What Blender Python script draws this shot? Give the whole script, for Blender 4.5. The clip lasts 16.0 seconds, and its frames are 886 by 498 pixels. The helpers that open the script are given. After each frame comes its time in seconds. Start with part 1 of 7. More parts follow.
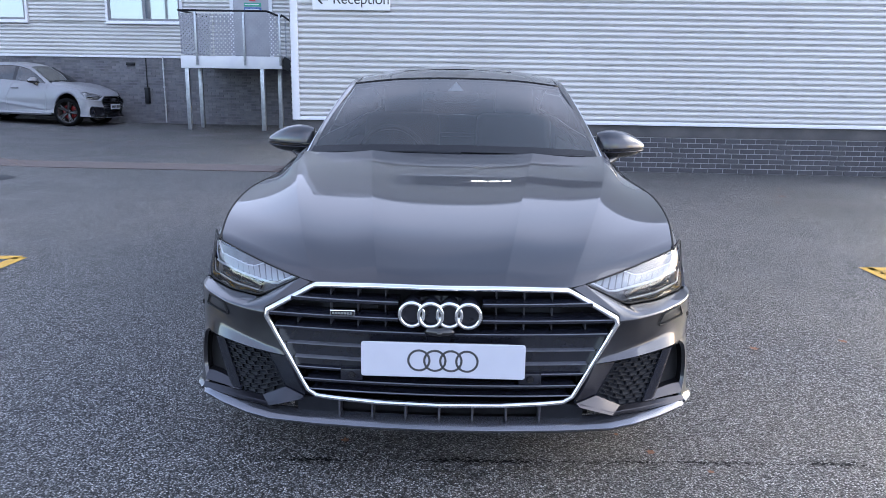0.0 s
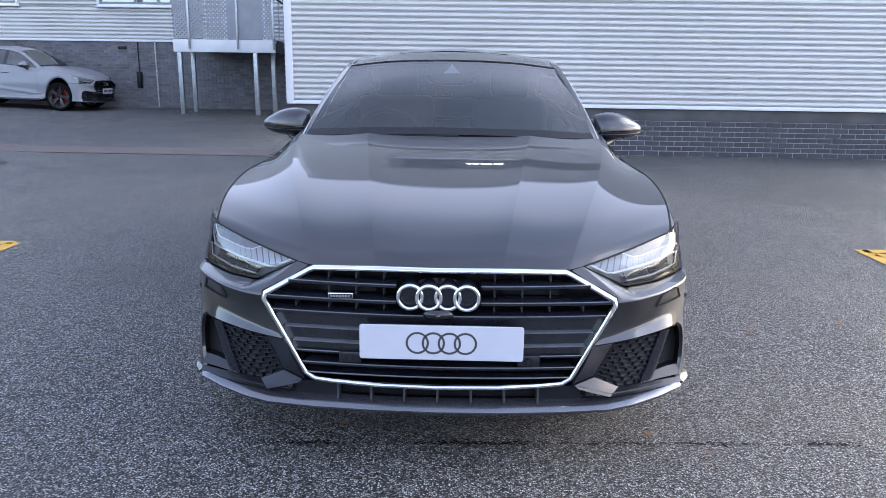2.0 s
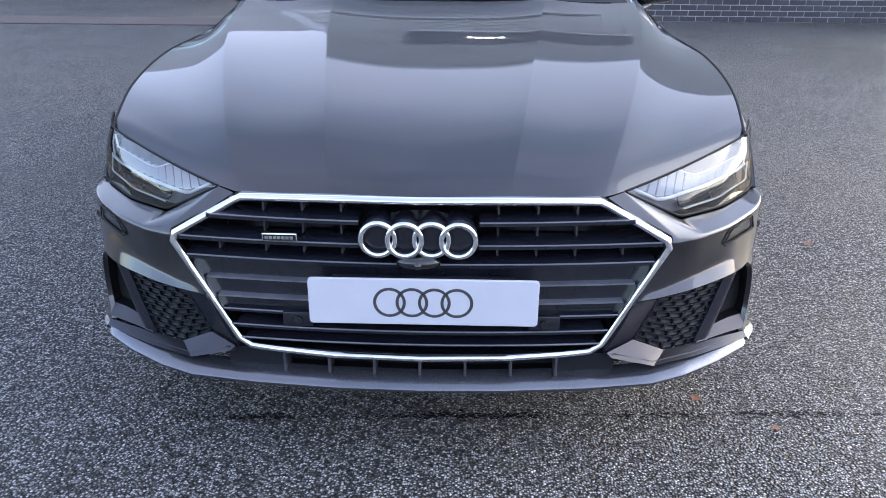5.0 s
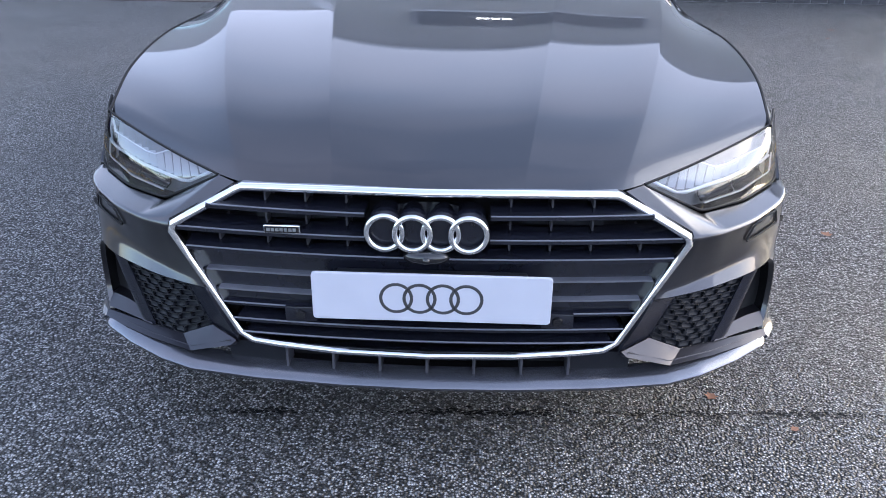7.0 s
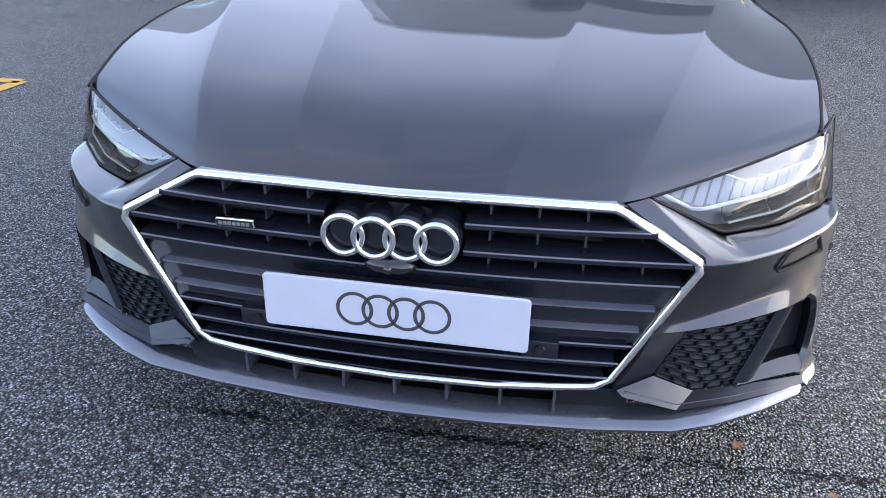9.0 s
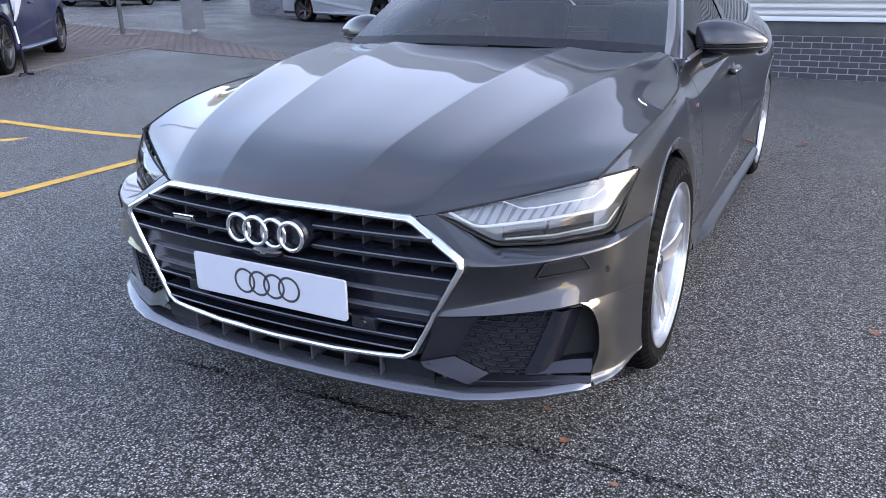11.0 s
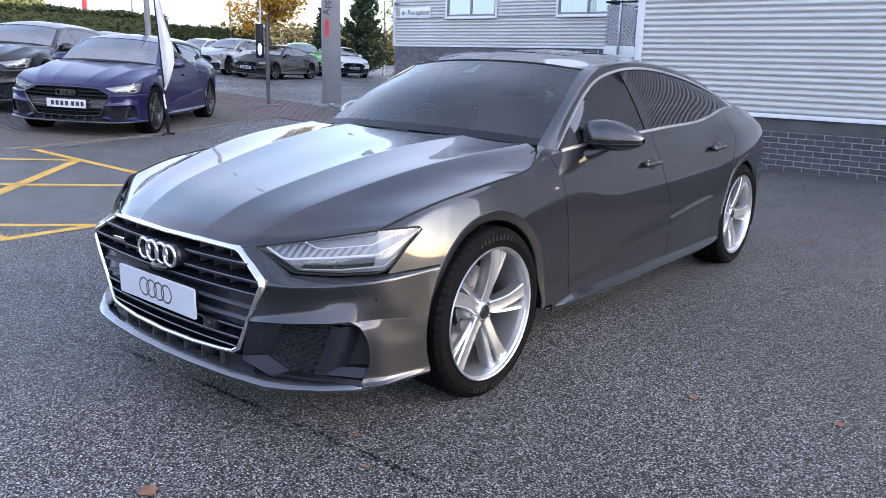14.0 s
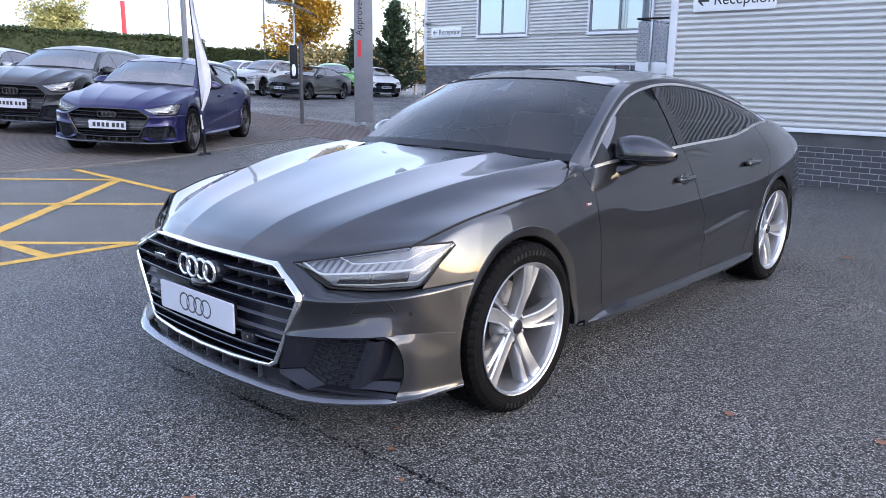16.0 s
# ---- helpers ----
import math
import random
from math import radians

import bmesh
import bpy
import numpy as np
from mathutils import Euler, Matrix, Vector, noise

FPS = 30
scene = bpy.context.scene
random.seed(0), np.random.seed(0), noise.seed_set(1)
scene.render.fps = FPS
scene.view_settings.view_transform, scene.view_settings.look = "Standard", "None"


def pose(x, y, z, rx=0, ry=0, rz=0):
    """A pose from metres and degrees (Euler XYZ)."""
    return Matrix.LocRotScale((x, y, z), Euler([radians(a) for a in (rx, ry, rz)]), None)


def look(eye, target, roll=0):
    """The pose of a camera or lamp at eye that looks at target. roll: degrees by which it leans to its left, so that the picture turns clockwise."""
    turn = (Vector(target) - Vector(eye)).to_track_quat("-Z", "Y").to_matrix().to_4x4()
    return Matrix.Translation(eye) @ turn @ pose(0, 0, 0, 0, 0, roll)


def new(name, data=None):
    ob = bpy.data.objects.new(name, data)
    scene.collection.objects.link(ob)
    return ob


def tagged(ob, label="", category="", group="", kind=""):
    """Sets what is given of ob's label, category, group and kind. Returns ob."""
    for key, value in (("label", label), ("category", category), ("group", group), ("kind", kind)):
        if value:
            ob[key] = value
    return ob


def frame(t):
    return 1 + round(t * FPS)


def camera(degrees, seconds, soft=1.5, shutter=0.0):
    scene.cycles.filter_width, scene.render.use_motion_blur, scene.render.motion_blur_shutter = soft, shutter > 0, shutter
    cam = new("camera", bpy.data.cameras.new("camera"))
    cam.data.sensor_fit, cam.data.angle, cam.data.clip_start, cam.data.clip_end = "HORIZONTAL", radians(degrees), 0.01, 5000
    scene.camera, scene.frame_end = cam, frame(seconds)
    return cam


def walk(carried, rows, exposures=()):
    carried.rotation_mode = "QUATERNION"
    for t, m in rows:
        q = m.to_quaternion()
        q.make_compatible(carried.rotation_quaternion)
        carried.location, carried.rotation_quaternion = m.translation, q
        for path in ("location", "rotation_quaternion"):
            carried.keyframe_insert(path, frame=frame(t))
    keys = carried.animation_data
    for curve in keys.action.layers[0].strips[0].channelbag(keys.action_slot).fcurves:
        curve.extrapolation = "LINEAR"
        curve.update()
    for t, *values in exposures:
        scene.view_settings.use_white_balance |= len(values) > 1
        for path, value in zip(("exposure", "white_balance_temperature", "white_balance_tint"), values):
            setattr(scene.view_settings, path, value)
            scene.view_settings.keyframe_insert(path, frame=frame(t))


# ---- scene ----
import collections
cam = camera(60.7, 16.0, soft=0.8)
PATH = [
    (0, (0.081, -2.262, 1.322), (0.017, -0.311, 0.887), 0.9),
    (0.5, (0.081, -2.263, 1.321), (0.023, -0.313, 0.879), 0.9),
    (1, (0.081, -2.259, 1.318), (0.024, -0.311, 0.867), 0.8),
    (1.5, (0.080, -2.256, 1.317), (0.028, -0.310, 0.856), 0.8),
    (2, (0.070, -2.257, 1.313), (0.021, -0.315, 0.839), 0.8),
    (2.5, (0.056, -2.242, 1.308), (0.007, -0.307, 0.807), 0.9),
    (3, (0.043, -2.155, 1.278), (-0.007, -0.233, 0.727), 0.8),
    (3.5, (0.074, -1.925, 1.240), (0.018, -0.025, 0.618), 0.5),
    (4, (0.102, -1.730, 1.245), (0.051, 0.143, 0.546), 0.3),
    (6.5, (0.085, -1.452, 1.244), (0.035, 0.364, 0.409), 0.7),
    (7, (0.087, -1.441, 1.244), (0.023, 0.372, 0.401), 0.7),
    (7.5, (0.094, -1.401, 1.236), (0.008, 0.406, 0.384), 0.7),
    (8, (0.102, -1.331, 1.227), (-0.025, 0.469, 0.364), 1.0),
    (8.5, (0.153, -1.277, 1.226), (-0.056, 0.511, 0.354), 1.1),
    (9, (0.322, -1.213, 1.196), (0.006, 0.559, 0.324), 1.1),
    (11.3, (1.472, -1.522, 1.252), (0.537, 0.13, 0.624), -0.3),
    (11.5, (1.571, -1.543, 1.269), (0.6, 0.099, 0.667), 0.0),
    (12, (1.838, -1.49, 1.271), (0.782, 0.117, 0.722), 1.0),
    (12.5, (2.095, -1.453, 1.303), (0.981, 0.125, 0.784), 1.6),
    (13, (2.325, -1.506, 1.317), (1.167, 0.044, 0.811), 2.0),
    (13.5, (2.477, -1.469, 1.326), (1.283, 0.058, 0.833), 1.9),
    (14, (2.567, -1.437, 1.321), (1.343, 0.07, 0.84), 1.6),
    (14.5, (2.594, -1.456, 1.32), (1.341, 0.033, 0.856), 1.3),
    (15, (2.59, -1.468, 1.32), (1.317, 0.008, 0.87), 1.1),
    (15.5, (2.592, -1.465, 1.321), (1.304, 0.0, 0.88), 1.0),
    (16, (2.582, -1.466, 1.32), (1.288, -0.006, 0.883), 0.9),
]
walk(cam, [(t, look(eye, target, roll)) for t, eye, target, roll in PATH], exposures=[(0, 2.02, 6180, 10), (9, 2.06, 6130, 10), (12, 1.97, 6280, 11), (16, 1.86, 6230, 11)])

# ---- sky, sun ----
world = bpy.data.worlds.new("sky")
scene.world = world
world.use_nodes = True
wt = world.node_tree
sky = wt.nodes.new("ShaderNodeTexSky")
sky.sky_type = 'NISHITA'
sky.sun_disc = False
SUN_EL, SUN_AZ = radians(20), radians(80)
sky.sun_elevation, sky.sun_rotation = SUN_EL, SUN_AZ
sky.air_density, sky.dust_density, sky.ozone_density = 1.0, 2.0, 1.0
bg = wt.nodes["Background"]
bg.inputs["Strength"].default_value = 0.15
cloud = wt.nodes.new("ShaderNodeTexNoise")
cloud.inputs["Scale"].default_value, cloud.inputs["Detail"].default_value, cloud.inputs["Roughness"].default_value = 1.7, 6, 0.5
cover = wt.nodes.new("ShaderNodeMapRange")
cover.inputs["From Min"].default_value, cover.inputs["From Max"].default_value = 0.40, 0.60
cover.inputs["To Min"].default_value, cover.inputs["To Max"].default_value = -0.35, 0.35
wt.links.new(cloud.outputs["Fac"], cover.inputs["Value"])
veil = wt.nodes.new("ShaderNodeMix")
veil.data_type = 'RGBA'
veil.inputs["B"].default_value = (1.95, 2.15, 2.90, 1)
# the cloud deck thickens overhead and thins out to a bright skyline
way = wt.nodes.new("ShaderNodeTexCoord")
axes = wt.nodes.new("ShaderNodeSeparateXYZ")
wt.links.new(way.outputs["Generated"], axes.inputs["Vector"])
deck = wt.nodes.new("ShaderNodeMapRange")
deck.inputs["From Min"].default_value, deck.inputs["From Max"].default_value = 0.08, 0.42
deck.inputs["To Min"].default_value, deck.inputs["To Max"].default_value = 0.55, 0.76
wt.links.new(axes.outputs["Z"], deck.inputs["Value"])
both_fac = wt.nodes.new("ShaderNodeMath")
both_fac.use_clamp = True
wt.links.new(deck.outputs["Result"], both_fac.inputs[0])
wt.links.new(cover.outputs["Result"], both_fac.inputs[1])
wt.links.new(both_fac.outputs[0], veil.inputs["Factor"])
wt.links.new(sky.outputs["Color"], veil.inputs["A"])
# brighter cloud round the hidden sun
near = wt.nodes.new("ShaderNodeVectorMath")
near.operation = 'DOT_PRODUCT'
near.inputs[1].default_value = (math.sin(SUN_AZ) * math.cos(SUN_EL), math.cos(SUN_AZ) * math.cos(SUN_EL), math.sin(SUN_EL))
wt.links.new(way.outputs["Generated"], near.inputs[0])
glow = wt.nodes.new("ShaderNodeMapRange")
glow.interpolation_type = 'SMOOTHERSTEP'
glow.inputs["From Min"].default_value, glow.inputs["From Max"].default_value = -0.50, 1.0
wt.links.new(near.outputs["Value"], glow.inputs["Value"])
warm = wt.nodes.new("ShaderNodeMix")
warm.data_type = 'RGBA'
warm.inputs["A"].default_value, warm.inputs["B"].default_value = (1.12, 1.12, 1.13, 1), (1.56, 1.55, 1.52, 1)
wt.links.new(glow.outputs["Result"], warm.inputs["Factor"])
lit = wt.nodes.new("ShaderNodeVectorMath")
lit.operation = 'MULTIPLY'
wt.links.new(veil.outputs["Result"], lit.inputs[0])
wt.links.new(warm.outputs["Result"], lit.inputs[1])
height = wt.nodes.new("ShaderNodeMapRange")
height.interpolation_type = 'SMOOTHSTEP'
height.inputs["From Min"].default_value, height.inputs["From Max"].default_value = 0.40, 0.88
height.inputs["To Min"].default_value, height.inputs["To Max"].default_value = 1.18, 0.80
wt.links.new(axes.outputs["Z"], height.inputs["Value"])
layered = wt.nodes.new("ShaderNodeVectorMath")
layered.operation = 'SCALE'
wt.links.new(lit.outputs["Vector"], layered.inputs[0])
wt.links.new(height.outputs["Result"], layered.inputs["Scale"])
wt.links.new(layered.outputs["Vector"], bg.inputs["Color"])

sun = new("sun", bpy.data.lights.new("sun", 'SUN'))
sun.data.energy, sun.data.angle, sun.data.color = 0.4, radians(60), (1.0, 0.985, 0.965)
sun_way = Vector((math.sin(SUN_AZ) * math.cos(SUN_EL), math.cos(SUN_AZ) * math.cos(SUN_EL), math.sin(SUN_EL)))
sun.rotation_euler = sun_way.to_track_quat("Z", "Y").to_euler()
sun.location = (-20, 10, 30)


# ---- materials ----
def material(name, color, rough=0.5, metal=0.0, second=None, scale=6.0, fine=0.0, bump=0.0, bump_scale=200.0,
             coat=0.0, spec=0.5, random_amount=0.0, rough_var=0.0):
    """A principled surface: two colours mixed by a coarse noise, a fine noise for grain and relief."""
    m = bpy.data.materials.new(name)
    m.use_nodes = True
    t = m.node_tree
    p = t.nodes["Principled BSDF"]
    p.inputs["Base Color"].default_value = (*color, 1)
    p.inputs["Roughness"].default_value = rough
    p.inputs["Metallic"].default_value = metal
    p.inputs["Coat Weight"].default_value = coat
    p.inputs["Coat Roughness"].default_value = 0.02
    p.inputs["Coat IOR"].default_value = 1.6
    p.inputs["Specular IOR Level"].default_value = spec
    co = t.nodes.new("ShaderNodeTexCoord")
    last = None
    if second:
        n = t.nodes.new("ShaderNodeTexNoise")
        n.inputs["Scale"].default_value, n.inputs["Detail"].default_value = scale, 6
        t.links.new(co.outputs["Object"], n.inputs["Vector"])
        r = t.nodes.new("ShaderNodeMapRange")
        r.inputs["From Min"].default_value, r.inputs["From Max"].default_value = 0.35, 0.65
        t.links.new(n.outputs["Fac"], r.inputs["Value"])
        mix = t.nodes.new("ShaderNodeMix")
        mix.data_type = 'RGBA'
        mix.inputs["A"].default_value, mix.inputs["B"].default_value = (*color, 1), (*second, 1)
        t.links.new(r.outputs["Result"], mix.inputs["Factor"])
        last = mix.outputs["Result"]
        if rough_var:
            rr = t.nodes.new("ShaderNodeMapRange")
            rr.inputs["To Min"].default_value, rr.inputs["To Max"].default_value = rough - rough_var, rough + rough_var
            t.links.new(r.outputs["Result"], rr.inputs["Value"])
            t.links.new(rr.outputs["Result"], p.inputs["Roughness"])
    if fine or random_amount:
        hsv = t.nodes.new("ShaderNodeHueSaturation")
        if last:
            t.links.new(last, hsv.inputs["Color"])
        else:
            hsv.inputs["Color"].default_value = (*color, 1)
        total = t.nodes.new("ShaderNodeMath")
        total.operation = 'ADD'
        total.inputs[0].default_value = total.inputs[1].default_value = 0.5
        if fine:
            f = t.nodes.new("ShaderNodeTexNoise")
            f.inputs["Scale"].default_value, f.inputs["Detail"].default_value = bump_scale, 3
            t.links.new(co.outputs["Object"], f.inputs["Vector"])
            fr = t.nodes.new("ShaderNodeMapRange")
            fr.inputs["From Min"].default_value, fr.inputs["From Max"].default_value = 0.3, 0.7
            fr.inputs["To Min"].default_value, fr.inputs["To Max"].default_value = 0.5 - fine, 0.5 + fine
            t.links.new(f.outputs["Fac"], fr.inputs["Value"])
            t.links.new(fr.outputs["Result"], total.inputs[0])
        if random_amount:
            oi = t.nodes.new("ShaderNodeObjectInfo")
            rp = t.nodes.new("ShaderNodeNewGeometry")
            add = t.nodes.new("ShaderNodeMath")
            add.operation = 'ADD'
            t.links.new(oi.outputs["Random"], add.inputs[0])
            t.links.new(rp.outputs["Random Per Island"], add.inputs[1])
            frac = t.nodes.new("ShaderNodeMath")
            frac.operation = 'FRACT'
            t.links.new(add.outputs[0], frac.inputs[0])
            ra = t.nodes.new("ShaderNodeMapRange")
            ra.inputs["To Min"].default_value, ra.inputs["To Max"].default_value = 0.5 - random_amount, 0.5 + random_amount
            t.links.new(frac.outputs[0], ra.inputs["Value"])
            t.links.new(ra.outputs["Result"], total.inputs[1])
        t.links.new(total.outputs[0], hsv.inputs["Value"])
        last = hsv.outputs["Color"]
    if last:
        t.links.new(last, p.inputs["Base Color"])
    if bump:
        b = t.nodes.new("ShaderNodeBump")
        b.inputs["Strength"].default_value, b.inputs["Distance"].default_value = bump, 0.004
        bn = t.nodes.new("ShaderNodeTexNoise")
        bn.inputs["Scale"].default_value, bn.inputs["Detail"].default_value = bump_scale, 4
        t.links.new(co.outputs["Object"], bn.inputs["Vector"])
        t.links.new(bn.outputs["Fac"], b.inputs["Height"])
        t.links.new(b.outputs["Normal"], p.inputs["Normal"])
    return m


def paint_material(name, color, metal=0.6, rough=0.38):
    """Car paint: metallic base with fine flakes under a clear coat."""
    m = material(name, color, rough, metal, coat=1.0)
    t = m.node_tree
    p = t.nodes["Principled BSDF"]
    co = t.nodes.new("ShaderNodeTexCoord")
    v = t.nodes.new("ShaderNodeTexVoronoi")
    v.inputs["Scale"].default_value = 1400
    t.links.new(co.outputs["Object"], v.inputs["Vector"])
    h = t.nodes.new("ShaderNodeHueSaturation")
    h.inputs["Color"].default_value = (*color, 1)
    sep = t.nodes.new("ShaderNodeSeparateColor")
    t.links.new(v.outputs["Color"], sep.inputs["Color"])
    mr = t.nodes.new("ShaderNodeMapRange")
    mr.inputs["To Min"].default_value, mr.inputs["To Max"].default_value = 0.8, 1.25
    t.links.new(sep.outputs["Red"], mr.inputs["Value"])
    t.links.new(mr.outputs["Result"], h.inputs["Value"])
    t.links.new(h.outputs["Color"], p.inputs["Base Color"])
    return m


def glass_material(name, tint, rough=0.0, alpha_mix=0.35):
    """A pane: a mix of see-through tint and mirror, more mirror at a glancing angle."""
    m = bpy.data.materials.new(name)
    m.use_nodes = True
    t = m.node_tree
    t.nodes.clear()
    out = t.nodes.new("ShaderNodeOutputMaterial")
    tr = t.nodes.new("ShaderNodeBsdfTransparent")
    tr.inputs["Color"].default_value = (*tint, 1)
    gl = t.nodes.new("ShaderNodeBsdfGlossy")
    gl.inputs["Roughness"].default_value = rough
    fr = t.nodes.new("ShaderNodeFresnel")
    fr.inputs["IOR"].default_value = alpha_mix
    mix = t.nodes.new("ShaderNodeMixShader")
    t.links.new(fr.outputs[0], mix.inputs[0])
    t.links.new(tr.outputs[0], mix.inputs[1])
    t.links.new(gl.outputs[0], mix.inputs[2])
    t.links.new(mix.outputs[0], out.inputs["Surface"])
    return m


def asphalt_material():
    m = material("asphalt", (0.05, 0.05, 0.053), 0.6, spec=0.3)
    t = m.node_tree
    p = t.nodes["Principled BSDF"]
    co = t.nodes.new("ShaderNodeTexCoord")
    stones = t.nodes.new("ShaderNodeTexVoronoi")
    stones.inputs["Scale"].default_value = 150
    t.links.new(co.outputs["Object"], stones.inputs["Vector"])
    sep = t.nodes.new("ShaderNodeSeparateColor")
    t.links.new(stones.outputs["Color"], sep.inputs["Color"])
    ramp = t.nodes.new("ShaderNodeValToRGB")
    ramp.color_ramp.elements[0].color = (0.022, 0.022, 0.023, 1)
    ramp.color_ramp.elements[1].color = (0.52, 0.52, 0.53, 1)
    ramp.color_ramp.elements.new(0.5).color = (0.165, 0.165, 0.169, 1)
    ramp.color_ramp.elements.new(0.88).color = (0.36, 0.36, 0.365, 1)
    t.links.new(sep.outputs["Red"], ramp.inputs["Fac"])
    joint = t.nodes.new("ShaderNodeMapRange")
    joint.inputs["From Min"].default_value, joint.inputs["From Max"].default_value = 0.34, 0.60
    joint.inputs["To Min"].default_value, joint.inputs["To Max"].default_value = 1.28, 0.12
    t.links.new(stones.outputs["Distance"], joint.inputs["Value"])
    big = t.nodes.new("ShaderNodeTexNoise")
    big.inputs["Scale"].default_value, big.inputs["Detail"].default_value = 0.6, 7
    t.links.new(co.outputs["Object"], big.inputs["Vector"])
    br = t.nodes.new("ShaderNodeMapRange")
    br.inputs["From Min"].default_value, br.inputs["From Max"].default_value = 0.3, 0.7
    br.inputs["To Min"].default_value, br.inputs["To Max"].default_value = 0.8, 1.15
    t.links.new(big.outputs["Fac"], br.inputs["Value"])
    hs = t.nodes.new("ShaderNodeHueSaturation")
    t.links.new(ramp.outputs["Color"], hs.inputs["Color"])
    tone = t.nodes.new("ShaderNodeMath")
    tone.operation = 'MULTIPLY'
    t.links.new(br.outputs["Result"], tone.inputs[0])
    t.links.new(joint.outputs["Result"], tone.inputs[1])
    t.links.new(tone.outputs[0], hs.inputs["Value"])
    t.links.new(hs.outputs["Color"], p.inputs["Base Color"])
    rr = t.nodes.new("ShaderNodeMapRange")
    rr.inputs["From Min"].default_value, rr.inputs["From Max"].default_value = 0.35, 0.65
    rr.inputs["To Min"].default_value, rr.inputs["To Max"].default_value = 0.34, 0.62
    t.links.new(big.outputs["Fac"], rr.inputs["Value"])
    t.links.new(rr.outputs["Result"], p.inputs["Roughness"])
    b = t.nodes.new("ShaderNodeBump")
    b.inputs["Strength"].default_value, b.inputs["Distance"].default_value = 1.0, 0.010
    b.invert = True
    t.links.new(stones.outputs["Distance"], b.inputs["Height"])
    t.links.new(b.outputs["Normal"], p.inputs["Normal"])
    return m


M_ASPHALT = asphalt_material()
M_PAINT = paint_material("grey_metallic_paint", (0.029, 0.030, 0.037), 0.9, 0.30)
M_CHROME = material("chrome", (0.78, 0.79, 0.81), 0.08, 1.0)
M_SATIN = material("satin_aluminium", (0.62, 0.63, 0.66), 0.28, 1.0)
M_RIM = material("silver_wheel_paint", (0.60, 0.61, 0.64), 0.30, 0.92, second=(0.55, 0.56, 0.59), scale=25, coat=0.4)
# rim silver again, darkened for the shade inside the barrel
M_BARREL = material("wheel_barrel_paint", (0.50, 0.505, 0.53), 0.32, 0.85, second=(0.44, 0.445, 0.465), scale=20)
M_BLACK = material("gloss_black_plastic", (0.008, 0.008, 0.010), 0.12, coat=0.5)
M_DARK = material("dark_plastic", (0.010, 0.011, 0.015), 0.4, second=(0.014, 0.015, 0.019), scale=30, bump=0.1, bump_scale=900, spec=0.2)
M_SLAT = material("satin_black_slat", (0.010, 0.011, 0.018), 0.24, second=(0.013, 0.014, 0.021), scale=14, spec=0.5)
# pale grey of the ribs, also drawn as reflections on slat edges
M_RIBGLINT = material("slat_edge_satin", (0.17, 0.175, 0.205), 0.3, 0.3, second=(0.14, 0.145, 0.17), scale=20)
M_STRUT = material("grey_plastic_strut", (0.05, 0.05, 0.062), 0.4, second=(0.04, 0.04, 0.05), scale=20)
M_PANE_DARK = material("dark_window_pane", (0.010, 0.014, 0.022), 0.06, second=(0.014, 0.018, 0.028), scale=2, coat=0.3)
M_GLOW = material("lit_lamp", (0.9, 0.9, 0.9), 0.5)
M_GLOW.node_tree.nodes["Principled BSDF"].inputs["Emission Color"].default_value = (1.0, 0.98, 0.93, 1)
M_GLOW.node_tree.nodes["Principled BSDF"].inputs["Emission Strength"].default_value = 4.0
# near-black of black trim, and of sheets coloured as unlit depth
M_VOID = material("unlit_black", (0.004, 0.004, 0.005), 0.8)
M_BLADE = material("grey_satin_blade", (0.028, 0.028, 0.036), 0.36, 0.8, second=(0.034, 0.034, 0.043), scale=9, coat=0.2)
# body grey made lighter for the sky mirrored in the lip
M_LIP = material("light_grey_lip", (0.13, 0.135, 0.16), 0.26, 0.8, second=(0.115, 0.12, 0.14), scale=9, coat=0.8)
M_TYRE = material("tyre_rubber", (0.0035, 0.0035, 0.004), 0.6, second=(0.0055, 0.0055, 0.006), scale=12, fine=0.06, bump=0.25, bump_scale=420, spec=0.05)
M_DISC = material("brake_steel", (0.28, 0.27, 0.26), 0.36, 1.0, second=(0.2, 0.19, 0.18), scale=40)
M_PLATE = material("white_plate", (0.52, 0.53, 0.60), 0.35, second=(0.49, 0.50, 0.57), scale=8)
M_RING = material("grey_print", (0.05, 0.05, 0.055), 0.4)
M_GLASS = glass_material("tinted_glass", (0.56, 0.61, 0.61), 0.0, 1.85)
M_GLASS_SIDE = glass_material("side_glass", (0.20, 0.27, 0.27), 0.0, 2.5)
M_HOUSING = material("pale_lamp_housing", (0.26, 0.265, 0.29), 0.3, 0.3, second=(0.21, 0.215, 0.235), scale=30)
M_SEGMENT = material("frosted_segment", (0.46, 0.48, 0.52), 0.3, coat=0.3)
# mirror share pushed far beyond glass so parked screens look sky-bright
M_GLASS_BRIGHT = glass_material("pale_windscreen", (0.40, 0.46, 0.46), 0.0, 5.5)
M_GLASS_DARK = glass_material("privacy_glass", (0.10, 0.11, 0.12), 0.0, 2.3)
M_LENS = glass_material("clear_lens", (0.90, 0.92, 0.95), 0.0, 2.0)
M_LED = material("white_light_guide", (0.80, 0.83, 0.88), 0.2, coat=0.5)
M_SEAT = material("black_leather", (0.018, 0.018, 0.019), 0.5, second=(0.026, 0.025, 0.025), scale=20, bump=0.2, bump_scale=300)
M_BRICK = material("blue_grey_brick", (0.040, 0.041, 0.050), 0.75, second=(0.070, 0.068, 0.076), scale=7, fine=0.12, bump=0.5, bump_scale=120, random_amount=0.16)
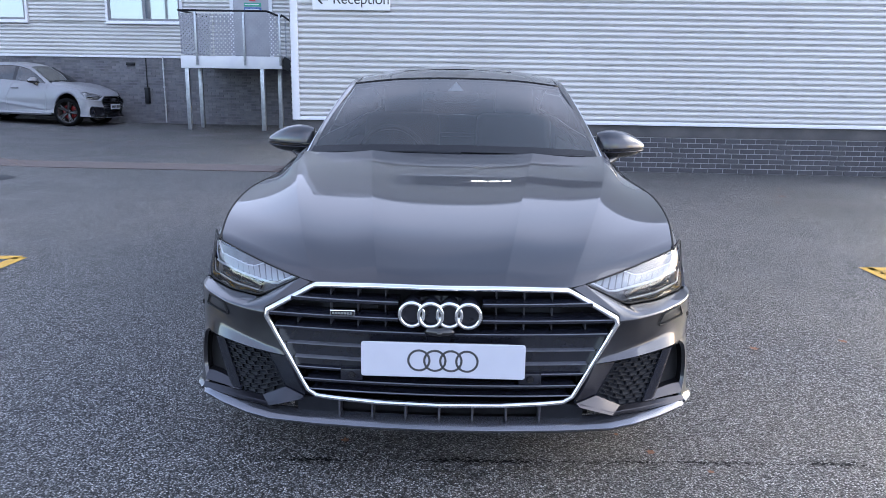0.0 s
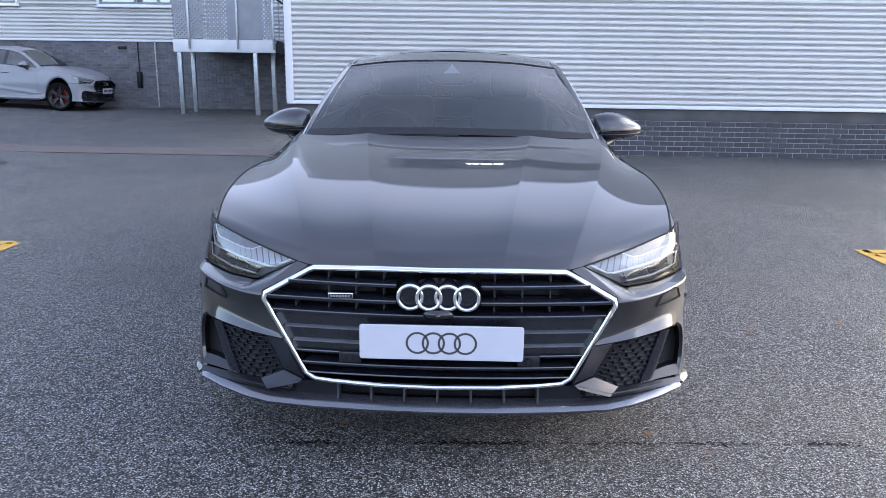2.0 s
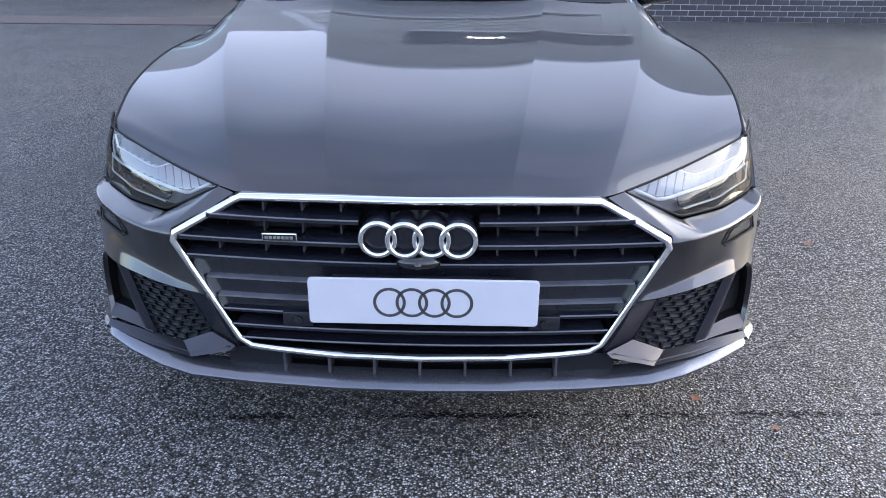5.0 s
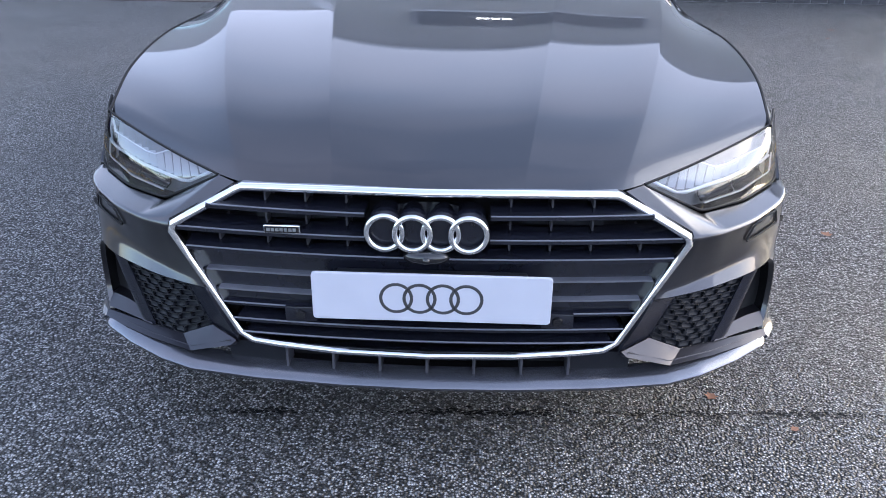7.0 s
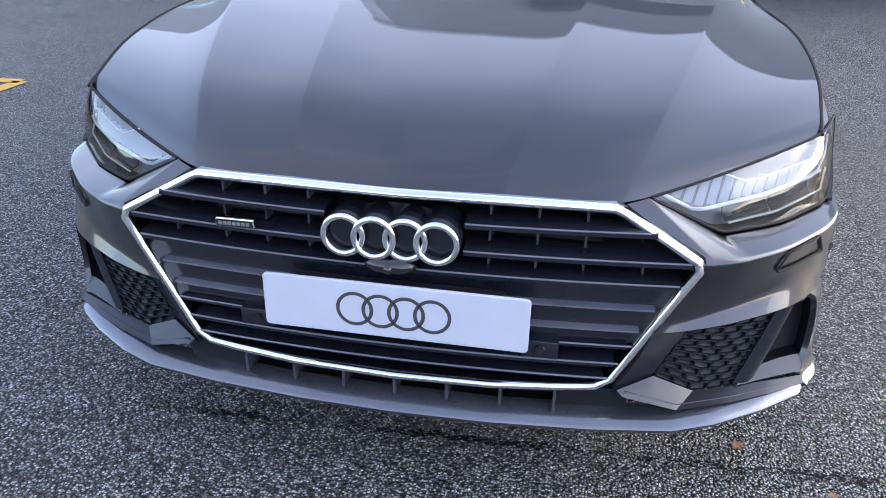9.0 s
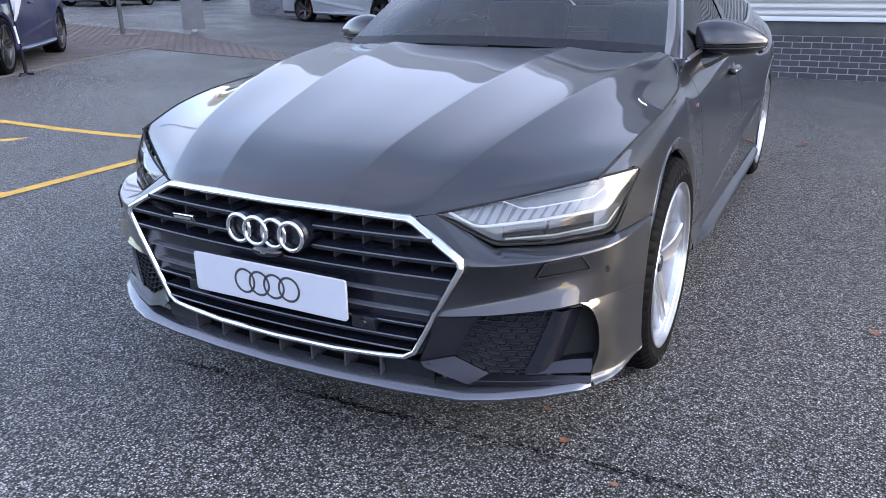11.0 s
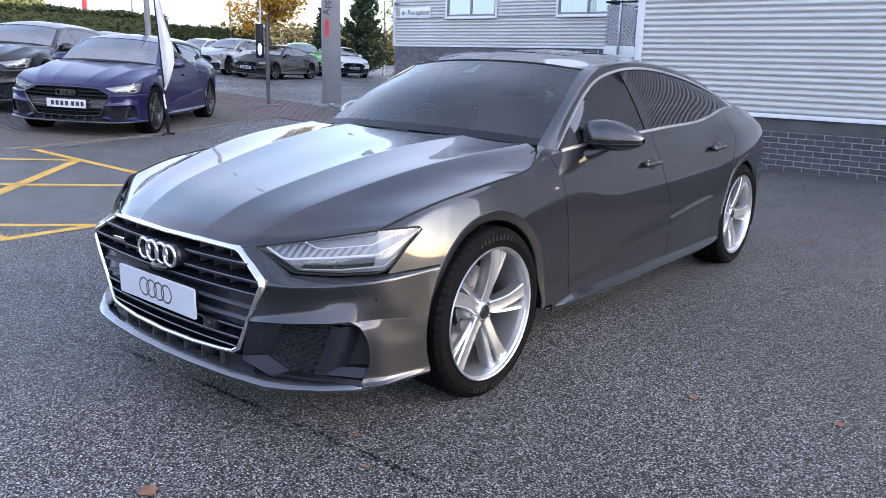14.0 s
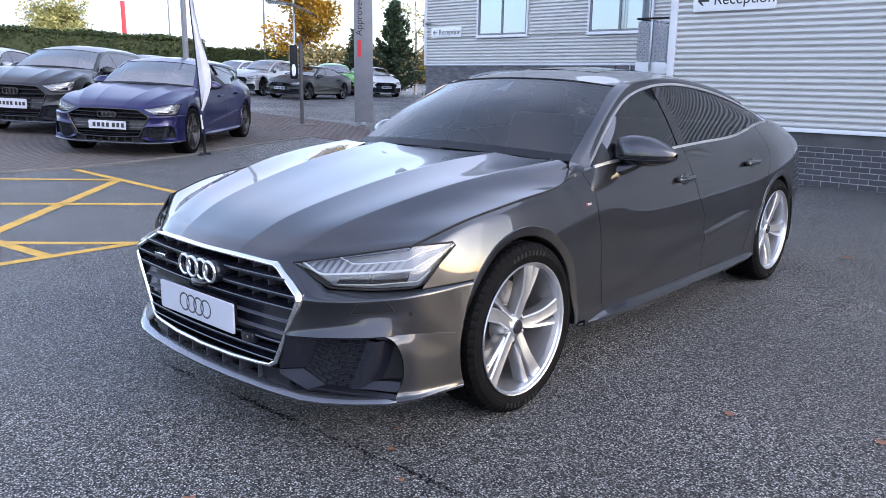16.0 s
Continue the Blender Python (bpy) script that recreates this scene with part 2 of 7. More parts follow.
M_MORTAR = material("pale_mortar", (0.42, 0.42, 0.45), 0.9, second=(0.30, 0.30, 0.32), scale=5, fine=0.08, bump=0.4, bump_scale=220)
M_RENDER = material("grey_concrete_band", (0.06, 0.06, 0.066), 0.8, second=(0.10, 0.097, 0.10), scale=3, fine=0.08, bump=0.3, bump_scale=90)
M_CLAD = material("silver_cladding", (0.56, 0.555, 0.55), 0.40, 0.25, second=(0.52, 0.515, 0.51), scale=0.7, coat=0.1)
M_TRIM = material("white_flashing", (0.72, 0.73, 0.77), 0.4, second=(0.66, 0.67, 0.71), scale=2)
M_STEEL = material("galvanised_steel", (0.48, 0.50, 0.53), 0.4, 0.85, second=(0.36, 0.38, 0.41), scale=16)
M_GREYPAINT = material("grey_powder_coat", (0.20, 0.205, 0.23), 0.45, second=(0.175, 0.18, 0.20), scale=5)
M_WHITE = material("white_paint", (0.74, 0.75, 0.78), 0.45, second=(0.68, 0.69, 0.73), scale=3)
M_YELLOW = material("worn_yellow_line", (0.62, 0.36, 0.035), 0.65, second=(0.45, 0.27, 0.04), scale=9, fine=0.22, bump=0.5, bump_scale=110)
M_PAVER = material("brown_block_paver", (0.085, 0.074, 0.072), 0.75, second=(0.105, 0.090, 0.086), scale=2.5, fine=0.1, bump=0.4, bump_scale=130, random_amount=0.07)
M_SAND = material("joint_sand", (0.10, 0.088, 0.078), 0.95, second=(0.14, 0.12, 0.105), scale=6, bump=0.3, bump_scale=150)
M_RUBBLE = material("concrete_edging", (0.16, 0.155, 0.15), 0.85, second=(0.12, 0.115, 0.11), scale=4, fine=0.08, bump=0.4, bump_scale=150)
M_BRICK_WING = material("mixed_grey_brick", (0.115, 0.116, 0.135), 0.75, second=(0.165, 0.162, 0.175), scale=5, fine=0.12, bump=0.5, bump_scale=120, random_amount=0.22)
M_MORTAR_DARK = material("grey_mortar", (0.18, 0.18, 0.20), 0.9, second=(0.14, 0.14, 0.15), scale=5, fine=0.08, bump=0.4, bump_scale=220)
M_PERF = material("pale_grey_sheet", (0.34, 0.345, 0.385), 0.45, second=(0.29, 0.295, 0.33), scale=4)
M_SIGN = material("white_sign_face", (0.78, 0.79, 0.81), 0.35, second=(0.74, 0.75, 0.77), scale=4)
M_INK = material("black_ink", (0.02, 0.02, 0.022), 0.5)
M_RED = material("red_print", (0.55, 0.03, 0.04), 0.45)


# ---- mesh helpers ----
def spline(xs, ys):
    """A smooth curve through (x, y) stations, x rising."""
    xs, ys = np.array(xs, float), np.array(ys, float)
    sl = np.gradient(ys, xs)

    def f(x):
        x = float(np.clip(x, xs[0], xs[-1]))
        i = min(int(np.searchsorted(xs, x, "right")) - 1, len(xs) - 2)
        h = xs[i + 1] - xs[i]
        s = (x - xs[i]) / h
        return float((2 * s ** 3 - 3 * s ** 2 + 1) * ys[i] + (s ** 3 - 2 * s ** 2 + s) * h * sl[i]
                     + (3 * s ** 2 - 2 * s ** 3) * ys[i + 1] + (s ** 3 - s ** 2) * h * sl[i + 1])
    return f


def catmull(points, t):
    """The point at t (0 .. n-1) of a smooth curve through points."""
    n = len(points)
    i = int(min(max(math.floor(t), 0), n - 2))
    s = t - i
    p1, p2 = points[i], points[i + 1]
    p0 = points[i - 1] if i > 0 else 2 * p1 - p2
    p3 = points[i + 2] if i + 2 < n else 2 * p2 - p1
    return 0.5 * (2 * p1 + (p2 - p0) * s + (2 * p0 - 5 * p1 + 4 * p2 - p3) * s ** 2 + (3 * p1 - p0 - 3 * p2 + p3) * s ** 3)


def line_at(points, t):
    n = len(points)
    i = int(min(max(math.floor(t), 0), n - 2))
    return points[i] + (points[i + 1] - points[i]) * (t - i)


def along(points, count, straight=False):
    pts = [np.array(p, float) for p in points]
    f = line_at if straight else catmull
    return [f(pts, (len(pts) - 1) * k / (count - 1)) for k in range(count)]


def patch(rows, nu, nv, straight_u=False, straight_v=False):
    """A surface through a net of control points: nv+1 rows of nu+1 points."""
    rows = [along(r, nu + 1, straight_u) for r in rows]
    f = line_at if straight_v else catmull
    return [[f([r[i] for r in rows], (len(rows) - 1) * j / nv) for i in range(nu + 1)] for j in range(nv + 1)]


def grid_mesh(a):
    """Vertices and faces of a net of points."""
    w = len(a[0])
    verts = [tuple(p) for r in a for p in r]
    faces = [(j * w + i, j * w + i + 1, (j + 1) * w + i + 1, (j + 1) * w + i) for j in range(len(a) - 1) for i in range(w - 1)]
    return verts, faces


def joined(*pieces):
    verts, faces = [], []
    for v, f in pieces:
        k = len(verts)
        verts += [tuple(p) for p in v]
        faces += [tuple(i + k for i in q) for q in f]
    return verts, faces


def mirrored(vf):
    return [(-x, y, z) for x, y, z in vf[0]], [tuple(reversed(q)) for q in vf[1]]


def moved(vf, m):
    return [tuple(m @ Vector(p)) for p in vf[0]], vf[1]


def outward(vf, centre):
    """Turns all faces over when they look towards centre on the whole."""
    c = Vector(centre)
    s = 0.0
    for q in vf[1]:
        a, b, d = (Vector(vf[0][q[0]]), Vector(vf[0][q[1]]), Vector(vf[0][q[2]]))
        n = (b - a).cross(d - a)
        s += n.dot((a + b + d) / 3 - c)
    return vf if s >= 0 else (vf[0], [tuple(reversed(q)) for q in vf[1]])


def box(x0, x1, y0, y1, z0, z1):
    v = [(x, y, z) for x in (x0, x1) for y in (y0, y1) for z in (z0, z1)]
    f = [(0, 1, 3, 2), (4, 6, 7, 5), (0, 4, 5, 1), (2, 3, 7, 6), (0, 2, 6, 4), (1, 5, 7, 3)]
    return v, f


def soft_box(x0, x1, y0, y1, z0, z1, r=0.01, seg=2):
    """A box with rounded edges."""
    bm = bmesh.new()
    v, f = box(x0, x1, y0, y1, z0, z1)
    vs = [bm.verts.new(p) for p in v]
    for q in f:
        bm.faces.new([vs[i] for i in q])
    bmesh.ops.bevel(bm, geom=bm.edges[:], offset=r, segments=seg, profile=0.5, affect='EDGES')
    bm.verts.index_update()
    out = [tuple(p.co) for p in bm.verts], [tuple(p.index for p in q.verts) for q in bm.faces]
    bm.free()
    return out


def rounded_plate(x0, x1, y0, y1, z0, z1, r, seg=6):
    """An upright plate facing -y with rounded corners and a slight edge."""
    ring = []
    for cx, cz, a0 in ((x1 - r, z1 - r, 0), (x0 + r, z1 - r, 90), (x0 + r, z0 + r, 180), (x1 - r, z0 + r, 270)):
        ring += [(cx + r * math.cos(radians(a0 + 90 * k / seg)), cz + r * math.sin(radians(a0 + 90 * k / seg))) for k in range(seg + 1)]
    n = len(ring)
    mx, mz = (x0 + x1) / 2, (z0 + z1) / 2
    e = 0.0015
    loops = [[(mx + (x - mx) * (1 - e / (mx - x0)), y0, mz + (z - mz) * (1 - e / (mz - z0))) for x, z in ring], [(x, y0 + e, z) for x, z in ring], [(x, y1, z) for x, z in ring]]
    verts = [p for l in loops for p in l]
    faces = [tuple(range(n)), tuple(reversed(range(2 * n, 3 * n)))]
    faces += [(k * n + i, k * n + (i + 1) % n, (k + 1) * n + (i + 1) % n, (k + 1) * n + i) for k in range(2) for i in range(n)]
    return verts, faces


def tube(points, radius, sides=10, closed=False, flat=1.0, up=(0, 0, 1), caps=True):
    """A bar of round or flattened section along points. radius may be a list."""
    pts = [Vector(p) for p in points]
    n = len(pts)
    verts, faces = [], []
    for i, p in enumerate(pts):
        a = pts[(i - 1) % n] if closed or i > 0 else pts[i]
        b = pts[(i + 1) % n] if closed or i < n - 1 else pts[i]
        d = (b - a).normalized()
        s = d.cross(Vector(up))
        if s.length < 1e-4:
            s = d.cross(Vector((1, 0, 0)))
        s.normalize()
        u = s.cross(d)
        r = radius[i] if isinstance(radius, (list, tuple)) else radius
        for k in range(sides):
            w = 2 * math.pi * k / sides
            verts.append(tuple(p + s * (r * math.cos(w)) + u * (r * flat * math.sin(w))))
    m = n if closed else n - 1
    for i in range(m):
        for k in range(sides):
            faces.append((i * sides + k, i * sides + (k + 1) % sides, ((i + 1) % n) * sides + (k + 1) % sides, ((i + 1) % n) * sides + k))
    if not closed and caps:
        faces.append(tuple(reversed(range(sides))))
        faces.append(tuple((n - 1) * sides + k for k in range(sides)))
    return verts, faces


def section_sweep(points, section, closed=False, up=(0, -1, 0)):
    """A section [(a, b)] swept along points; a lies across the path, b along up."""
    pts = [Vector(p) for p in points]
    n, m = len(pts), len(section)
    verts, faces = [], []
    upv = Vector(up)
    for i, p in enumerate(pts):
        a = pts[(i - 1) % n] if closed or i > 0 else pts[i]
        b = pts[(i + 1) % n] if closed or i < n - 1 else pts[i]
        d1 = (p - a).normalized() if (p - a).length > 1e-9 else (b - p).normalized()
        d2 = (b - p).normalized() if (b - p).length > 1e-9 else d1
        d = (d1 + d2).normalized()
        s = d.cross(upv).normalized()
        u = s.cross(d)
        k = 1 / max(0.5, d.dot(d1))
        verts += [tuple(p + s * (x * k) + u * y) for x, y in section]
    for i in range(n if closed else n - 1):
        j = (i + 1) % n
        for q in range(m):
            faces.append((i * m + q, j * m + q, j * m + (q + 1) % m, i * m + (q + 1) % m))
    if not closed:
        faces += [tuple(range(m)), tuple(reversed([(n - 1) * m + q for q in range(m)]))]
    return verts, faces


def lathe(profile, seg=64, axis="x"):
    """A profile [(along, radius)] turned round an axis."""
    verts, faces = [], []
    m = len(profile)
    for i in range(seg):
        w = 2 * math.pi * i / seg
        for a, r in profile:
            verts.append((a, r * math.cos(w), r * math.sin(w)) if axis == "x" else (r * math.cos(w), r * math.sin(w), a))
    for i in range(seg):
        j = (i + 1) % seg
        for q in range(m - 1):
            faces.append((i * m + q, i * m + q + 1, j * m + q + 1, j * m + q))
    return verts, faces


def blob(cx, cy, cz, rx, ry, rz, nu=20, nv=12, square=1.0):
    """A rounded lump; square below 1 makes it boxier."""
    def s(v):
        return math.copysign(abs(v) ** square, v)
    verts, faces = [], []
    for j in range(nv + 1):
        b = -math.pi / 2 + math.pi * j / nv
        for i in range(nu):
            a = 2 * math.pi * i / nu
            verts.append((cx + rx * s(math.cos(a)) * s(math.cos(b)), cy + ry * s(math.sin(a)) * s(math.cos(b)), cz + rz * s(math.sin(b))))
    for j in range(nv):
        for i in range(nu):
            faces.append((j * nu + i, j * nu + (i + 1) % nu, (j + 1) * nu + (i + 1) % nu, (j + 1) * nu + i))
    return verts, faces


def mesh_of(name, vf, mat, smooth=True, angle=35, weld=False):
    me = bpy.data.meshes.new(name)
    if weld:
        bm = bmesh.new()
        vs = [bm.verts.new(p) for p in vf[0]]
        for q in vf[1]:
            try:
                bm.faces.new([vs[i] for i in q])
            except ValueError:
                pass
        bmesh.ops.remove_doubles(bm, verts=bm.verts[:], dist=0.0004)
        bm.to_mesh(me)
        bm.free()
    else:
        me.from_pydata([tuple(map(float, p)) for p in vf[0]], [], vf[1])
    me.materials.append(mat)
    if smooth:
        me.polygons.foreach_set("use_smooth", [True] * len(me.polygons))
        me.set_sharp_from_angle(angle=radians(angle))
        # open borders stay crisp where a sheet gets its thickness
        used = collections.Counter(l.edge_index for l in me.loops)
        for e in me.edges:
            if used[e.index] == 1:
                e.use_edge_sharp = True
    me.update()
    return me


def thing(name, vf, mat, label, category, group="", kind="", smooth=True, angle=35):
    return tagged(new(name, mesh_of(name, vf, mat, smooth, angle)), label, category, group, kind)


def holder(name, label, category, group="", at=(0, 0, 0)):
    ob = new(name)
    ob.empty_display_size = 0.1
    ob.location = at
    return tagged(ob, label, category, group)


def part(name, vf, mat, parent, label="", smooth=True, angle=35, solid=0.0, weld=False, bevel=0.0):
    ob = new(name, mesh_of(name, vf, mat, smooth, angle, weld))
    ob.parent = parent
    if solid:
        mod = ob.modifiers.new("solid", 'SOLIDIFY')
        mod.thickness, mod.offset = solid, -1.0
    if bevel:
        mod = ob.modifiers.new("bevel", 'BEVEL')
        mod.width, mod.segments, mod.limit_method, mod.angle_limit = bevel, 2, 'ANGLE', radians(40)
    if label:
        ob["label"] = label
    return ob


def lettering(name, words, size, mat, m, parent=None, thick=0.002):
    """Words in the built-in font, turned into a mesh."""
    cu = bpy.data.curves.new(name, 'FONT')
    cu.body, cu.size, cu.extrude = words, size, thick
    tmp = bpy.data.objects.new(name, cu)
    scene.collection.objects.link(tmp)
    bpy.context.view_layer.update()
    me = bpy.data.meshes.new_from_object(tmp.evaluated_get(bpy.context.evaluated_depsgraph_get()))
    bpy.data.objects.remove(tmp)
    me.materials.clear()
    me.materials.append(mat)
    ob = new(name, me)
    ob.matrix_world = m
    if parent:
        ob.parent = parent
    return ob

# ---- ground ----
def rise(x, y):
    """Ground height; the slope to the far side is fitted to the camera's view."""
    u = -x - 0.35 * y - 3.5
    return 0.034 * u if u > 0.5 else (0.0 if u < -0.5 else 0.034 * 0.5 * (u + 0.5) ** 2)


def axis_steps(lo, hi, fine_lo, fine_hi, fine, coarse):
    out = list(np.arange(lo, fine_lo, coarse)) + list(np.arange(fine_lo, fine_hi, fine)) + list(np.arange(fine_hi, hi + 1, coarse))
    return [float(v) for v in out]


gx = axis_steps(-600, 600, -40, 20, 1.0, 40)
gy = axis_steps(-600, 600, -10, 50, 1.0, 40)
ground = thing("ground", grid_mesh([[(x, y, rise(max(x, -70), y)) for x in gx] for y in gy]), M_ASPHALT,
               "dark grey damp asphalt yard of coarse stone chippings", "ground", kind="structure")


def slab(points, lift, mat, name, label, category, kind="structure", sub=0.5):
    """A thin painted or laid strip that follows the ground: quads given by four corners."""
    verts, faces = [], []
    for a, b, c, d in points:
        a, b, c, d = (np.array(p, float) for p in (a, b, c, d))
        n = max(1, int(np.linalg.norm(b - a) / sub))
        k = len(verts)
        for i in range(n + 1):
            for p in (a + (b - a) * i / n, d + (c - d) * i / n):
                verts.append((p[0], p[1], rise(p[0], p[1]) + lift))
        faces += [(k + 2 * i, k + 2 * i + 2, k + 2 * i + 3, k + 2 * i + 1) for i in range(n)]
    return thing(name, (verts, faces), mat, label, category, kind=kind, smooth=False)


def stripe(a, b, w=0.1):
    a, b = np.array(a, float), np.array(b, float)
    d = (b - a) / np.linalg.norm(b - a)
    s = np.array([-d[1], d[0]]) * w / 2
    return (tuple(a - s), tuple(b - s), tuple(b + s), tuple(a + s))


# ---- main hall: silver wall on a dark brick plinth ----
WALL_Y, CLAD_Z, WALL_X0, WALL_X1, WALL_TOP = 9.334, 0.706, -2.60, 8.2, 6.6


def cladding(x0, x1, y, z0, z1, pitch, depth=0.037):
    """A horizontally ribbed metal sheet facing -y."""
    prof = []
    z = z0
    while z < z1 - 1e-6:
        for dz, dy in ((0.0, 0.0), (0.12, -depth * 0.35), (0.23, -depth * 0.75), (0.33, -depth * 0.97), (0.42, -depth), (0.54, -depth * 0.92), (0.66, -depth), (0.80, -depth * 0.72), (0.92, -depth * 0.2)):
            zz = z + dz * pitch
            if zz <= z1:
                prof.append((y + dy, zz))
        z += pitch
    n = max(1, int((x1 - x0) / 4))
    xs = [x0 + (x1 - x0) * i / n for i in range(n + 1)]
    return grid_mesh([[(x, py, pz) for x in xs] for py, pz in prof])


def brick_mesh(length=0.212, height=0.063, depth=0.1):
    v, f = soft_box(-length / 2, length / 2, 0, depth, 0, height, 0.004, 1)
    return v, f


BRICK = mesh_of("brick", brick_mesh(), M_BRICK, True, 40)


def brick_joined(places, mat, length=0.212, height=0.063, depth=0.06):
    verts, faces = [], []
    for x, y, z in places:
        v, f = box(x - length / 2, x + length / 2, y, y + depth, z, z + height)
        k = len(verts)
        verts += v
        faces += [tuple(i + k for i in q) for q in f]
    return verts, faces


wall_hall = tagged(new("wall_hall", mesh_of("wall_hall", box(WALL_X0, WALL_X1, WALL_Y + 0.03, WALL_Y + 0.33, CLAD_Z, WALL_TOP), M_CLAD, False)),
                   "silver ribbed metal wall of a showroom hall", "wall", kind="structure")
part("cladding", cladding(WALL_X0 + 0.09, WALL_X1, WALL_Y + 0.03, CLAD_Z + 0.055, WALL_TOP, 0.081), M_CLAD, wall_hall, "horizontal ribbed silver cladding sheet", angle=60)
part("flashing", soft_box(WALL_X0, WALL_X1, WALL_Y - 0.012, WALL_Y + 0.03, CLAD_Z, CLAD_Z + 0.055, 0.004), M_TRIM, wall_hall, "white drip flashing")
part("corner_trim", soft_box(WALL_X0 - 0.02, WALL_X0 + 0.09, WALL_Y - 0.02, WALL_Y + 0.06, CLAD_Z, WALL_TOP, 0.006), M_TRIM, wall_hall, "white corner flashing")
part("parapet", soft_box(WALL_X0 - 0.05, WALL_X1, WALL_Y - 0.05, WALL_Y + 0.4, WALL_TOP, WALL_TOP + 0.12, 0.01), M_TRIM, wall_hall, "white roof edge capping")
part("side_cladding", moved(cladding(0, 10, 0, CLAD_Z + 0.055, WALL_TOP, 0.081), Matrix.Translation((WALL_X0, WALL_Y + 10.0, 0)) @ pose(0, 0, 0, 0, 0, -90)), M_CLAD, wall_hall, angle=25)

plinth_hall = tagged(new("wall_plinth_hall", mesh_of("wall_plinth_hall", box(WALL_X0 + 0.02, WALL_X1, WALL_Y + 0.068, WALL_Y + 0.3, -0.2, CLAD_Z), M_MORTAR, False)),
                     "dark blue-grey brick plinth with pale mortar joints", "wall", kind="structure")
part("render_band", soft_box(WALL_X0 + 0.02, WALL_X1, WALL_Y + 0.048, WALL_Y + 0.2, 0.532, CLAD_Z - 0.004, 0.006), M_RENDER, plinth_hall, "smooth dark grey band")

M_PANE = material("mirror_pane", (0.32, 0.37, 0.42), 0.03, 0.85)
# high office window in the hall wall
window_1 = tagged(new("window_1", mesh_of("window_1", box(-0.8, 2.6, WALL_Y - 0.02, WALL_Y + 0.02, 4.62, 4.7), M_TRIM, False)), "long high window with grey frame", "window", kind="structure")
part("window_frame", joined(box(-0.8, 2.6, WALL_Y - 0.03, WALL_Y + 0.02, 5.50, 5.57), *[box(x - 0.04, x + 0.04, WALL_Y - 0.03, WALL_Y + 0.02, 4.7, 5.50) for x in (-0.76, 0.95, 2.56)]), M_GREYPAINT, window_1, smooth=False)
for x0, x1 in ((-0.72, 0.91), (0.99, 2.52)):
    part("pane", box(x0, x1, WALL_Y - 0.016, WALL_Y - 0.008, 4.7, 5.50), M_PANE_DARK, window_1, smooth=False)

# glowing squares on the pane's face, standing in for lamps indoors
for x in (0.12, 0.20, 0.28, 0.36):
    part("ceiling_light", box(x - 0.03, x + 0.03, WALL_Y - 0.020, WALL_Y - 0.017, 5.02, 5.10), M_GLOW, window_1, "lit lamp behind the pane", smooth=False)

# ---- office wing: raised floor, higher plinth ----
WING_Y, WING_X0, WING_X1, WING_CLAD_Z, WING_TOP = 19.29, -16.85, -2.6, 1.81, 9.0
wall_wing = tagged(new("wall_wing", mesh_of("wall_wing", box(WING_X0, WING_X1, WING_Y + 0.03, WING_Y + 0.33, WING_CLAD_Z, WING_TOP), M_CLAD, False)),
                   "silver ribbed metal wall of the office wing", "wall", kind="structure")
part("flashing", soft_box(WING_X0, WING_X1, WING_Y - 0.012, WING_Y + 0.03, WING_CLAD_Z, WING_CLAD_Z + 0.06, 0.004), M_TRIM, wall_wing, "white drip flashing")
part("corner_trim", soft_box(WING_X0 - 0.02, WING_X0 + 0.1, WING_Y - 0.02, WING_Y + 0.06, WING_CLAD_Z, WING_TOP, 0.006), M_TRIM, wall_wing, "white corner flashing")
part("side_wall", box(WING_X0, WING_X0 + 0.3, WING_Y + 0.33, WING_Y + 14, -0.1, WING_TOP), M_CLAD, wall_wing, smooth=False)
plinth_wing = tagged(new("wall_plinth_wing", mesh_of("wall_plinth_wing", box(WING_X0 + 0.02, WING_X1, WING_Y + 0.05, WING_Y + 0.3, -0.2, WING_CLAD_Z), M_MORTAR_DARK, False)),
                     "dark grey brick base wall under the silver cladding", "wall", kind="structure")
wing_windows = [(-14.42, -12.29), (-10.08, -7.93)]
# cladding in strips round the windows
W_LO, W_HI = 2.80, 3.98
strips = [(WING_X0 + 0.1, WING_X1, WING_CLAD_Z + 0.06, W_LO - 0.04), (WING_X0 + 0.1, WING_X1, W_HI + 0.04, WING_TOP)]
edges = [WING_X0 + 0.1] + [e for w in wing_windows for e in (w[0] - 0.02, w[1] + 0.02)] + [WING_X1]
strips += [(edges[i], edges[i + 1], W_LO - 0.04, W_HI + 0.04) for i in range(0, len(edges), 2)]
part("cladding", joined(*[cladding(a, b, WING_Y + 0.03, c, d, 0.105, 0.036) for a, b, c, d in strips]), M_CLAD, wall_wing, "horizontal ribbed silver cladding sheet", angle=60)


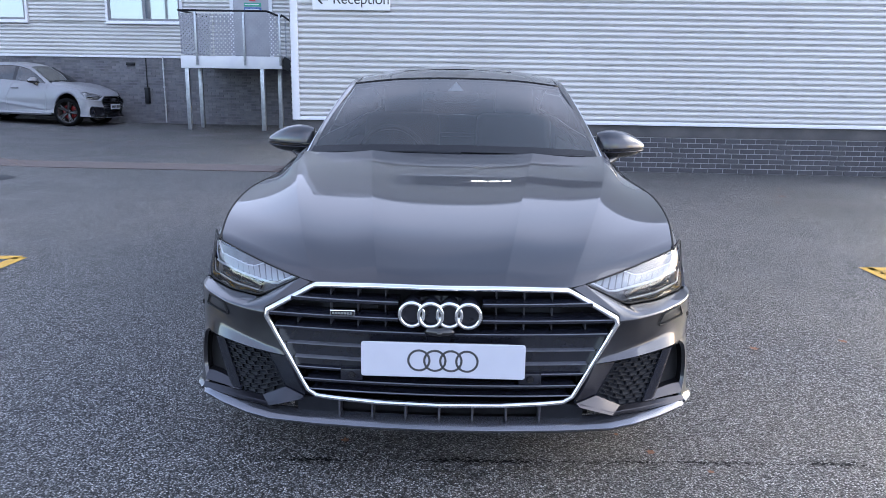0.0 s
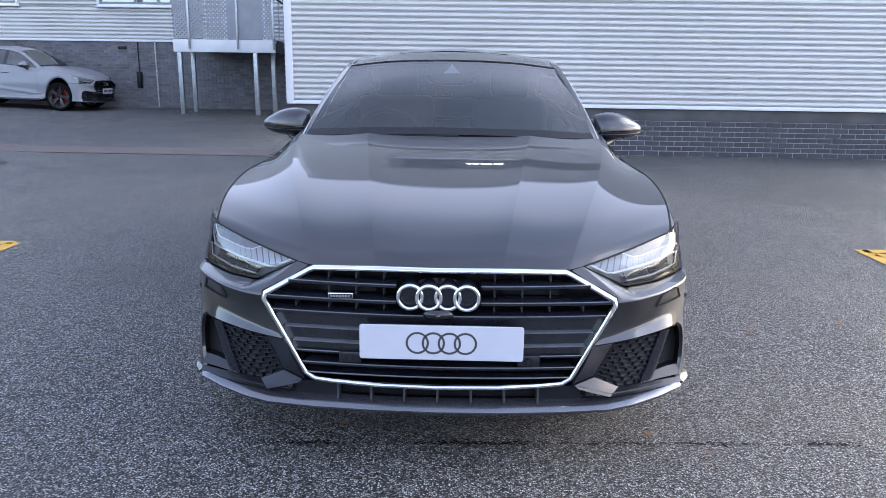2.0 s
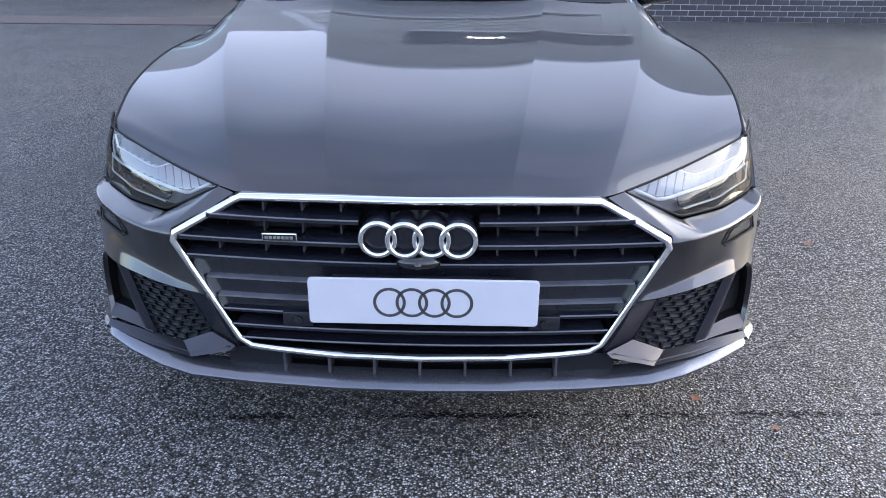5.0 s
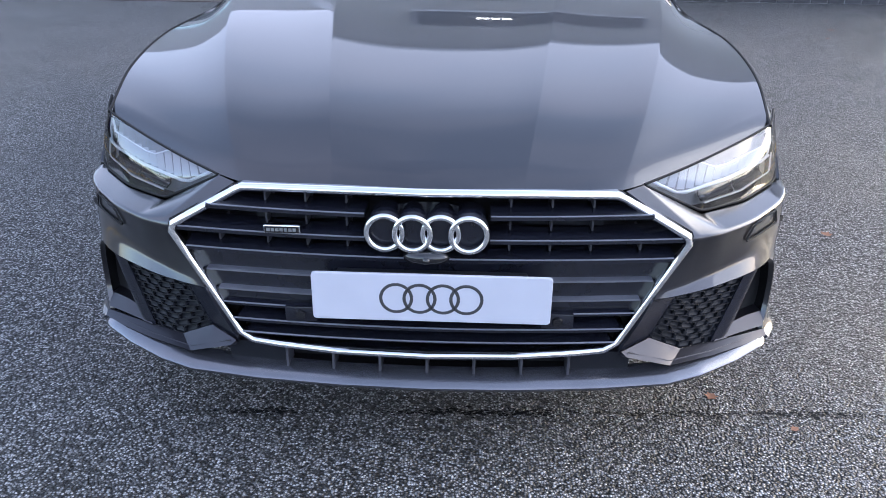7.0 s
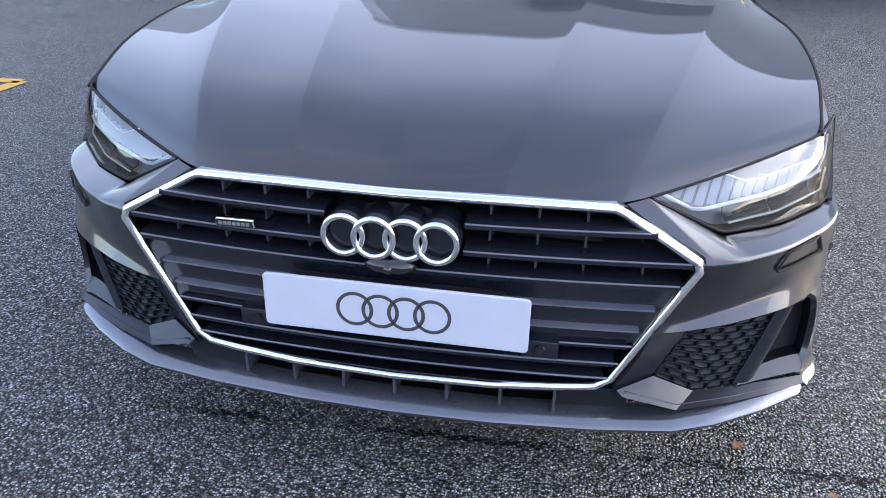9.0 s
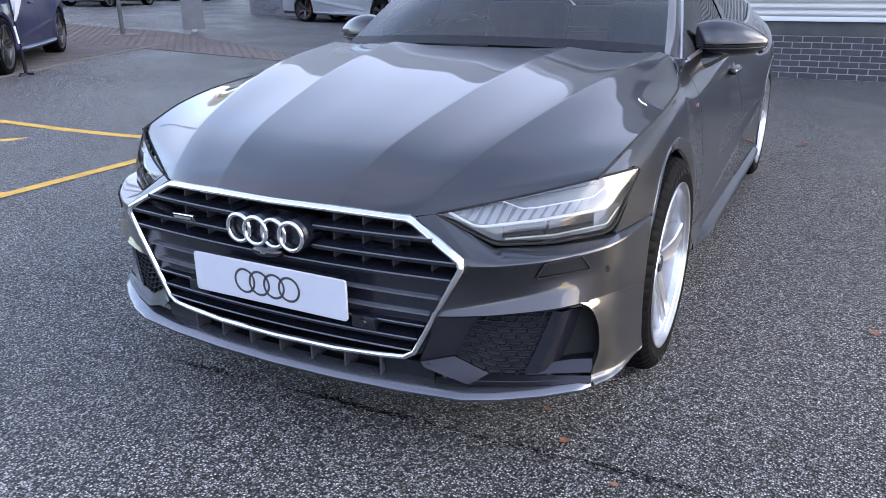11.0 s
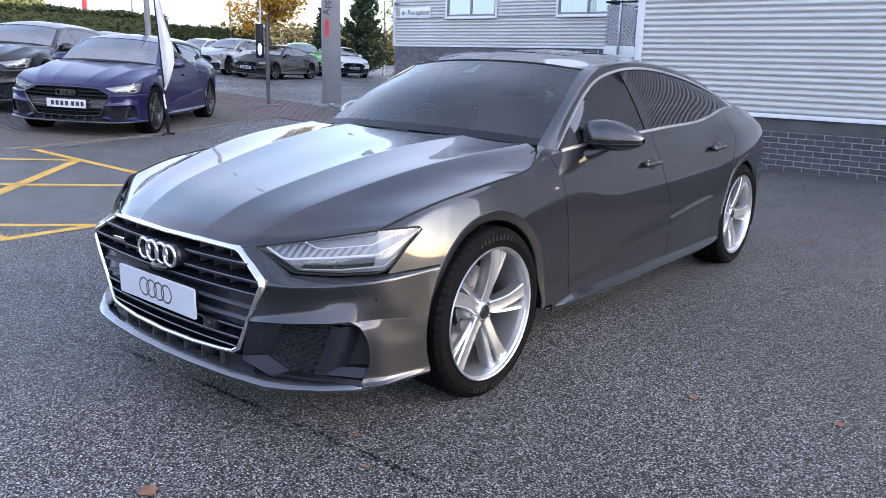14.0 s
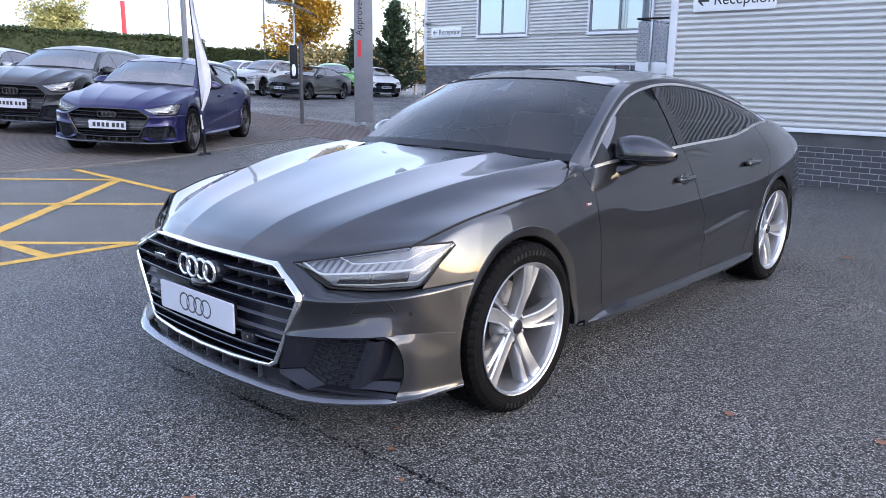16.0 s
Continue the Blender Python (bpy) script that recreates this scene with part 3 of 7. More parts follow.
def office_window(name, x0, x1, y, z0, z1):
    ob = tagged(new(name, mesh_of(name, joined(box(x0, x1, y - 0.05, y + 0.03, z0 - 0.05, z0), box(x0, x1, y - 0.05, y + 0.03, z1, z1 + 0.06),
                                              box(x0, x0 + 0.06, y - 0.05, y + 0.03, z0, z1), box(x1 - 0.06, x1, y - 0.05, y + 0.03, z0, z1)), M_TRIM, False)),
                "two-light office window in a wide silver surround reflecting the sky", "window", kind="structure")
    part("window_sill", soft_box(x0 - 0.02, x1 + 0.02, y - 0.10, y + 0.02, z0 - 0.09, z0 - 0.05, 0.008), M_TRIM, ob)
    mid = (x0 + x1) / 2
    part("window_frame", joined(box(x0 + 0.06, x0 + 0.12, y - 0.01, y + 0.03, z0, z1), box(x1 - 0.12, x1 - 0.06, y - 0.01, y + 0.03, z0, z1),
                                box(mid - 0.035, mid + 0.035, y - 0.01, y + 0.03, z0, z1), box(x0 + 0.12, mid - 0.035, y - 0.01, y + 0.03, z0, z0 + 0.06),
                                box(mid + 0.035, x1 - 0.12, y - 0.01, y + 0.03, z0, z0 + 0.06)), M_GREYPAINT, ob, smooth=False)
    for a, b in ((x0 + 0.12, mid - 0.035), (mid + 0.035, x1 - 0.12)):
        part("pane", box(a, b, y + 0.012, y + 0.02, z0 + 0.06, z1), M_PANE, ob, smooth=False)
    return ob


for i, (a, b) in enumerate(wing_windows):
    office_window(f"window_{i + 2}", a, b, WING_Y, W_LO, W_HI)

# ---- the grey fastback ----
car = holder("car", "dark metallic grey five-door fastback car with chrome grille surround", "car")
CORE = (0, 2.3, 0.55)
AXLE_F, AXLE_R, WHEEL_R, ARCH_R, FLARE = 0.925, 3.855, 0.356, 0.407, 0.362

# longitudinal lines of the bonnet, nose to windscreen
HOOD_0 = [(0, 0.062, 0.700), (0, 0.30, 0.804), (0, 0.70, 0.897), (0, 1.05, 0.952), (0, 1.36, 0.980)]
HOOD_1 = [(0.205, 0.075, 0.697), (0.245, 0.30, 0.801), (0.30, 0.70, 0.897), (0.345, 1.05, 0.951), (0.385, 1.37, 0.978)]
HOOD_2 = [(0.42, 0.108, 0.687), (0.50, 0.33, 0.790), (0.60, 0.70, 0.884), (0.67, 1.05, 0.936), (0.715, 1.41, 0.965)]
HOOD_3 = [(0.803, 0.363, 0.756), (0.838, 0.61, 0.820), (0.848, 0.92, 0.861), (0.815, 1.275, 0.886), (0.768, 1.41, 0.941)]


def hood_net(nv=44):
    lines = [along(h, nv + 1) for h in (HOOD_0, HOOD_1, HOOD_2, HOOD_3)]
    stops = sorted({round(6 * i / 60, 4) for i in range(61)} | {round(c + d, 4) for c in (1, 2, 4, 5) for d in (-0.06, -0.02, -0.006, 0.006, 0.02, 0.06)})
    net = []
    for j in range(nv + 1):
        half = [l[j] for l in lines]
        ctrl = [p * np.array((-1, 1, 1)) for p in reversed(half[1:])] + half
        row = []
        grow = min(1.0, 0.22 + 1.15 * (j / nv) ** 0.8)
        for s in stops:
            p = catmull(ctrl, s).copy()
            for c, h in ((1, 0.0130), (2, 0.0115), (4, 0.0115), (5, 0.0130)):
                p[2] += grow * h * max(0.0, 1 - (math.hypot(s - c, 0.010) - 0.010) / 0.62) ** 2.0
            # roll the nose edge down
            p[2] -= 0.014 * max(0.0, 1 - j / 1.6)
            row.append(p)
        net.append(row)
    return net


part("bonnet", outward(grid_mesh(hood_net()), CORE), M_PAINT, car, "long grey bonnet with four raised creases", solid=0.004, angle=60)

# ---- side surface: lines from bonnet edge and belt down to the sill ----
SIDE_Y = [0.363, 0.61, 0.90, 1.17, 1.35, 1.50, 2.00, 2.60, 3.20, 3.855, 4.40, 4.75, 4.93]
ROW_A = ([0.803, 0.838, 0.848, 0.831, 0.800, 0.787, 0.800, 0.810, 0.797, 0.725, 0.665, 0.605, 0.555],
         [0.756, 0.820, 0.860, 0.880, 0.898, 0.922, 0.962, 0.990, 1.006, 1.064, 1.035, 0.985, 0.955])
ROW_B = ([0.846, 0.866, 0.876, 0.866, 0.853, 0.852, 0.843, 0.843, 0.853, 0.880, 0.805, 0.715, 0.640],
         [0.712, 0.770, 0.806, 0.812, 0.812, 0.808, 0.814, 0.832, 0.852, 0.880, 0.885, 0.865, 0.850])
ROW_C = ([0.857, 0.903, 0.921, 0.905, 0.889, 0.880, 0.880, 0.882, 0.894, 0.918, 0.840, 0.745, 0.670], [0.613] * 13)
ROW_D = ([0.875, 0.900, 0.915, 0.903, 0.893, 0.888, 0.887, 0.891, 0.903, 0.916, 0.838, 0.742, 0.670],
         [0.45, 0.45, 0.45, 0.42, 0.39, 0.37, 0.405, 0.455, 0.522, 0.51, 0.48, 0.48, 0.48])
ROW_E = ([0.875, 0.900, 0.912, 0.908, 0.903, 0.900, 0.896, 0.896, 0.900, 0.908, 0.830, 0.735, 0.665],
         [0.34, 0.34, 0.34, 0.325, 0.31, 0.300, 0.305, 0.325, 0.350, 0.36, 0.35, 0.35, 0.35])
ROW_F = ([0.86, 0.885, 0.90, 0.905, 0.905, 0.905, 0.905, 0.905, 0.905, 0.90, 0.815, 0.72, 0.65], [0.245] * 13)
ROWS_XZ = [(spline(SIDE_Y, r[0]), spline(SIDE_Y, r[1])) for r in (ROW_A, ROW_B, ROW_C, ROW_D, ROW_E, ROW_F)]


def side_at(y, v):
    """The side surface: v 0 at the belt .. 5 at the sill."""
    p = catmull([np.array((fx(y), y, fz(y))) for fx, fz in ROWS_XZ], v)
    # sharp rising crease low on the doors
    p[0] += 0.011 * max(0.0, 1 - abs(v - 3) / 0.36) * min(1.0, max(0.0, (y - 1.35) / 0.4)) * min(1.0, max(0.0, (3.45 - y) / 0.3))
    return p


def side_xz(y, z):
    """The point of the side surface at y and height z."""
    lo, hi = 0.0, 5.0
    for _ in range(24):
        mid = (lo + hi) / 2
        if side_at(y, mid)[2] > z:
            lo = mid
        else:
            hi = mid
    return side_at(y, (lo + hi) / 2)


def arch_snap(p, grow=0.0):
    """Moves a point inside a wheel opening out on to its rim; tells whether it was inside."""
    for yc in (AXLE_F, AXLE_R):
        d = math.hypot(p[1] - yc, p[2] - WHEEL_R)
        if d < ARCH_R:
            k = ARCH_R / max(d, 1e-5)
            y, z = yc + (p[1] - yc) * k, WHEEL_R + (p[2] - WHEEL_R) * k
            return (side_xz(y, z) if 0.245 < z < 0.9 else np.array((p[0], y, max(z, 0.2)))), True
    return p, False


def side_panel(y0, y1, v0, v1, nu, nv):
    """A cut of the side surface between two shut lines y0(v), y1(v), less the wheel openings."""
    verts, inside = [], []
    for j in range(nv + 1):
        v = v0 + (v1 - v0) * j / nv
        for i in range(nu + 1):
            a, b = y0(v), y1(v)
            p = side_at(a + (b - a) * i / nu, v)
            q, cut = arch_snap(p)
            verts.append(tuple(q))
            inside.append(cut)
    w = nu + 1
    faces = []
    for j in range(nv):
        for i in range(nu):
            q = (j * w + i, j * w + i + 1, (j + 1) * w + i + 1, (j + 1) * w + i)
            if not all(inside[k] for k in q):
                faces.append(q)
    return verts, faces


def both(name, vf, mat, label="", **kw):
    vf = outward(vf, CORE)
    a = part(name, vf, mat, car, label, **kw)
    b = part(name, mirrored(vf), mat, car, label, **kw)
    return a, b


def lamp_edge(v):
    """Where the wing begins behind and above the headlamp."""
    for k in range(121):
        y = 0.345 + 0.0018 * k
        z = side_at(y, v)[2]
        if (z >= 0.759 and y > 0.366) or (z < 0.759 and y >= float(np.interp(z, [0.617, 0.748], [0.374, 0.529]))):
            return y
    return 0.56


def door_front(v):
    return 1.50 + 0.012 * v - 0.004 * (v - 2.5) ** 2 + 0.02


def door_mid(v):
    return 2.47 + 0.20 * min(v, 2) / 2 - 0.004 * max(0, v - 2) ** 2


def door_rear(v):
    return float(np.interp(v, [0, 1, 2, 3, 4, 5], [3.70, 3.66, 3.52, 3.40, 3.30, 3.26]))


GAP = 0.0018
wing = joined(side_panel(lamp_edge, lambda v: 0.60, 0.03, 2.0, 12, 26),
              side_panel(lambda v: 0.60, lambda v: door_front(v) - GAP, 0.03, 0.03 + 59 * 1.97 / 26, 54, 59))
both("front_wing", wing, M_PAINT, "grey front wing round the wheel arch", weld=True, solid=0.008, angle=50)
both("front_door", side_panel(lambda v: door_front(v) + GAP, lambda v: door_mid(v) - GAP, 0.0, 4.45, 26, 44), M_PAINT, "grey front door", solid=0.006, angle=50)
both("rear_door", side_panel(lambda v: door_mid(v) + GAP, lambda v: door_rear(v) - GAP, 0.0, 4.45, 40, 44), M_PAINT, "grey rear door", solid=0.006, angle=50)
both("rear_wing", side_panel(lambda v: door_rear(v) + GAP, lambda v: 4.93, 0.0, 5.0, 60, 50), M_PAINT, "grey rear wing", weld=True, solid=0.008, angle=50)
both("side_sill", joined(side_panel(lambda v: 1.40, lambda v: 3.50, 4.47, 5.0, 60, 8)), M_PAINT, "grey sill below the doors", solid=0.01, angle=50)
sill_rows = []
for y, k, drop in ((1.365, 0.12, -0.006), (1.42, 0.35, -0.004), (1.52, 0.75, 0.0), (1.68, 1.0, 0.0), (2.2, 1.0, -0.006), (3.1, 1.0, -0.010), (3.36, 0.85, -0.006), (3.46, 0.2, 0.0)):
    sill_rows.append([(0.886 + (x - 0.886) * k, y, 0.262 + (z - 0.262) * k + drop) for x, z in ((0.880, 0.294), (0.900, 0.286), (0.929, 0.269), (0.937, 0.259), (0.933, 0.250), (0.905, 0.222), (0.86, 0.212))])
both("sill_blade", grid_mesh(patch(sill_rows, 18, 40, straight_u=True)), M_PAINT, "grey side skirt blade below the doors", solid=0.006, angle=24)

# wheel opening lips and liners
for yc in (AXLE_F, AXLE_R):
    ring = []
    a0, a1 = (200, -12) if yc == AXLE_F else (196, -8)
    for k in range(49):
        a = radians(a0 + (a1 - a0) * k / 48)
        y, z = yc + ARCH_R * math.cos(a), WHEEL_R + ARCH_R * math.sin(a)
        if z < 0.25:
            ring.append(np.array((0.902, y, z)))
        else:
            ring.append(side_xz(y, z))
    flare = []
    for p in ring:
        row = []
        for f, dx in ((0.0, 0.0), (0.05, 0.005), (0.5, 0.001), (0.88, -0.004), (1.0, -0.012), (1.0, -0.07)):
            low_end = min(1.0, max(0.3, (p[2] - 0.26) / 0.16))
            k = (ARCH_R + (FLARE - ARCH_R) * f * low_end) / ARCH_R
            row.append((p[0] + dx, yc + (p[1] - yc) * k, WHEEL_R + (p[2] - WHEEL_R) * k))
        flare.append(row)
    both("arch_lip", grid_mesh(flare), M_PAINT, "grey flared edge of the wheel opening", angle=28)
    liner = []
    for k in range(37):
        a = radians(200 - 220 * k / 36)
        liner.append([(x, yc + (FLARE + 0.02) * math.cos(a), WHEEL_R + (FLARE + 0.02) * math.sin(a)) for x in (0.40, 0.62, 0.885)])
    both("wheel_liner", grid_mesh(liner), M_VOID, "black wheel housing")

# black bar on the surface, painting the shade of the bonnet gap
both("bonnet_seal", tube([tuple(p + np.array((0.0035, 0, -0.0015))) for p in along(HOOD_3, 40)], 0.0042, 6), M_VOID, "dark shut line beside the bonnet")

# ---- front bumper ----
BUMPER_TOP = [
    # under the lamp, shoulder, hollow, ledge, intake edge; chrome side to wheel opening
    [(0.426, 0.100, 0.676), (0.466, 0.124, 0.682), (0.612, 0.160, 0.604), (0.735, 0.245, 0.603), (0.858, 0.385, 0.611), (0.896, 0.612, 0.611)],
    [(0.574, 0.076, 0.580), (0.600, 0.084, 0.581), (0.665, 0.118, 0.583), (0.765, 0.200, 0.588), (0.868, 0.345, 0.598), (0.904, 0.603, 0.600)],
    [(0.548, 0.076, 0.528), (0.590, 0.090, 0.529), (0.665, 0.128, 0.532), (0.770, 0.212, 0.538), (0.870, 0.345, 0.545), (0.907, 0.566, 0.540)],
    [(0.513, 0.056, 0.458), (0.575, 0.080, 0.468), (0.660, 0.126, 0.484), (0.775, 0.206, 0.502), (0.868, 0.337, 0.505), (0.910, 0.541, 0.480)],
    [(0.503, 0.050, 0.440), (0.570, 0.068, 0.446), (0.660, 0.108, 0.453), (0.785, 0.196, 0.462), (0.866, 0.334, 0.462), (0.911, 0.528, 0.430)],
]
EASE = (0.0, 0.16, 0.5, 0.30, 0.0)


def eased(poly, ease, n):
    """A polyline with each inner corner rounded over a share of its two sides; n points a stretch."""
    pts = [np.array(p, float) for p in poly]
    out = [pts[0]]
    for k in range(1, len(pts) - 1):
        a = pts[k] + (pts[k - 1] - pts[k]) * ease[k] * (0.98 if ease[k] < 0.5 else 0.96)
        b = pts[k] + (pts[k + 1] - pts[k]) * ease[k] * (0.98 if ease[k] < 0.5 else 0.96)
        start = out[-1]
        out += [start + (a - start) * i / n for i in range(1, n)]
        out += [(1 - f) ** 2 * a + 2 * f * (1 - f) * pts[k] + f * f * b for f in np.linspace(0, 1, 7)]
    start = out[-1]
    out += [start + (pts[-1] - start) * i / n for i in range(1, n + 1)]
    return out


bumper_lines = [along(BUMPER_TOP[0], 61, True)] + [along(r, 61) for r in BUMPER_TOP[1:]]
upper = [list(r) for r in zip(*[eased([l[i] for l in bumper_lines], EASE, 4) for i in range(61)])]
BUMPER_NET = np.array(upper)


def on_bumper(x, z, lift=0.0):
    """The point of the upper bumper skin at x and height z."""
    d = (BUMPER_NET[..., 0] - x) ** 2 + (BUMPER_NET[..., 2] - z) ** 2
    k = np.argsort(d.ravel())[:4]
    w = 1 / (d.ravel()[k] + 1e-6)
    return np.array((x, float((BUMPER_NET[..., 1].ravel()[k] * w).sum() / w.sum()) - lift, z))


edge_run = [p for p in bumper_lines[4] if p[0] > 0.815]
BUMPER_SIDE = [
    [tuple(edge_run[0]), tuple(edge_run[len(edge_run) // 2]), tuple(edge_run[-1])],
    [(0.840, 0.262, 0.440), (0.876, 0.350, 0.420), (0.912, 0.522, 0.380)],
    [(0.855, 0.282, 0.385), (0.882, 0.350, 0.370), (0.913, 0.521, 0.340)],
    [(0.858, 0.286, 0.315), (0.886, 0.350, 0.310), (0.914, 0.526, 0.290)],
    [(0.848, 0.264, 0.254), (0.888, 0.345, 0.255), (0.915, 0.535, 0.252)],
    [(0.862, 0.252, 0.234), (0.899, 0.335, 0.236), (0.918, 0.540, 0.233)],
]
lower = patch(BUMPER_SIDE, 20, 30)
both("front_bumper", joined(grid_mesh(upper), grid_mesh(lower)), M_PAINT, "grey front bumper with a sharp crease", solid=0.012, angle=38)

# splitter lip
LIP = [(0, 0.012, 0.212), (0.20, 0.018, 0.212), (0.40, 0.038, 0.211), (0.565, 0.066, 0.211), (0.65, 0.100, 0.215), (0.75, 0.160, 0.221), (0.835, 0.225, 0.228), (0.872, 0.30, 0.228), (0.912, 0.54, 0.226)]
lip_line = along(LIP, 33, True)
lip_full = [tuple(p * np.array((-1, 1, 1))) for p in reversed(lip_line[1:])] + [tuple(p) for p in lip_line]
part("splitter_lip", section_sweep(lip_full, [(0.0, -0.009), (0.005, -0.003), (0.006, 0.002), (0.002, 0.008), (-0.014, 0.017), (-0.050, 0.027), (-0.050, -0.010)], up=(0, 0, 1)),
     M_LIP, car, "slim light grey splitter lip", angle=30)

# chrome hexagon round the grille
HEX = [(0.0, 0.058, 0.676), (0.20, 0.066, 0.676), (0.405, 0.092, 0.669), (0.425, 0.094, 0.660), (0.560, 0.070, 0.588), (0.565, 0.068, 0.570),
       (0.435, 0.064, 0.322), (0.405, 0.060, 0.303), (0.34, 0.052, 0.298), (0.20, 0.036, 0.294), (0.0, 0.030, 0.292)]


def hex_loop(scale=1.0, back=0.0):
    c = np.array((0, 0, 0.485))
    pts = [np.array(p, float) for p in HEX]
    out = []
    for a, b in zip(pts, pts[1:]):
        for k in range(4):
            out.append(a + (b - a) * k / 4)
    out.append(pts[-1])
    right = [(p - c) * np.array((scale, 1, scale)) + c + np.array((0, back, 0)) for p in out]
    left = [p * np.array((-1, 1, 1)) for p in reversed(right[1:-1])]
    return [tuple(p) for p in right + left]


part("grille_surround", section_sweep(hex_loop(), [(0.0095 * math.cos(a), 0.013 * math.sin(a)) for a in np.linspace(math.pi, 0, 11)] + [(0.0095, -0.04), (-0.0095, -0.04)], closed=True, up=(0, -1, 0)),
     M_CHROME, car, "polished chrome hexagonal grille surround", angle=60)
part("grille_seal", section_sweep(hex_loop(1.016, 0.016), [(-0.006, 0.0), (-0.006, 0.006), (0.006, 0.006), (0.006, 0.0)], closed=True, up=(0, -1, 0)), M_BLACK, car, angle=30)


def hex_half_width(z):
    return float(np.interp(z, [0.292, 0.300, 0.322, 0.572, 0.588, 0.660, 0.672], [0.30, 0.39, 0.430, 0.560, 0.556, 0.42, 0.40]))


def grille_y(x, z):
    return 0.050 + 0.07 * x * x + 0.028 * (z - 0.29) / 0.38


def slat(z, height, proud, depth, end_drop=0.0, x0=-1.0, x1=1.0):
    w = hex_half_width(z) + (0.008 if z > 0.5 else -0.012)
    pts = [(x, grille_y(x, z) - proud, z + end_drop * (1 - (x / w) ** 2)) for x in np.linspace(max(-w, x0), min(w, x1), 33)]
    return section_sweep(pts, [(-height / 2, 0.0), (-height * 0.2, 0.010), (height * 0.25, 0.010), (height / 2, 0.002), (height * 0.7, -depth), (-height * 0.5, -depth)], up=(0, -1, 0))


for z, h, pr in ((0.630, 0.017, 0.012), (0.578, 0.017, 0.016), (0.533, 0.017, 0.016), (0.398, 0.013, 0.006), (0.358, 0.015, 0.006), (0.325, 0.008, 0.004)):
    drop = -0.008 if z > 0.5 else -0.006
    full = hex_half_width(z)
    # the upper two stop short of the emblem
    for x0, x1 in (((-1.0, -0.136), (0.136, 1.0)) if z > 0.55 else ((-1.0, 1.0),)):
        blade_part = part("grille_slat", slat(z, h, pr, 0.07, drop, x0, x1), M_SLAT, car, angle=30)
        # pale bar painted in for the reflection along the slat
        w = full - 0.004
        part("slat_edge", tube([(x, grille_y(x, z) - pr - 0.0095, z + h * 0.28 + drop * (1 - (x / w) ** 2)) for x in np.linspace(max(-w, x0), min(w, x1), 33)], 0.0020, 6, up=(0, 0, 1)), M_RIBGLINT, blade_part, "lighter satin edge")
# closed band behind the plate with two thin ribs
band = [[(x, grille_y(x, z) + 0.004, z - 0.006 * (1 - (x / 0.56) ** 2)) for x in np.linspace(-hex_half_width(z) - 0.014, hex_half_width(z) + 0.014, 33)] for z in np.linspace(0.400, 0.533, 6)]
part("grille_panel", outward(grid_mesh(band), CORE), M_SLAT, car, "dark closed panel behind the number plate")
for z in (0.478, 0.432):
    part("grille_rib", slat(z, 0.008, 0.003, 0.012, -0.006), M_RIBGLINT, car, angle=30)
# sheet behind the slats, the shade in there put into its colour
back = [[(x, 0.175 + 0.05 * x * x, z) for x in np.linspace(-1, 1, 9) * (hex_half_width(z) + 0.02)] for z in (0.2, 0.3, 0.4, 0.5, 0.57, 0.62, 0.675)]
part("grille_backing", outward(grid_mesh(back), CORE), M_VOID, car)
for x in (-0.47, -0.36, -0.27, -0.18, 0.18, 0.27, 0.36, 0.47):
    for z0, z1 in ((0.536, 0.576), (0.584, 0.628), (0.636, 0.664)):
        if abs(x) < hex_half_width(z1) - 0.02:
            part("grille_strut", box(x - 0.002, x + 0.002, grille_y(x, z0) + 0.012, grille_y(x, z0) + 0.09, z0, z1), M_STRUT, car, smooth=False)
for x in (-0.30, 0.30):
    part("radiator_flap", box(x - 0.09, x + 0.09, 0.125, 0.13, 0.585, 0.625), M_DARK, car, smooth=False)
for x, s in ((-0.285, 1), (0.293, -1)):
    sensor = part("parking_sensor_panel", soft_box(x - 0.036, x + 0.036, 0.036, 0.075, 0.366, 0.404, 0.003), M_SLAT, car)
    part("parking_sensor", moved(lathe([(-0.004, 0.0), (-0.004, 0.010), (0.0, 0.012), (0.01, 0.012)], 20), Matrix.Translation((x, 0.035, 0.385)) @ pose(0, 0, 0, 0, 0, 90)), M_BLACK, sensor)

# emblem: four linked rings on a black carrier
emblem = part("emblem_carrier", outward(moved(lathe([(0.0, 0.0), (0.0, 0.05), (0.05, 0.055)], 32), Matrix.Translation((0.0, 0.098, 0.598)) @ pose(0, 0, 0, 0, 0, 90) @ Matrix.Diagonal((1, 2.3, 0.86, 1))), CORE), M_BLACK, car, "black emblem carrier")
for k in range(4):
    cx = -0.0895 + k * 0.0597
    part("emblem_ring", tube([(cx + 0.038 * math.cos(a), 0.022 - 0.003 * (k % 2), 0.598 + 0.038 * math.sin(a)) for a in np.linspace(0, 2 * math.pi, 48, endpoint=False)], 0.0068, 12, True, up=(0, 1, 0)), M_CHROME, emblem, "polished chrome ring")
    part("emblem_sleeve", moved(lathe([(0.010, 0.0), (0.010, 0.034), (0.002, 0.040), (0.012, 0.0440), (0.014, 0.0425), (0.024, 0.0435), (0.026, 0.0415), (0.036, 0.0430), (0.038, 0.0410), (0.080, 0.0425)], 36), Matrix.Translation((cx, 0.026, 0.598)) @ pose(0, 0, 0, 0, 0, 90)), M_SLAT, emblem)
part("front_camera", joined(blob(0.0, 0.034, 0.543, 0.052, 0.030, 0.017, 24, 10, 0.8), blob(0.0, 0.006, 0.541, 0.009, 0.007, 0.009, 14, 8)), M_BLACK, car, "small black front camera")
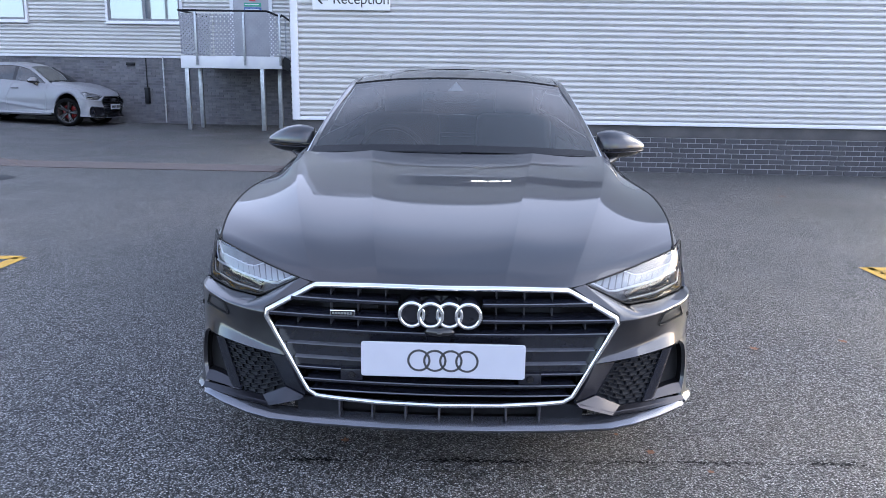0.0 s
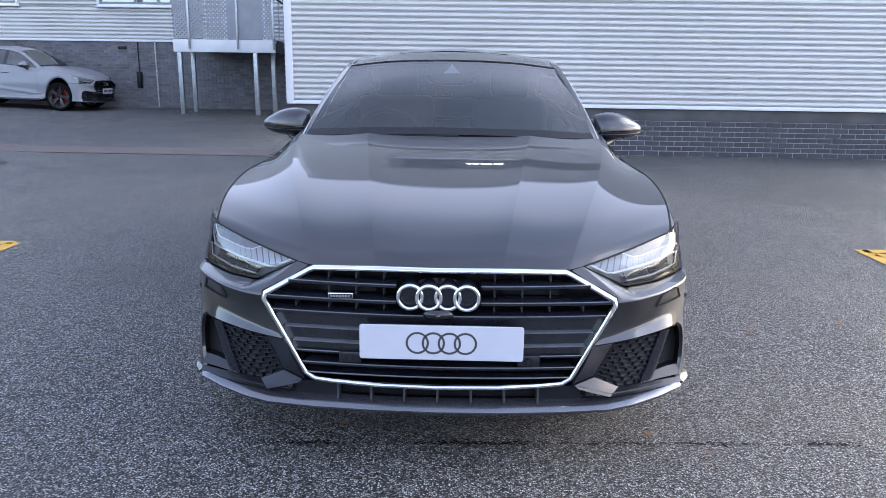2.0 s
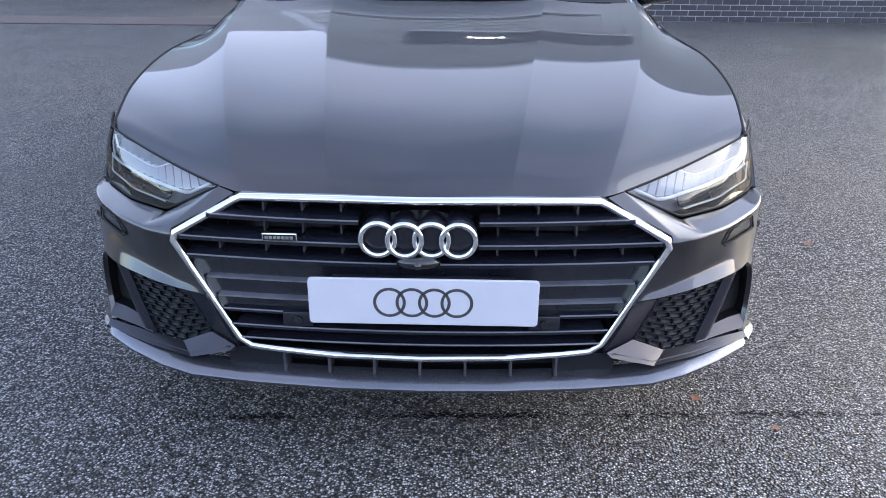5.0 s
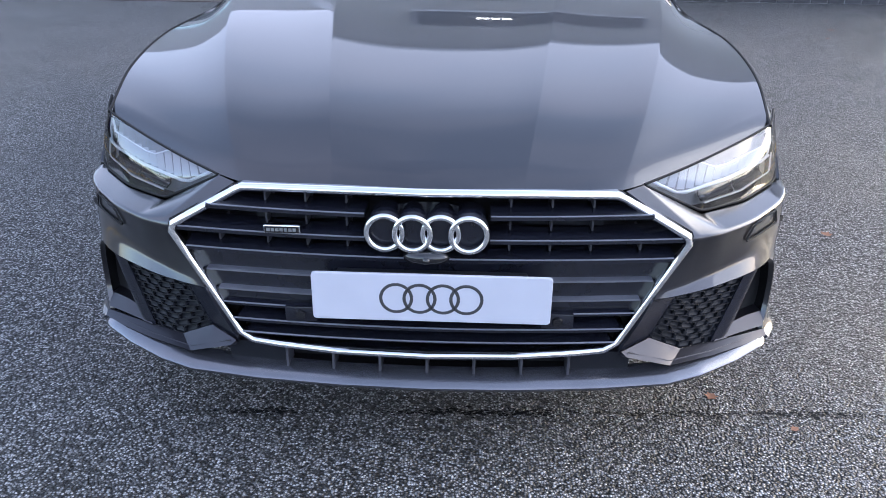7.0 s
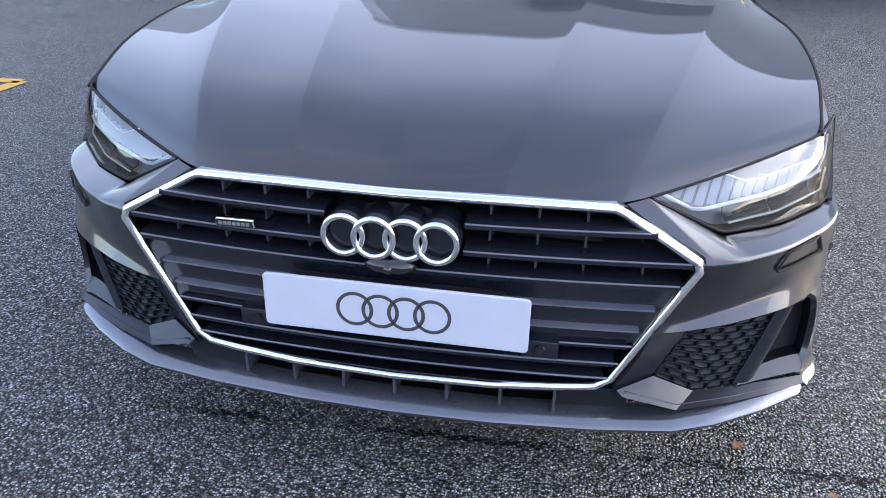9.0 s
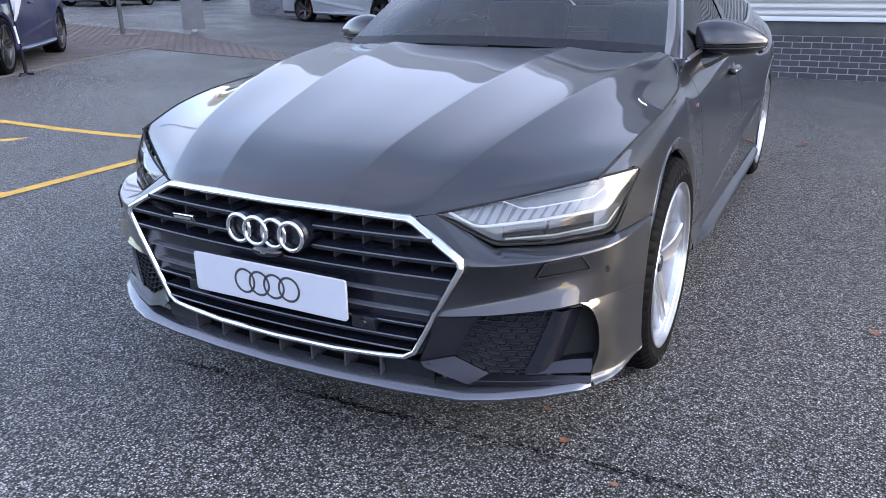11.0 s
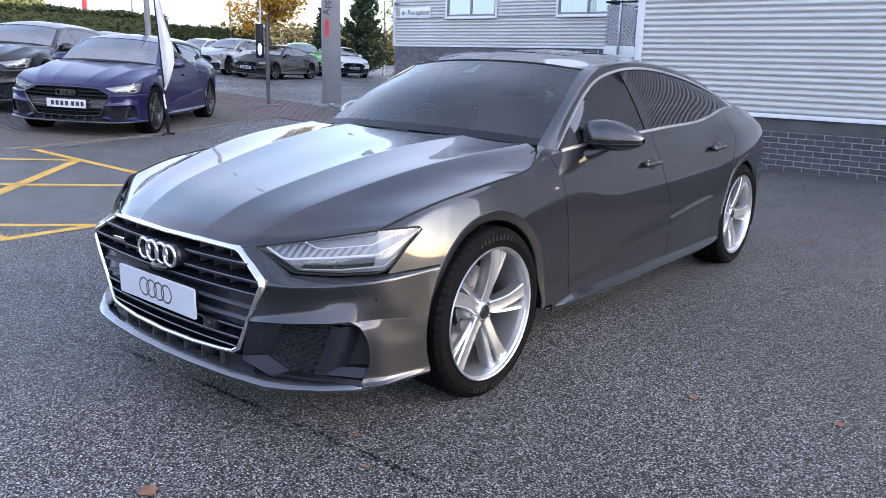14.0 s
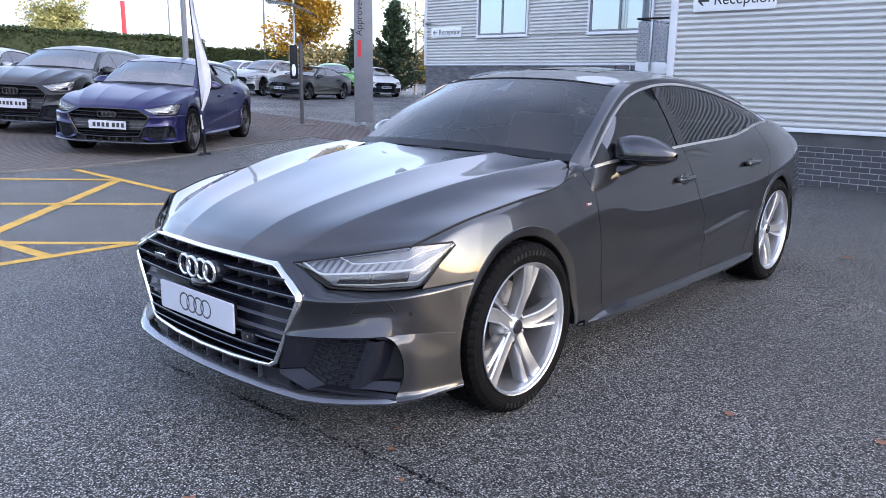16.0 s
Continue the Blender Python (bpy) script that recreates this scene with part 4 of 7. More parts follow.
badge = part("grille_badge", soft_box(-0.352, -0.272, 0.034, 0.05, 0.584, 0.604, 0.003), M_CHROME, car, "small chrome badge")
part("badge_face", box(-0.349, -0.275, 0.0325, 0.035, 0.587, 0.601), M_BLACK, badge, smooth=False)
for k in range(7):
    part("badge_bar", box(-0.3445 + 0.0094 * k, -0.3445 + 0.0094 * k + 0.0072, 0.0315, 0.033, 0.5905, 0.5975), M_SATIN, badge, smooth=False)

# show plate with a printed grey ring mark
plate = part("number_plate", rounded_plate(0.012 - 0.26, 0.012 + 0.26, -0.004, 0.003, 0.399, 0.513, 0.009), M_PLATE, car, "blank white show plate with grey ring mark")
for k in range(4):
    cx = 0.012 - 0.076 + k * 0.0507
    part("printed_ring", tube([(cx + 0.0335 * math.cos(a), -0.0046, 0.4555 + 0.0335 * math.sin(a)) for a in np.linspace(0, 2 * math.pi, 44, endpoint=False)], 0.0036, 6, True, flat=0.15, up=(0, 1, 0)), M_RING, plate)
part("plate_carrier", soft_box(-0.20, 0.22, 0.005, 0.05, 0.41, 0.50, 0.004), M_DARK, car)

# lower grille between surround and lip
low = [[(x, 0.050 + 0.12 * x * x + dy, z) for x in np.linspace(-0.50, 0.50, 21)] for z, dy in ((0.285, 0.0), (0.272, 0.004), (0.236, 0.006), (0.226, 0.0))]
# back sheet and added floor, black for the shade within the opening
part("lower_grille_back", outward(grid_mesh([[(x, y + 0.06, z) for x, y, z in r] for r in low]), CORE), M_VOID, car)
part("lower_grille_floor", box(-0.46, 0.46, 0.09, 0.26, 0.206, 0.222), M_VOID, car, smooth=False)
for x in np.linspace(-0.33, 0.33, 7):
    part("lower_grille_bar", soft_box(x - 0.003, x + 0.003, 0.042 + 0.12 * x * x, 0.11, 0.226, 0.284, 0.001, 1), M_STRUT, car)
for s in (-1, 1):
    cover = [[(s * x, 0.052 + 0.14 * x * x + (0.0 if z > 0.24 else 0.006), z) for x in np.linspace(0.335, 0.475, 9)] for z in (0.284, 0.27, 0.24, 0.224)]
    part("lower_grille_cover", outward(grid_mesh(cover), CORE), M_DARK, car, solid=0.01)

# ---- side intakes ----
# sheet closing the intake, coloured black for its shade
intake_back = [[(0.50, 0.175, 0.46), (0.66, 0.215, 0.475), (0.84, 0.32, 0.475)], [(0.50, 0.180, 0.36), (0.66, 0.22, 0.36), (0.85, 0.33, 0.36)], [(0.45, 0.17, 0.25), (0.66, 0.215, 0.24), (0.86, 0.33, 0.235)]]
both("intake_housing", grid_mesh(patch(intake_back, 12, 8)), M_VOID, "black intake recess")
# dark frame panel beside the chrome
cheek = [[(0.503, 0.052, 0.438), (0.548, 0.098, 0.437), (0.596, 0.138, 0.437)], [(0.478, 0.060, 0.366), (0.518, 0.094, 0.368), (0.560, 0.130, 0.370)], [(0.445, 0.066, 0.292), (0.482, 0.092, 0.297), (0.525, 0.121, 0.303)]]
both("intake_frame", grid_mesh(patch(cheek, 10, 12)), M_SLAT, "dark intake frame beside the grille", solid=0.008)
edge_line = [tuple(l) for l in along(BUMPER_TOP[4], 31)]
edge_line = [p for p in edge_line if p[0] < 0.832]
ceiling = [[tuple(np.array(p) + np.array((d * 0.25, d, -h))) for p in edge_line] for d, h in ((0.002, 0.001), (0.010, 0.007), (0.060, 0.012), (0.10, 0.016))]
both("intake_ceiling", grid_mesh(ceiling), M_DARK, "dark rim of the intake", solid=0.004, angle=30)


def mesh_at(u, v):
    """A point of the honeycomb insert: u outward 0..1, v down 0..1."""
    a = np.array((0.590, 0.134, 0.437)) * (1 - u) + np.array((0.756, 0.214, 0.440)) * u
    low = [np.array((0.523, 0.119, 0.302)), np.array((0.610, 0.147, 0.258)), np.array((0.692, 0.186, 0.257))]
    b = line_at(low, 2 * u)
    return a * (1 - v) + b * v


# black sheet for the shade behind the honeycomb
both("intake_mesh_back", grid_mesh([[mesh_at(u, v) + np.array((0, 0.020, 0)) for u in np.linspace(-0.03, 1.03, 13)] for v in np.linspace(-0.03, 1.03, 7)]), M_VOID)
cells, tongues = [], []
for r in range(11):
    v = (r + 0.5) / 11
    for c in range(-1, 6):
        u = (c + (0.0 if r % 2 else 0.5)) / 4.6 + 0.02
        corners = [(min(1.0, max(0.0, u + du * 0.122)), v + dv * 0.047) for du, dv in ((-1, 0), (-0.66, -1), (0.66, -1), (1, 0), (0.66, 1), (-0.66, 1))]
        if max(q[0] for q in corners) - min(q[0] for q in corners) < 0.06:
            continue
        hexa = [mesh_at(*q) for q in corners]
        cells.append(section_sweep([tuple(p) for p in hexa], [(-0.0014, -0.012), (-0.0014, 0.001), (0.0014, 0.002), (0.0014, -0.012)], closed=True, up=(0.42, -0.9, 0)))
        back_in = np.array((0.0, 0.016, 0))
        tongues.append(([tuple(hexa[0] + back_in * 0.6), tuple(hexa[1] + back_in), tuple(hexa[2] + back_in), tuple(hexa[3] + back_in * 0.6), tuple(hexa[4] + back_in * 0.1), tuple(hexa[5] + back_in * 0.1)], [(0, 1, 2, 3, 4, 5)]))
both("intake_mesh", joined(*cells), M_DARK, "black honeycomb insert", angle=30)
both("intake_mesh_plate", joined(*tongues), M_DARK, "black tilted plates in the honeycomb", smooth=False)
fin = [[(0.756, 0.208, 0.441), (0.790, 0.226, 0.441), (0.806, 0.300, 0.441)], [(0.726, 0.196, 0.350), (0.766, 0.218, 0.350), (0.786, 0.298, 0.350)], [(0.692, 0.180, 0.258), (0.738, 0.208, 0.262), (0.764, 0.290, 0.266)]]
both("intake_fin", grid_mesh(patch(fin, 8, 10)), M_SLAT, "dark slanted fin in the intake", solid=0.006, angle=25)
duct = [[(0.700, 0.180, 0.259), (0.775, 0.222, 0.262), (0.846, 0.262, 0.262)], [(0.752, 0.232, 0.284), (0.80, 0.262, 0.290), (0.852, 0.292, 0.290)], [(0.757, 0.300, 0.286), (0.81, 0.330, 0.292), (0.856, 0.340, 0.292)]]
both("intake_duct_floor", grid_mesh(patch(duct, 10, 6, straight_v=True)), M_BLADE, "light grey duct floor", solid=0.006)
RIM_LINE = [(0.800, 0.207, 0.460), (0.826, 0.246, 0.455), (0.841, 0.264, 0.438), (0.855, 0.284, 0.385), (0.858, 0.288, 0.315), (0.848, 0.266, 0.256)]
rim_wall = [[tuple(np.array(p) + np.array((-0.003 - 0.25 * d, 0.006 + d, 0))) for p in along(RIM_LINE, 24)] for d in (0.0, 0.025, 0.07)]
both("intake_edge", grid_mesh(rim_wall), M_BLACK, "black outer wall of the intake", solid=0.006)
blade = [[(0.450, 0.063, 0.294), (0.523, 0.115, 0.303), (0.610, 0.143, 0.259), (0.690, 0.181, 0.257), (0.775, 0.220, 0.256), (0.850, 0.260, 0.254)],
         [(0.463, 0.058, 0.283), (0.518, 0.074, 0.263), (0.574, 0.088, 0.245), (0.690, 0.143, 0.243), (0.775, 0.193, 0.242), (0.854, 0.248, 0.242)],
         [(0.466, 0.068, 0.279), (0.522, 0.084, 0.257), (0.576, 0.098, 0.239), (0.690, 0.152, 0.237), (0.775, 0.203, 0.237), (0.854, 0.258, 0.237)]]
both("intake_blade", grid_mesh(patch(blade, 40, 6, straight_u=True, straight_v=True)), M_BLADE, "light grey satin blade below the intake", solid=0.012, angle=14)
wash = [(0.741, 0.5745), (0.748, 0.5775), (0.806, 0.5855), (0.8125, 0.583), (0.828, 0.549), (0.8255, 0.5455), (0.727, 0.538), (0.724, 0.542)]
wash_loop = [tuple(on_bumper(*(np.array(wash[k]) * (1 - f) + np.array(wash[(k + 1) % 8]) * f), 0.0048)) for k in range(8) for f in (0.0, 0.2, 0.4, 0.6, 0.8)]
# raised black loop stands in for the shaded gap round the cover
both("washer_cover", tube(wash_loop, 0.0024, 6, True, up=(0, 1, 0)), M_VOID, "thin shut line of the washer cover")
both("bumper_sensor", moved(lathe([(-0.002, 0.0), (-0.002, 0.008), (0.0, 0.009), (0.006, 0.009)], 18), Matrix.Translation(tuple(on_bumper(0.858, 0.535, 0.001))) @ pose(0, 0, 0, 0, 0, 130)), M_VOID)

# ---- headlamps ----
LAMP_TOP = [(0.470, 0.128, 0.683), (0.560, 0.180, 0.702), (0.66, 0.247, 0.724), (0.76, 0.325, 0.746), (0.815, 0.385, 0.757), (0.869, 0.520, 0.757)]
LAMP_LOW = [(0.474, 0.128, 0.678), (0.560, 0.152, 0.634), (0.614, 0.166, 0.609), (0.735, 0.248, 0.608), (0.850, 0.372, 0.617), (0.873, 0.528, 0.748)]


def lamp_net(bulge, inset=0.0, n=36, m=14):
    low = [np.array(p, float) for p in LAMP_LOW]
    top = along(LAMP_TOP, n + 1)
    # corners of the lower edge slightly eased
    bot = [np.mean([line_at(low, min(5.0, max(0.0, 5 * i / n + d * min(1.0, i / 4, (n - i) / 4)))) for d in np.linspace(-0.16, 0.16, 7)], axis=0) for i in range(n + 1)]
    net = []
    for j in range(m + 1):
        f = inset + (1 - 2 * inset) * j / m
        net.append([top[i] * (1 - f) + bot[i] * f + np.array((0.5, -0.85, 0.1)) * bulge * math.sin(math.pi * f) * math.sin(math.pi * min(1, max(0, (i + 1) / (n + 2)))) for i in range(n + 1)])
    return net


for s in (1, -1):
    def put(vf):
        vf = outward(vf, CORE)
        return vf if s == 1 else mirrored(vf)
    lens = part("headlamp", put(grid_mesh(lamp_net(0.014))), M_LENS, car, "clear wedge-shaped headlamp with white light guides")
    lens.visible_shadow = False
    part("lamp_housing", put(grid_mesh([[p + np.array((-0.014, 0.036, -0.002)) for p in r] for r in lamp_net(-0.010)])), M_HOUSING, lens, "silver lamp housing")
    edge_net = lamp_net(0.0, n=30)
    part("lamp_gasket", put(tube([tuple(p) for p in edge_net[0]] + [tuple(p) for p in reversed(edge_net[-1])], 0.0032, 6, True, up=(0, 1, 0))), M_VOID, lens)
    skin = np.array(lamp_net(0.006, n=60, m=24))

    def seat_at(x, z, back=0.016):
        """A point within the lamp at x and height z, back behind the lens."""
        d = ((skin[..., 0] - x) ** 2 + (skin[..., 2] - z) ** 2).ravel()
        k = np.argsort(d)[:4]
        w = 1 / (d[k] + 1e-6)
        return np.array((x - 0.35 * back, float((skin[..., 1].ravel()[k] * w).sum() / w.sum()) + back, z))

    def run(stops, r, count=24, flat=1.0):
        pts = [tuple(p) for p in along([seat_at(x, z) for x, z in stops], count, True)]
        part("light_guide", put(tube(pts, r, 8, flat=flat, up=(0, 1, 0))), M_LED, lens, "white light guide")

    # broad guide with its bend at the nose, stepped brow, forked tail
    run([(0.496, 0.681), (0.556, 0.650), (0.580, 0.648), (0.700, 0.660), (0.800, 0.671), (0.828, 0.676)], 0.0042, 40)
    run([(0.612, 0.706), (0.658, 0.689), (0.690, 0.690), (0.802, 0.706)], 0.0020, 26)
    run([(0.802, 0.706), (0.826, 0.730), (0.852, 0.742)], 0.0026, 12)
    run([(0.822, 0.678), (0.842, 0.700), (0.858, 0.724)], 0.0026, 12)
    run([(0.632, 0.618), (0.735, 0.622), (0.838, 0.634), (0.853, 0.668)], 0.0022, 24)
    for k in range(12):
        x = 0.532 + 0.0235 * k
        z_top = float(np.interp(x, [0.50, 0.612, 0.658, 0.80], [0.688, 0.704, 0.688, 0.704]))
        z_low = float(np.interp(x - 0.014, [0.49, 0.556, 0.58, 0.70, 0.80], [0.684, 0.654, 0.652, 0.664, 0.675]))
        if z_top - z_low < 0.006:
            continue
        lean = [[seat_at(x, z_top, 0.030), seat_at(x + 0.012, z_top, 0.022)], [seat_at(x - 0.015, z_low, 0.026), seat_at(x - 0.001, z_low, 0.018)]]
        part("light_segment", put(grid_mesh(lean)), M_SEGMENT, lens, "translucent light segment", solid=0.002)
    for x0, x1 in ((0.625, 0.716), (0.722, 0.812)):
        window = [[seat_at(x, float(np.interp(x, [0.62, 0.70, 0.82], [0.642, 0.651, 0.664])) * (1 - f) + float(np.interp(x, [0.62, 0.735, 0.82], [0.624, 0.628, 0.636])) * f, 0.030 if f < 0.9 else 0.018) for x in np.linspace(x0, x1, 8)] for f in (0.0, 0.35, 0.7, 1.0)]
        part("projector", put(grid_mesh(window)), M_BLACK, lens, "black projector window", solid=0.004)

# ---- glasshouse ----
WS = [[(-0.712, 1.505, 0.962), (-0.42, 1.425, 0.978), (0, 1.392, 0.985), (0.42, 1.425, 0.978), (0.712, 1.505, 0.962)],
      [(-0.650, 1.800, 1.140), (-0.38, 1.730, 1.172), (0, 1.700, 1.184), (0.38, 1.730, 1.172), (0.650, 1.800, 1.140)],
      [(-0.572, 2.120, 1.298), (-0.32, 2.070, 1.324), (0, 2.050, 1.333), (0.32, 2.070, 1.324), (0.572, 2.120, 1.298)]]
part("windscreen", outward(grid_mesh(patch(WS, 28, 20)), CORE), M_GLASS, car, "wide raked windscreen reflecting the sky")
net = patch(WS, 28, 40)
part("windscreen_band", outward(grid_mesh([[p + np.array((0, -0.0012, 0.0015)) for p in r] for r in net[:4]]), CORE), M_DARK, car, "black lower windscreen band")
part("windscreen_head", outward(grid_mesh([[p + np.array((0, 0.004, -0.003)) for p in r] for r in net[38:]]), CORE), M_VOID, car)
part("cowl", outward(grid_mesh(patch([[(-0.73, 1.44, 0.945), (0, 1.372, 0.962), (0.73, 1.44, 0.945)], [(-0.72, 1.52, 0.955), (0, 1.41, 0.976), (0.72, 1.52, 0.955)]], 16, 4)), (0, 1.4, 0.5)), M_DARK, car, "black scuttle below the windscreen")
part("camera_shroud", outward(grid_mesh([[net[j][i] + np.array((0, 0.012, -0.008)) for i in range(11, 18)] for j in range(31, 40)]), CORE), M_DARK, car, "black sensor shroud behind the windscreen")
shroud_top = np.array(net[38][14]) + np.array((0, 0.003, -0.002))
shroud_low = np.array(net[31][14]) + np.array((0, 0.003, -0.002))
part("camera_window", outward(([tuple(shroud_top), tuple(shroud_low + np.array((-0.045, 0, 0))), tuple(shroud_low + np.array((0.045, 0, 0)))], [(0, 1, 2)]), CORE), M_TRIM, car, "pale triangular camera window")
part("interior_mirror", blob(0, 2.02, 1.235, 0.13, 0.02, 0.035, 20, 10, 0.7), M_DARK, car, "dark interior mirror")
for pts in (((-0.02, 1.385, 0.978), (0.0, 1.38, 0.981), (-0.62, 1.47, 0.966)), ((0.62, 1.46, 0.968), (0.60, 1.455, 0.970), (0.10, 1.40, 0.972))):
    part("wiper", tube([tuple(p) for p in along(pts, 12)], 0.006, 6), M_DARK, car, "black wiper blade")

ROOF_C = [(0, 2.050, 1.339), (0, 2.35, 1.387), (0, 2.70, 1.408), (0, 3.10, 1.392), (0, 3.50, 1.340), (0, 3.80, 1.272)]
ROOF_M = [(0.32, 2.070, 1.330), (0.32, 2.36, 1.372), (0.32, 2.70, 1.390), (0.32, 3.10, 1.374), (0.32, 3.50, 1.320), (0.32, 3.80, 1.250)]
RAIL = [(0.574, 2.120, 1.303), (0.562, 2.40, 1.338), (0.556, 2.70, 1.350), (0.556, 3.10, 1.334), (0.560, 3.50, 1.278), (0.565, 3.80, 1.210), (0.575, 4.15, 1.112), (0.590, 4.50, 1.010)]
DLO = [(0.758, 1.600, 0.936), (0.714, 1.78, 1.060), (0.668, 1.98, 1.178), (0.634, 2.18, 1.256), (0.618, 2.45, 1.303), (0.614, 2.75, 1.312), (0.616, 3.10, 1.286), (0.622, 3.45, 1.236), (0.628, 3.75, 1.176), (0.640, 4.02, 1.108)]
rail_short = RAIL[:6]
roof_rows = [[tuple(np.array(p) * (-1, 1, 1)) for p in rail_short], [tuple(np.array(p) * (-1, 1, 1)) for p in ROOF_M], ROOF_C, ROOF_M, rail_short]
part("roof", outward(grid_mesh(patch(roof_rows, 40, 32)), CORE), M_PAINT, car, "smooth grey arched roof", solid=0.01, angle=60)
sun_net = patch([r[1:4] for r in roof_rows[1:4]], 16, 16)
part("sunroof", outward(grid_mesh([[p + np.array((0, 0, 0.003)) for p in r] for r in sun_net]), CORE), M_BLACK, car, "black glass sunroof")

part("headliner", outward(grid_mesh([[p + np.array((0, 0, -0.035)) for p in r] for r in patch(roof_rows, 16, 12)]), (0, 2.6, 3)), M_SEAT, car, "black headliner")
part("parcel_shelf", soft_box(-0.62, 0.62, 3.60, 4.45, 0.90, 0.93, 0.01), M_SEAT, car, "black parcel shelf")

# pillars: between windscreen, roof rail and the window line
a_in = [(0.712, 1.505, 0.962), (0.650, 1.800, 1.140), (0.572, 2.120, 1.300)] + RAIL[1:6]
a_out = [DLO[0], DLO[1], DLO[3], DLO[4], DLO[5], DLO[6], DLO[7], DLO[8]]
mid_line = [tuple((np.array(a) + np.array(b)) / 2 + np.array((0.012, -0.004, 0.010)) * (0.25, 0.7, 1, 1, 1, 1, 1, 1)[k]) for k, (a, b) in enumerate(zip(a_in, a_out))]
both("pillar_rail", grid_mesh(patch([a_in, mid_line, a_out], 48, 8)), M_PAINT, "grey windscreen pillar and roof rail", solid=0.01, angle=60)
def foot_row(pairs, f):
    return [tuple(np.array(a) * (1 - f) + side_at(y, 0.03) * f + np.array((0.004, 0, 0.003)) * math.sin(math.pi * f)) for a, y in pairs]


foot_pairs = [((0.803, 1.312, 0.893), 1.315), ((0.789, 1.365, 0.921), 1.39), ((0.769, 1.415, 0.941), 1.45), ((0.716, 1.500, 0.964), 1.53), ((0.758, 1.598, 0.939), 1.602)]
both("pillar_base", grid_mesh(patch([foot_row(foot_pairs, f) for f in (0.0, 0.33, 0.67, 1.0)], 16, 9, straight_u=True, straight_v=True)), M_PAINT, "grey pillar foot", solid=0.006, angle=70)


def belt(y):
    return side_at(y, 0.0)


# side glass
def window_net(y0, y1, n=24, m=10, top_shift=0.0):
    net = []
    dl = along(DLO, 80)
    dy = [p[1] for p in dl]
    for j in range(m + 1):
        f = j / m
        row = []
        for i in range(n + 1):
            yb = y0 + (y1 - y0) * i / n
            b = belt(yb) + np.array((-0.006, 0, 0.004))
            yt = min(max(yb + top_shift, dy[0]), dy[-1])
            k = int(np.clip(np.searchsorted(dy, yt), 1, 79))
            w = (yt - dy[k - 1]) / max(1e-6, dy[k] - dy[k - 1])
            t = dl[k - 1] + (dl[k] - dl[k - 1]) * w + np.array((-0.006, 0, 0))
            # one lean for the whole pane
            b[0] = min(b[0], max(t[0] + 0.50 * (t[2] - b[2]), 0.770 + 0.045 * (yb - 1.6)))
            row.append(b * (1 - f) + t * f + np.array((0.009, 0, 0)) * math.sin(math.pi * f))
        net.append(row)
    return net


both("front_window", grid_mesh(window_net(1.605, 2.44, top_shift=-0.0)), M_GLASS_SIDE, "front door glass reflecting the ribbed wall", angle=60)
both("mirror_sail", grid_mesh([[p + np.array((0.003, 0, 0)) for p in r] for r in window_net(1.607, 1.765, 8)]), M_DARK, "black mirror triangle", angle=60)
both("rear_window", grid_mesh(window_net(2.51, 4.02)), M_GLASS_DARK, "dark rear door glass reflecting the ribbed wall", angle=60)
both("window_post", grid_mesh([[p + np.array((0.004, 0, 0)) for p in r] for r in window_net(2.43, 2.52, 3)]), M_BLACK, "gloss black centre post", angle=60)
top_line = [tuple(p) for p in along(DLO, 60)]
low_line = [tuple(belt(y) + np.array((0.0, 0, 0.004))) for y in np.linspace(1.60, 4.0, 50)] + [(0.640, 4.02, 1.108)]
both("window_chrome", joined(section_sweep(top_line, [(-0.0065, -0.004), (-0.0065, 0.004), (0.0065, 0.004), (0.0065, -0.004)], up=(1, 0, 0.3)),
                             section_sweep(low_line, [(-0.007, -0.004), (-0.007, 0.005), (0.007, 0.005), (0.007, -0.004)], up=(1, 0, 0.2))), M_SATIN, "satin silver window trim", angle=30)
# quarter panel between window tip, rail and deck
quarter = [[(0.628, 3.75, 1.176), (0.640, 4.02, 1.108), tuple(belt(4.02) + np.array((0, 0, 0.0)))], [(0.565, 3.80, 1.210), (0.600, 4.10, 1.125), tuple(belt(4.2))],
           [(0.575, 4.15, 1.112), (0.61, 4.3, 1.07), tuple(belt(4.4))], [(0.585, 4.50, 1.010), (0.615, 4.60, 1.012), tuple(belt(4.62))], [(0.51, 4.86, 0.985), (0.54, 4.89, 0.972), tuple(belt(4.90))]]
both("quarter_panel", grid_mesh(patch(quarter, 12, 24)), M_PAINT, "grey rear quarter", solid=0.01, angle=60)
RW = [[(-0.57, 3.77, 1.210), (0, 3.77, 1.270), (0.57, 3.77, 1.210)], [(-0.56, 4.15, 1.110), (0, 4.17, 1.150), (0.56, 4.15, 1.110)], [(-0.57, 4.50, 1.000), (0, 4.55, 1.030), (0.57, 4.50, 1.000)]]
part("rear_windscreen", outward(grid_mesh(patch(RW, 20, 12)), CORE), M_GLASS, car, "dark sloping rear screen")
TL = [[(-0.58, 4.50, 0.996), (0, 4.56, 1.024), (0.58, 4.50, 0.996)], [(-0.54, 4.86, 0.965), (0, 4.93, 0.985), (0.54, 4.86, 0.965)], [(-0.63, 4.90, 0.86), (0, 4.985, 0.87), (0.63, 4.90, 0.86)]]
part("tailgate", outward(grid_mesh(patch(TL, 20, 14)), CORE), M_PAINT, car, "grey tailgate", solid=0.01)
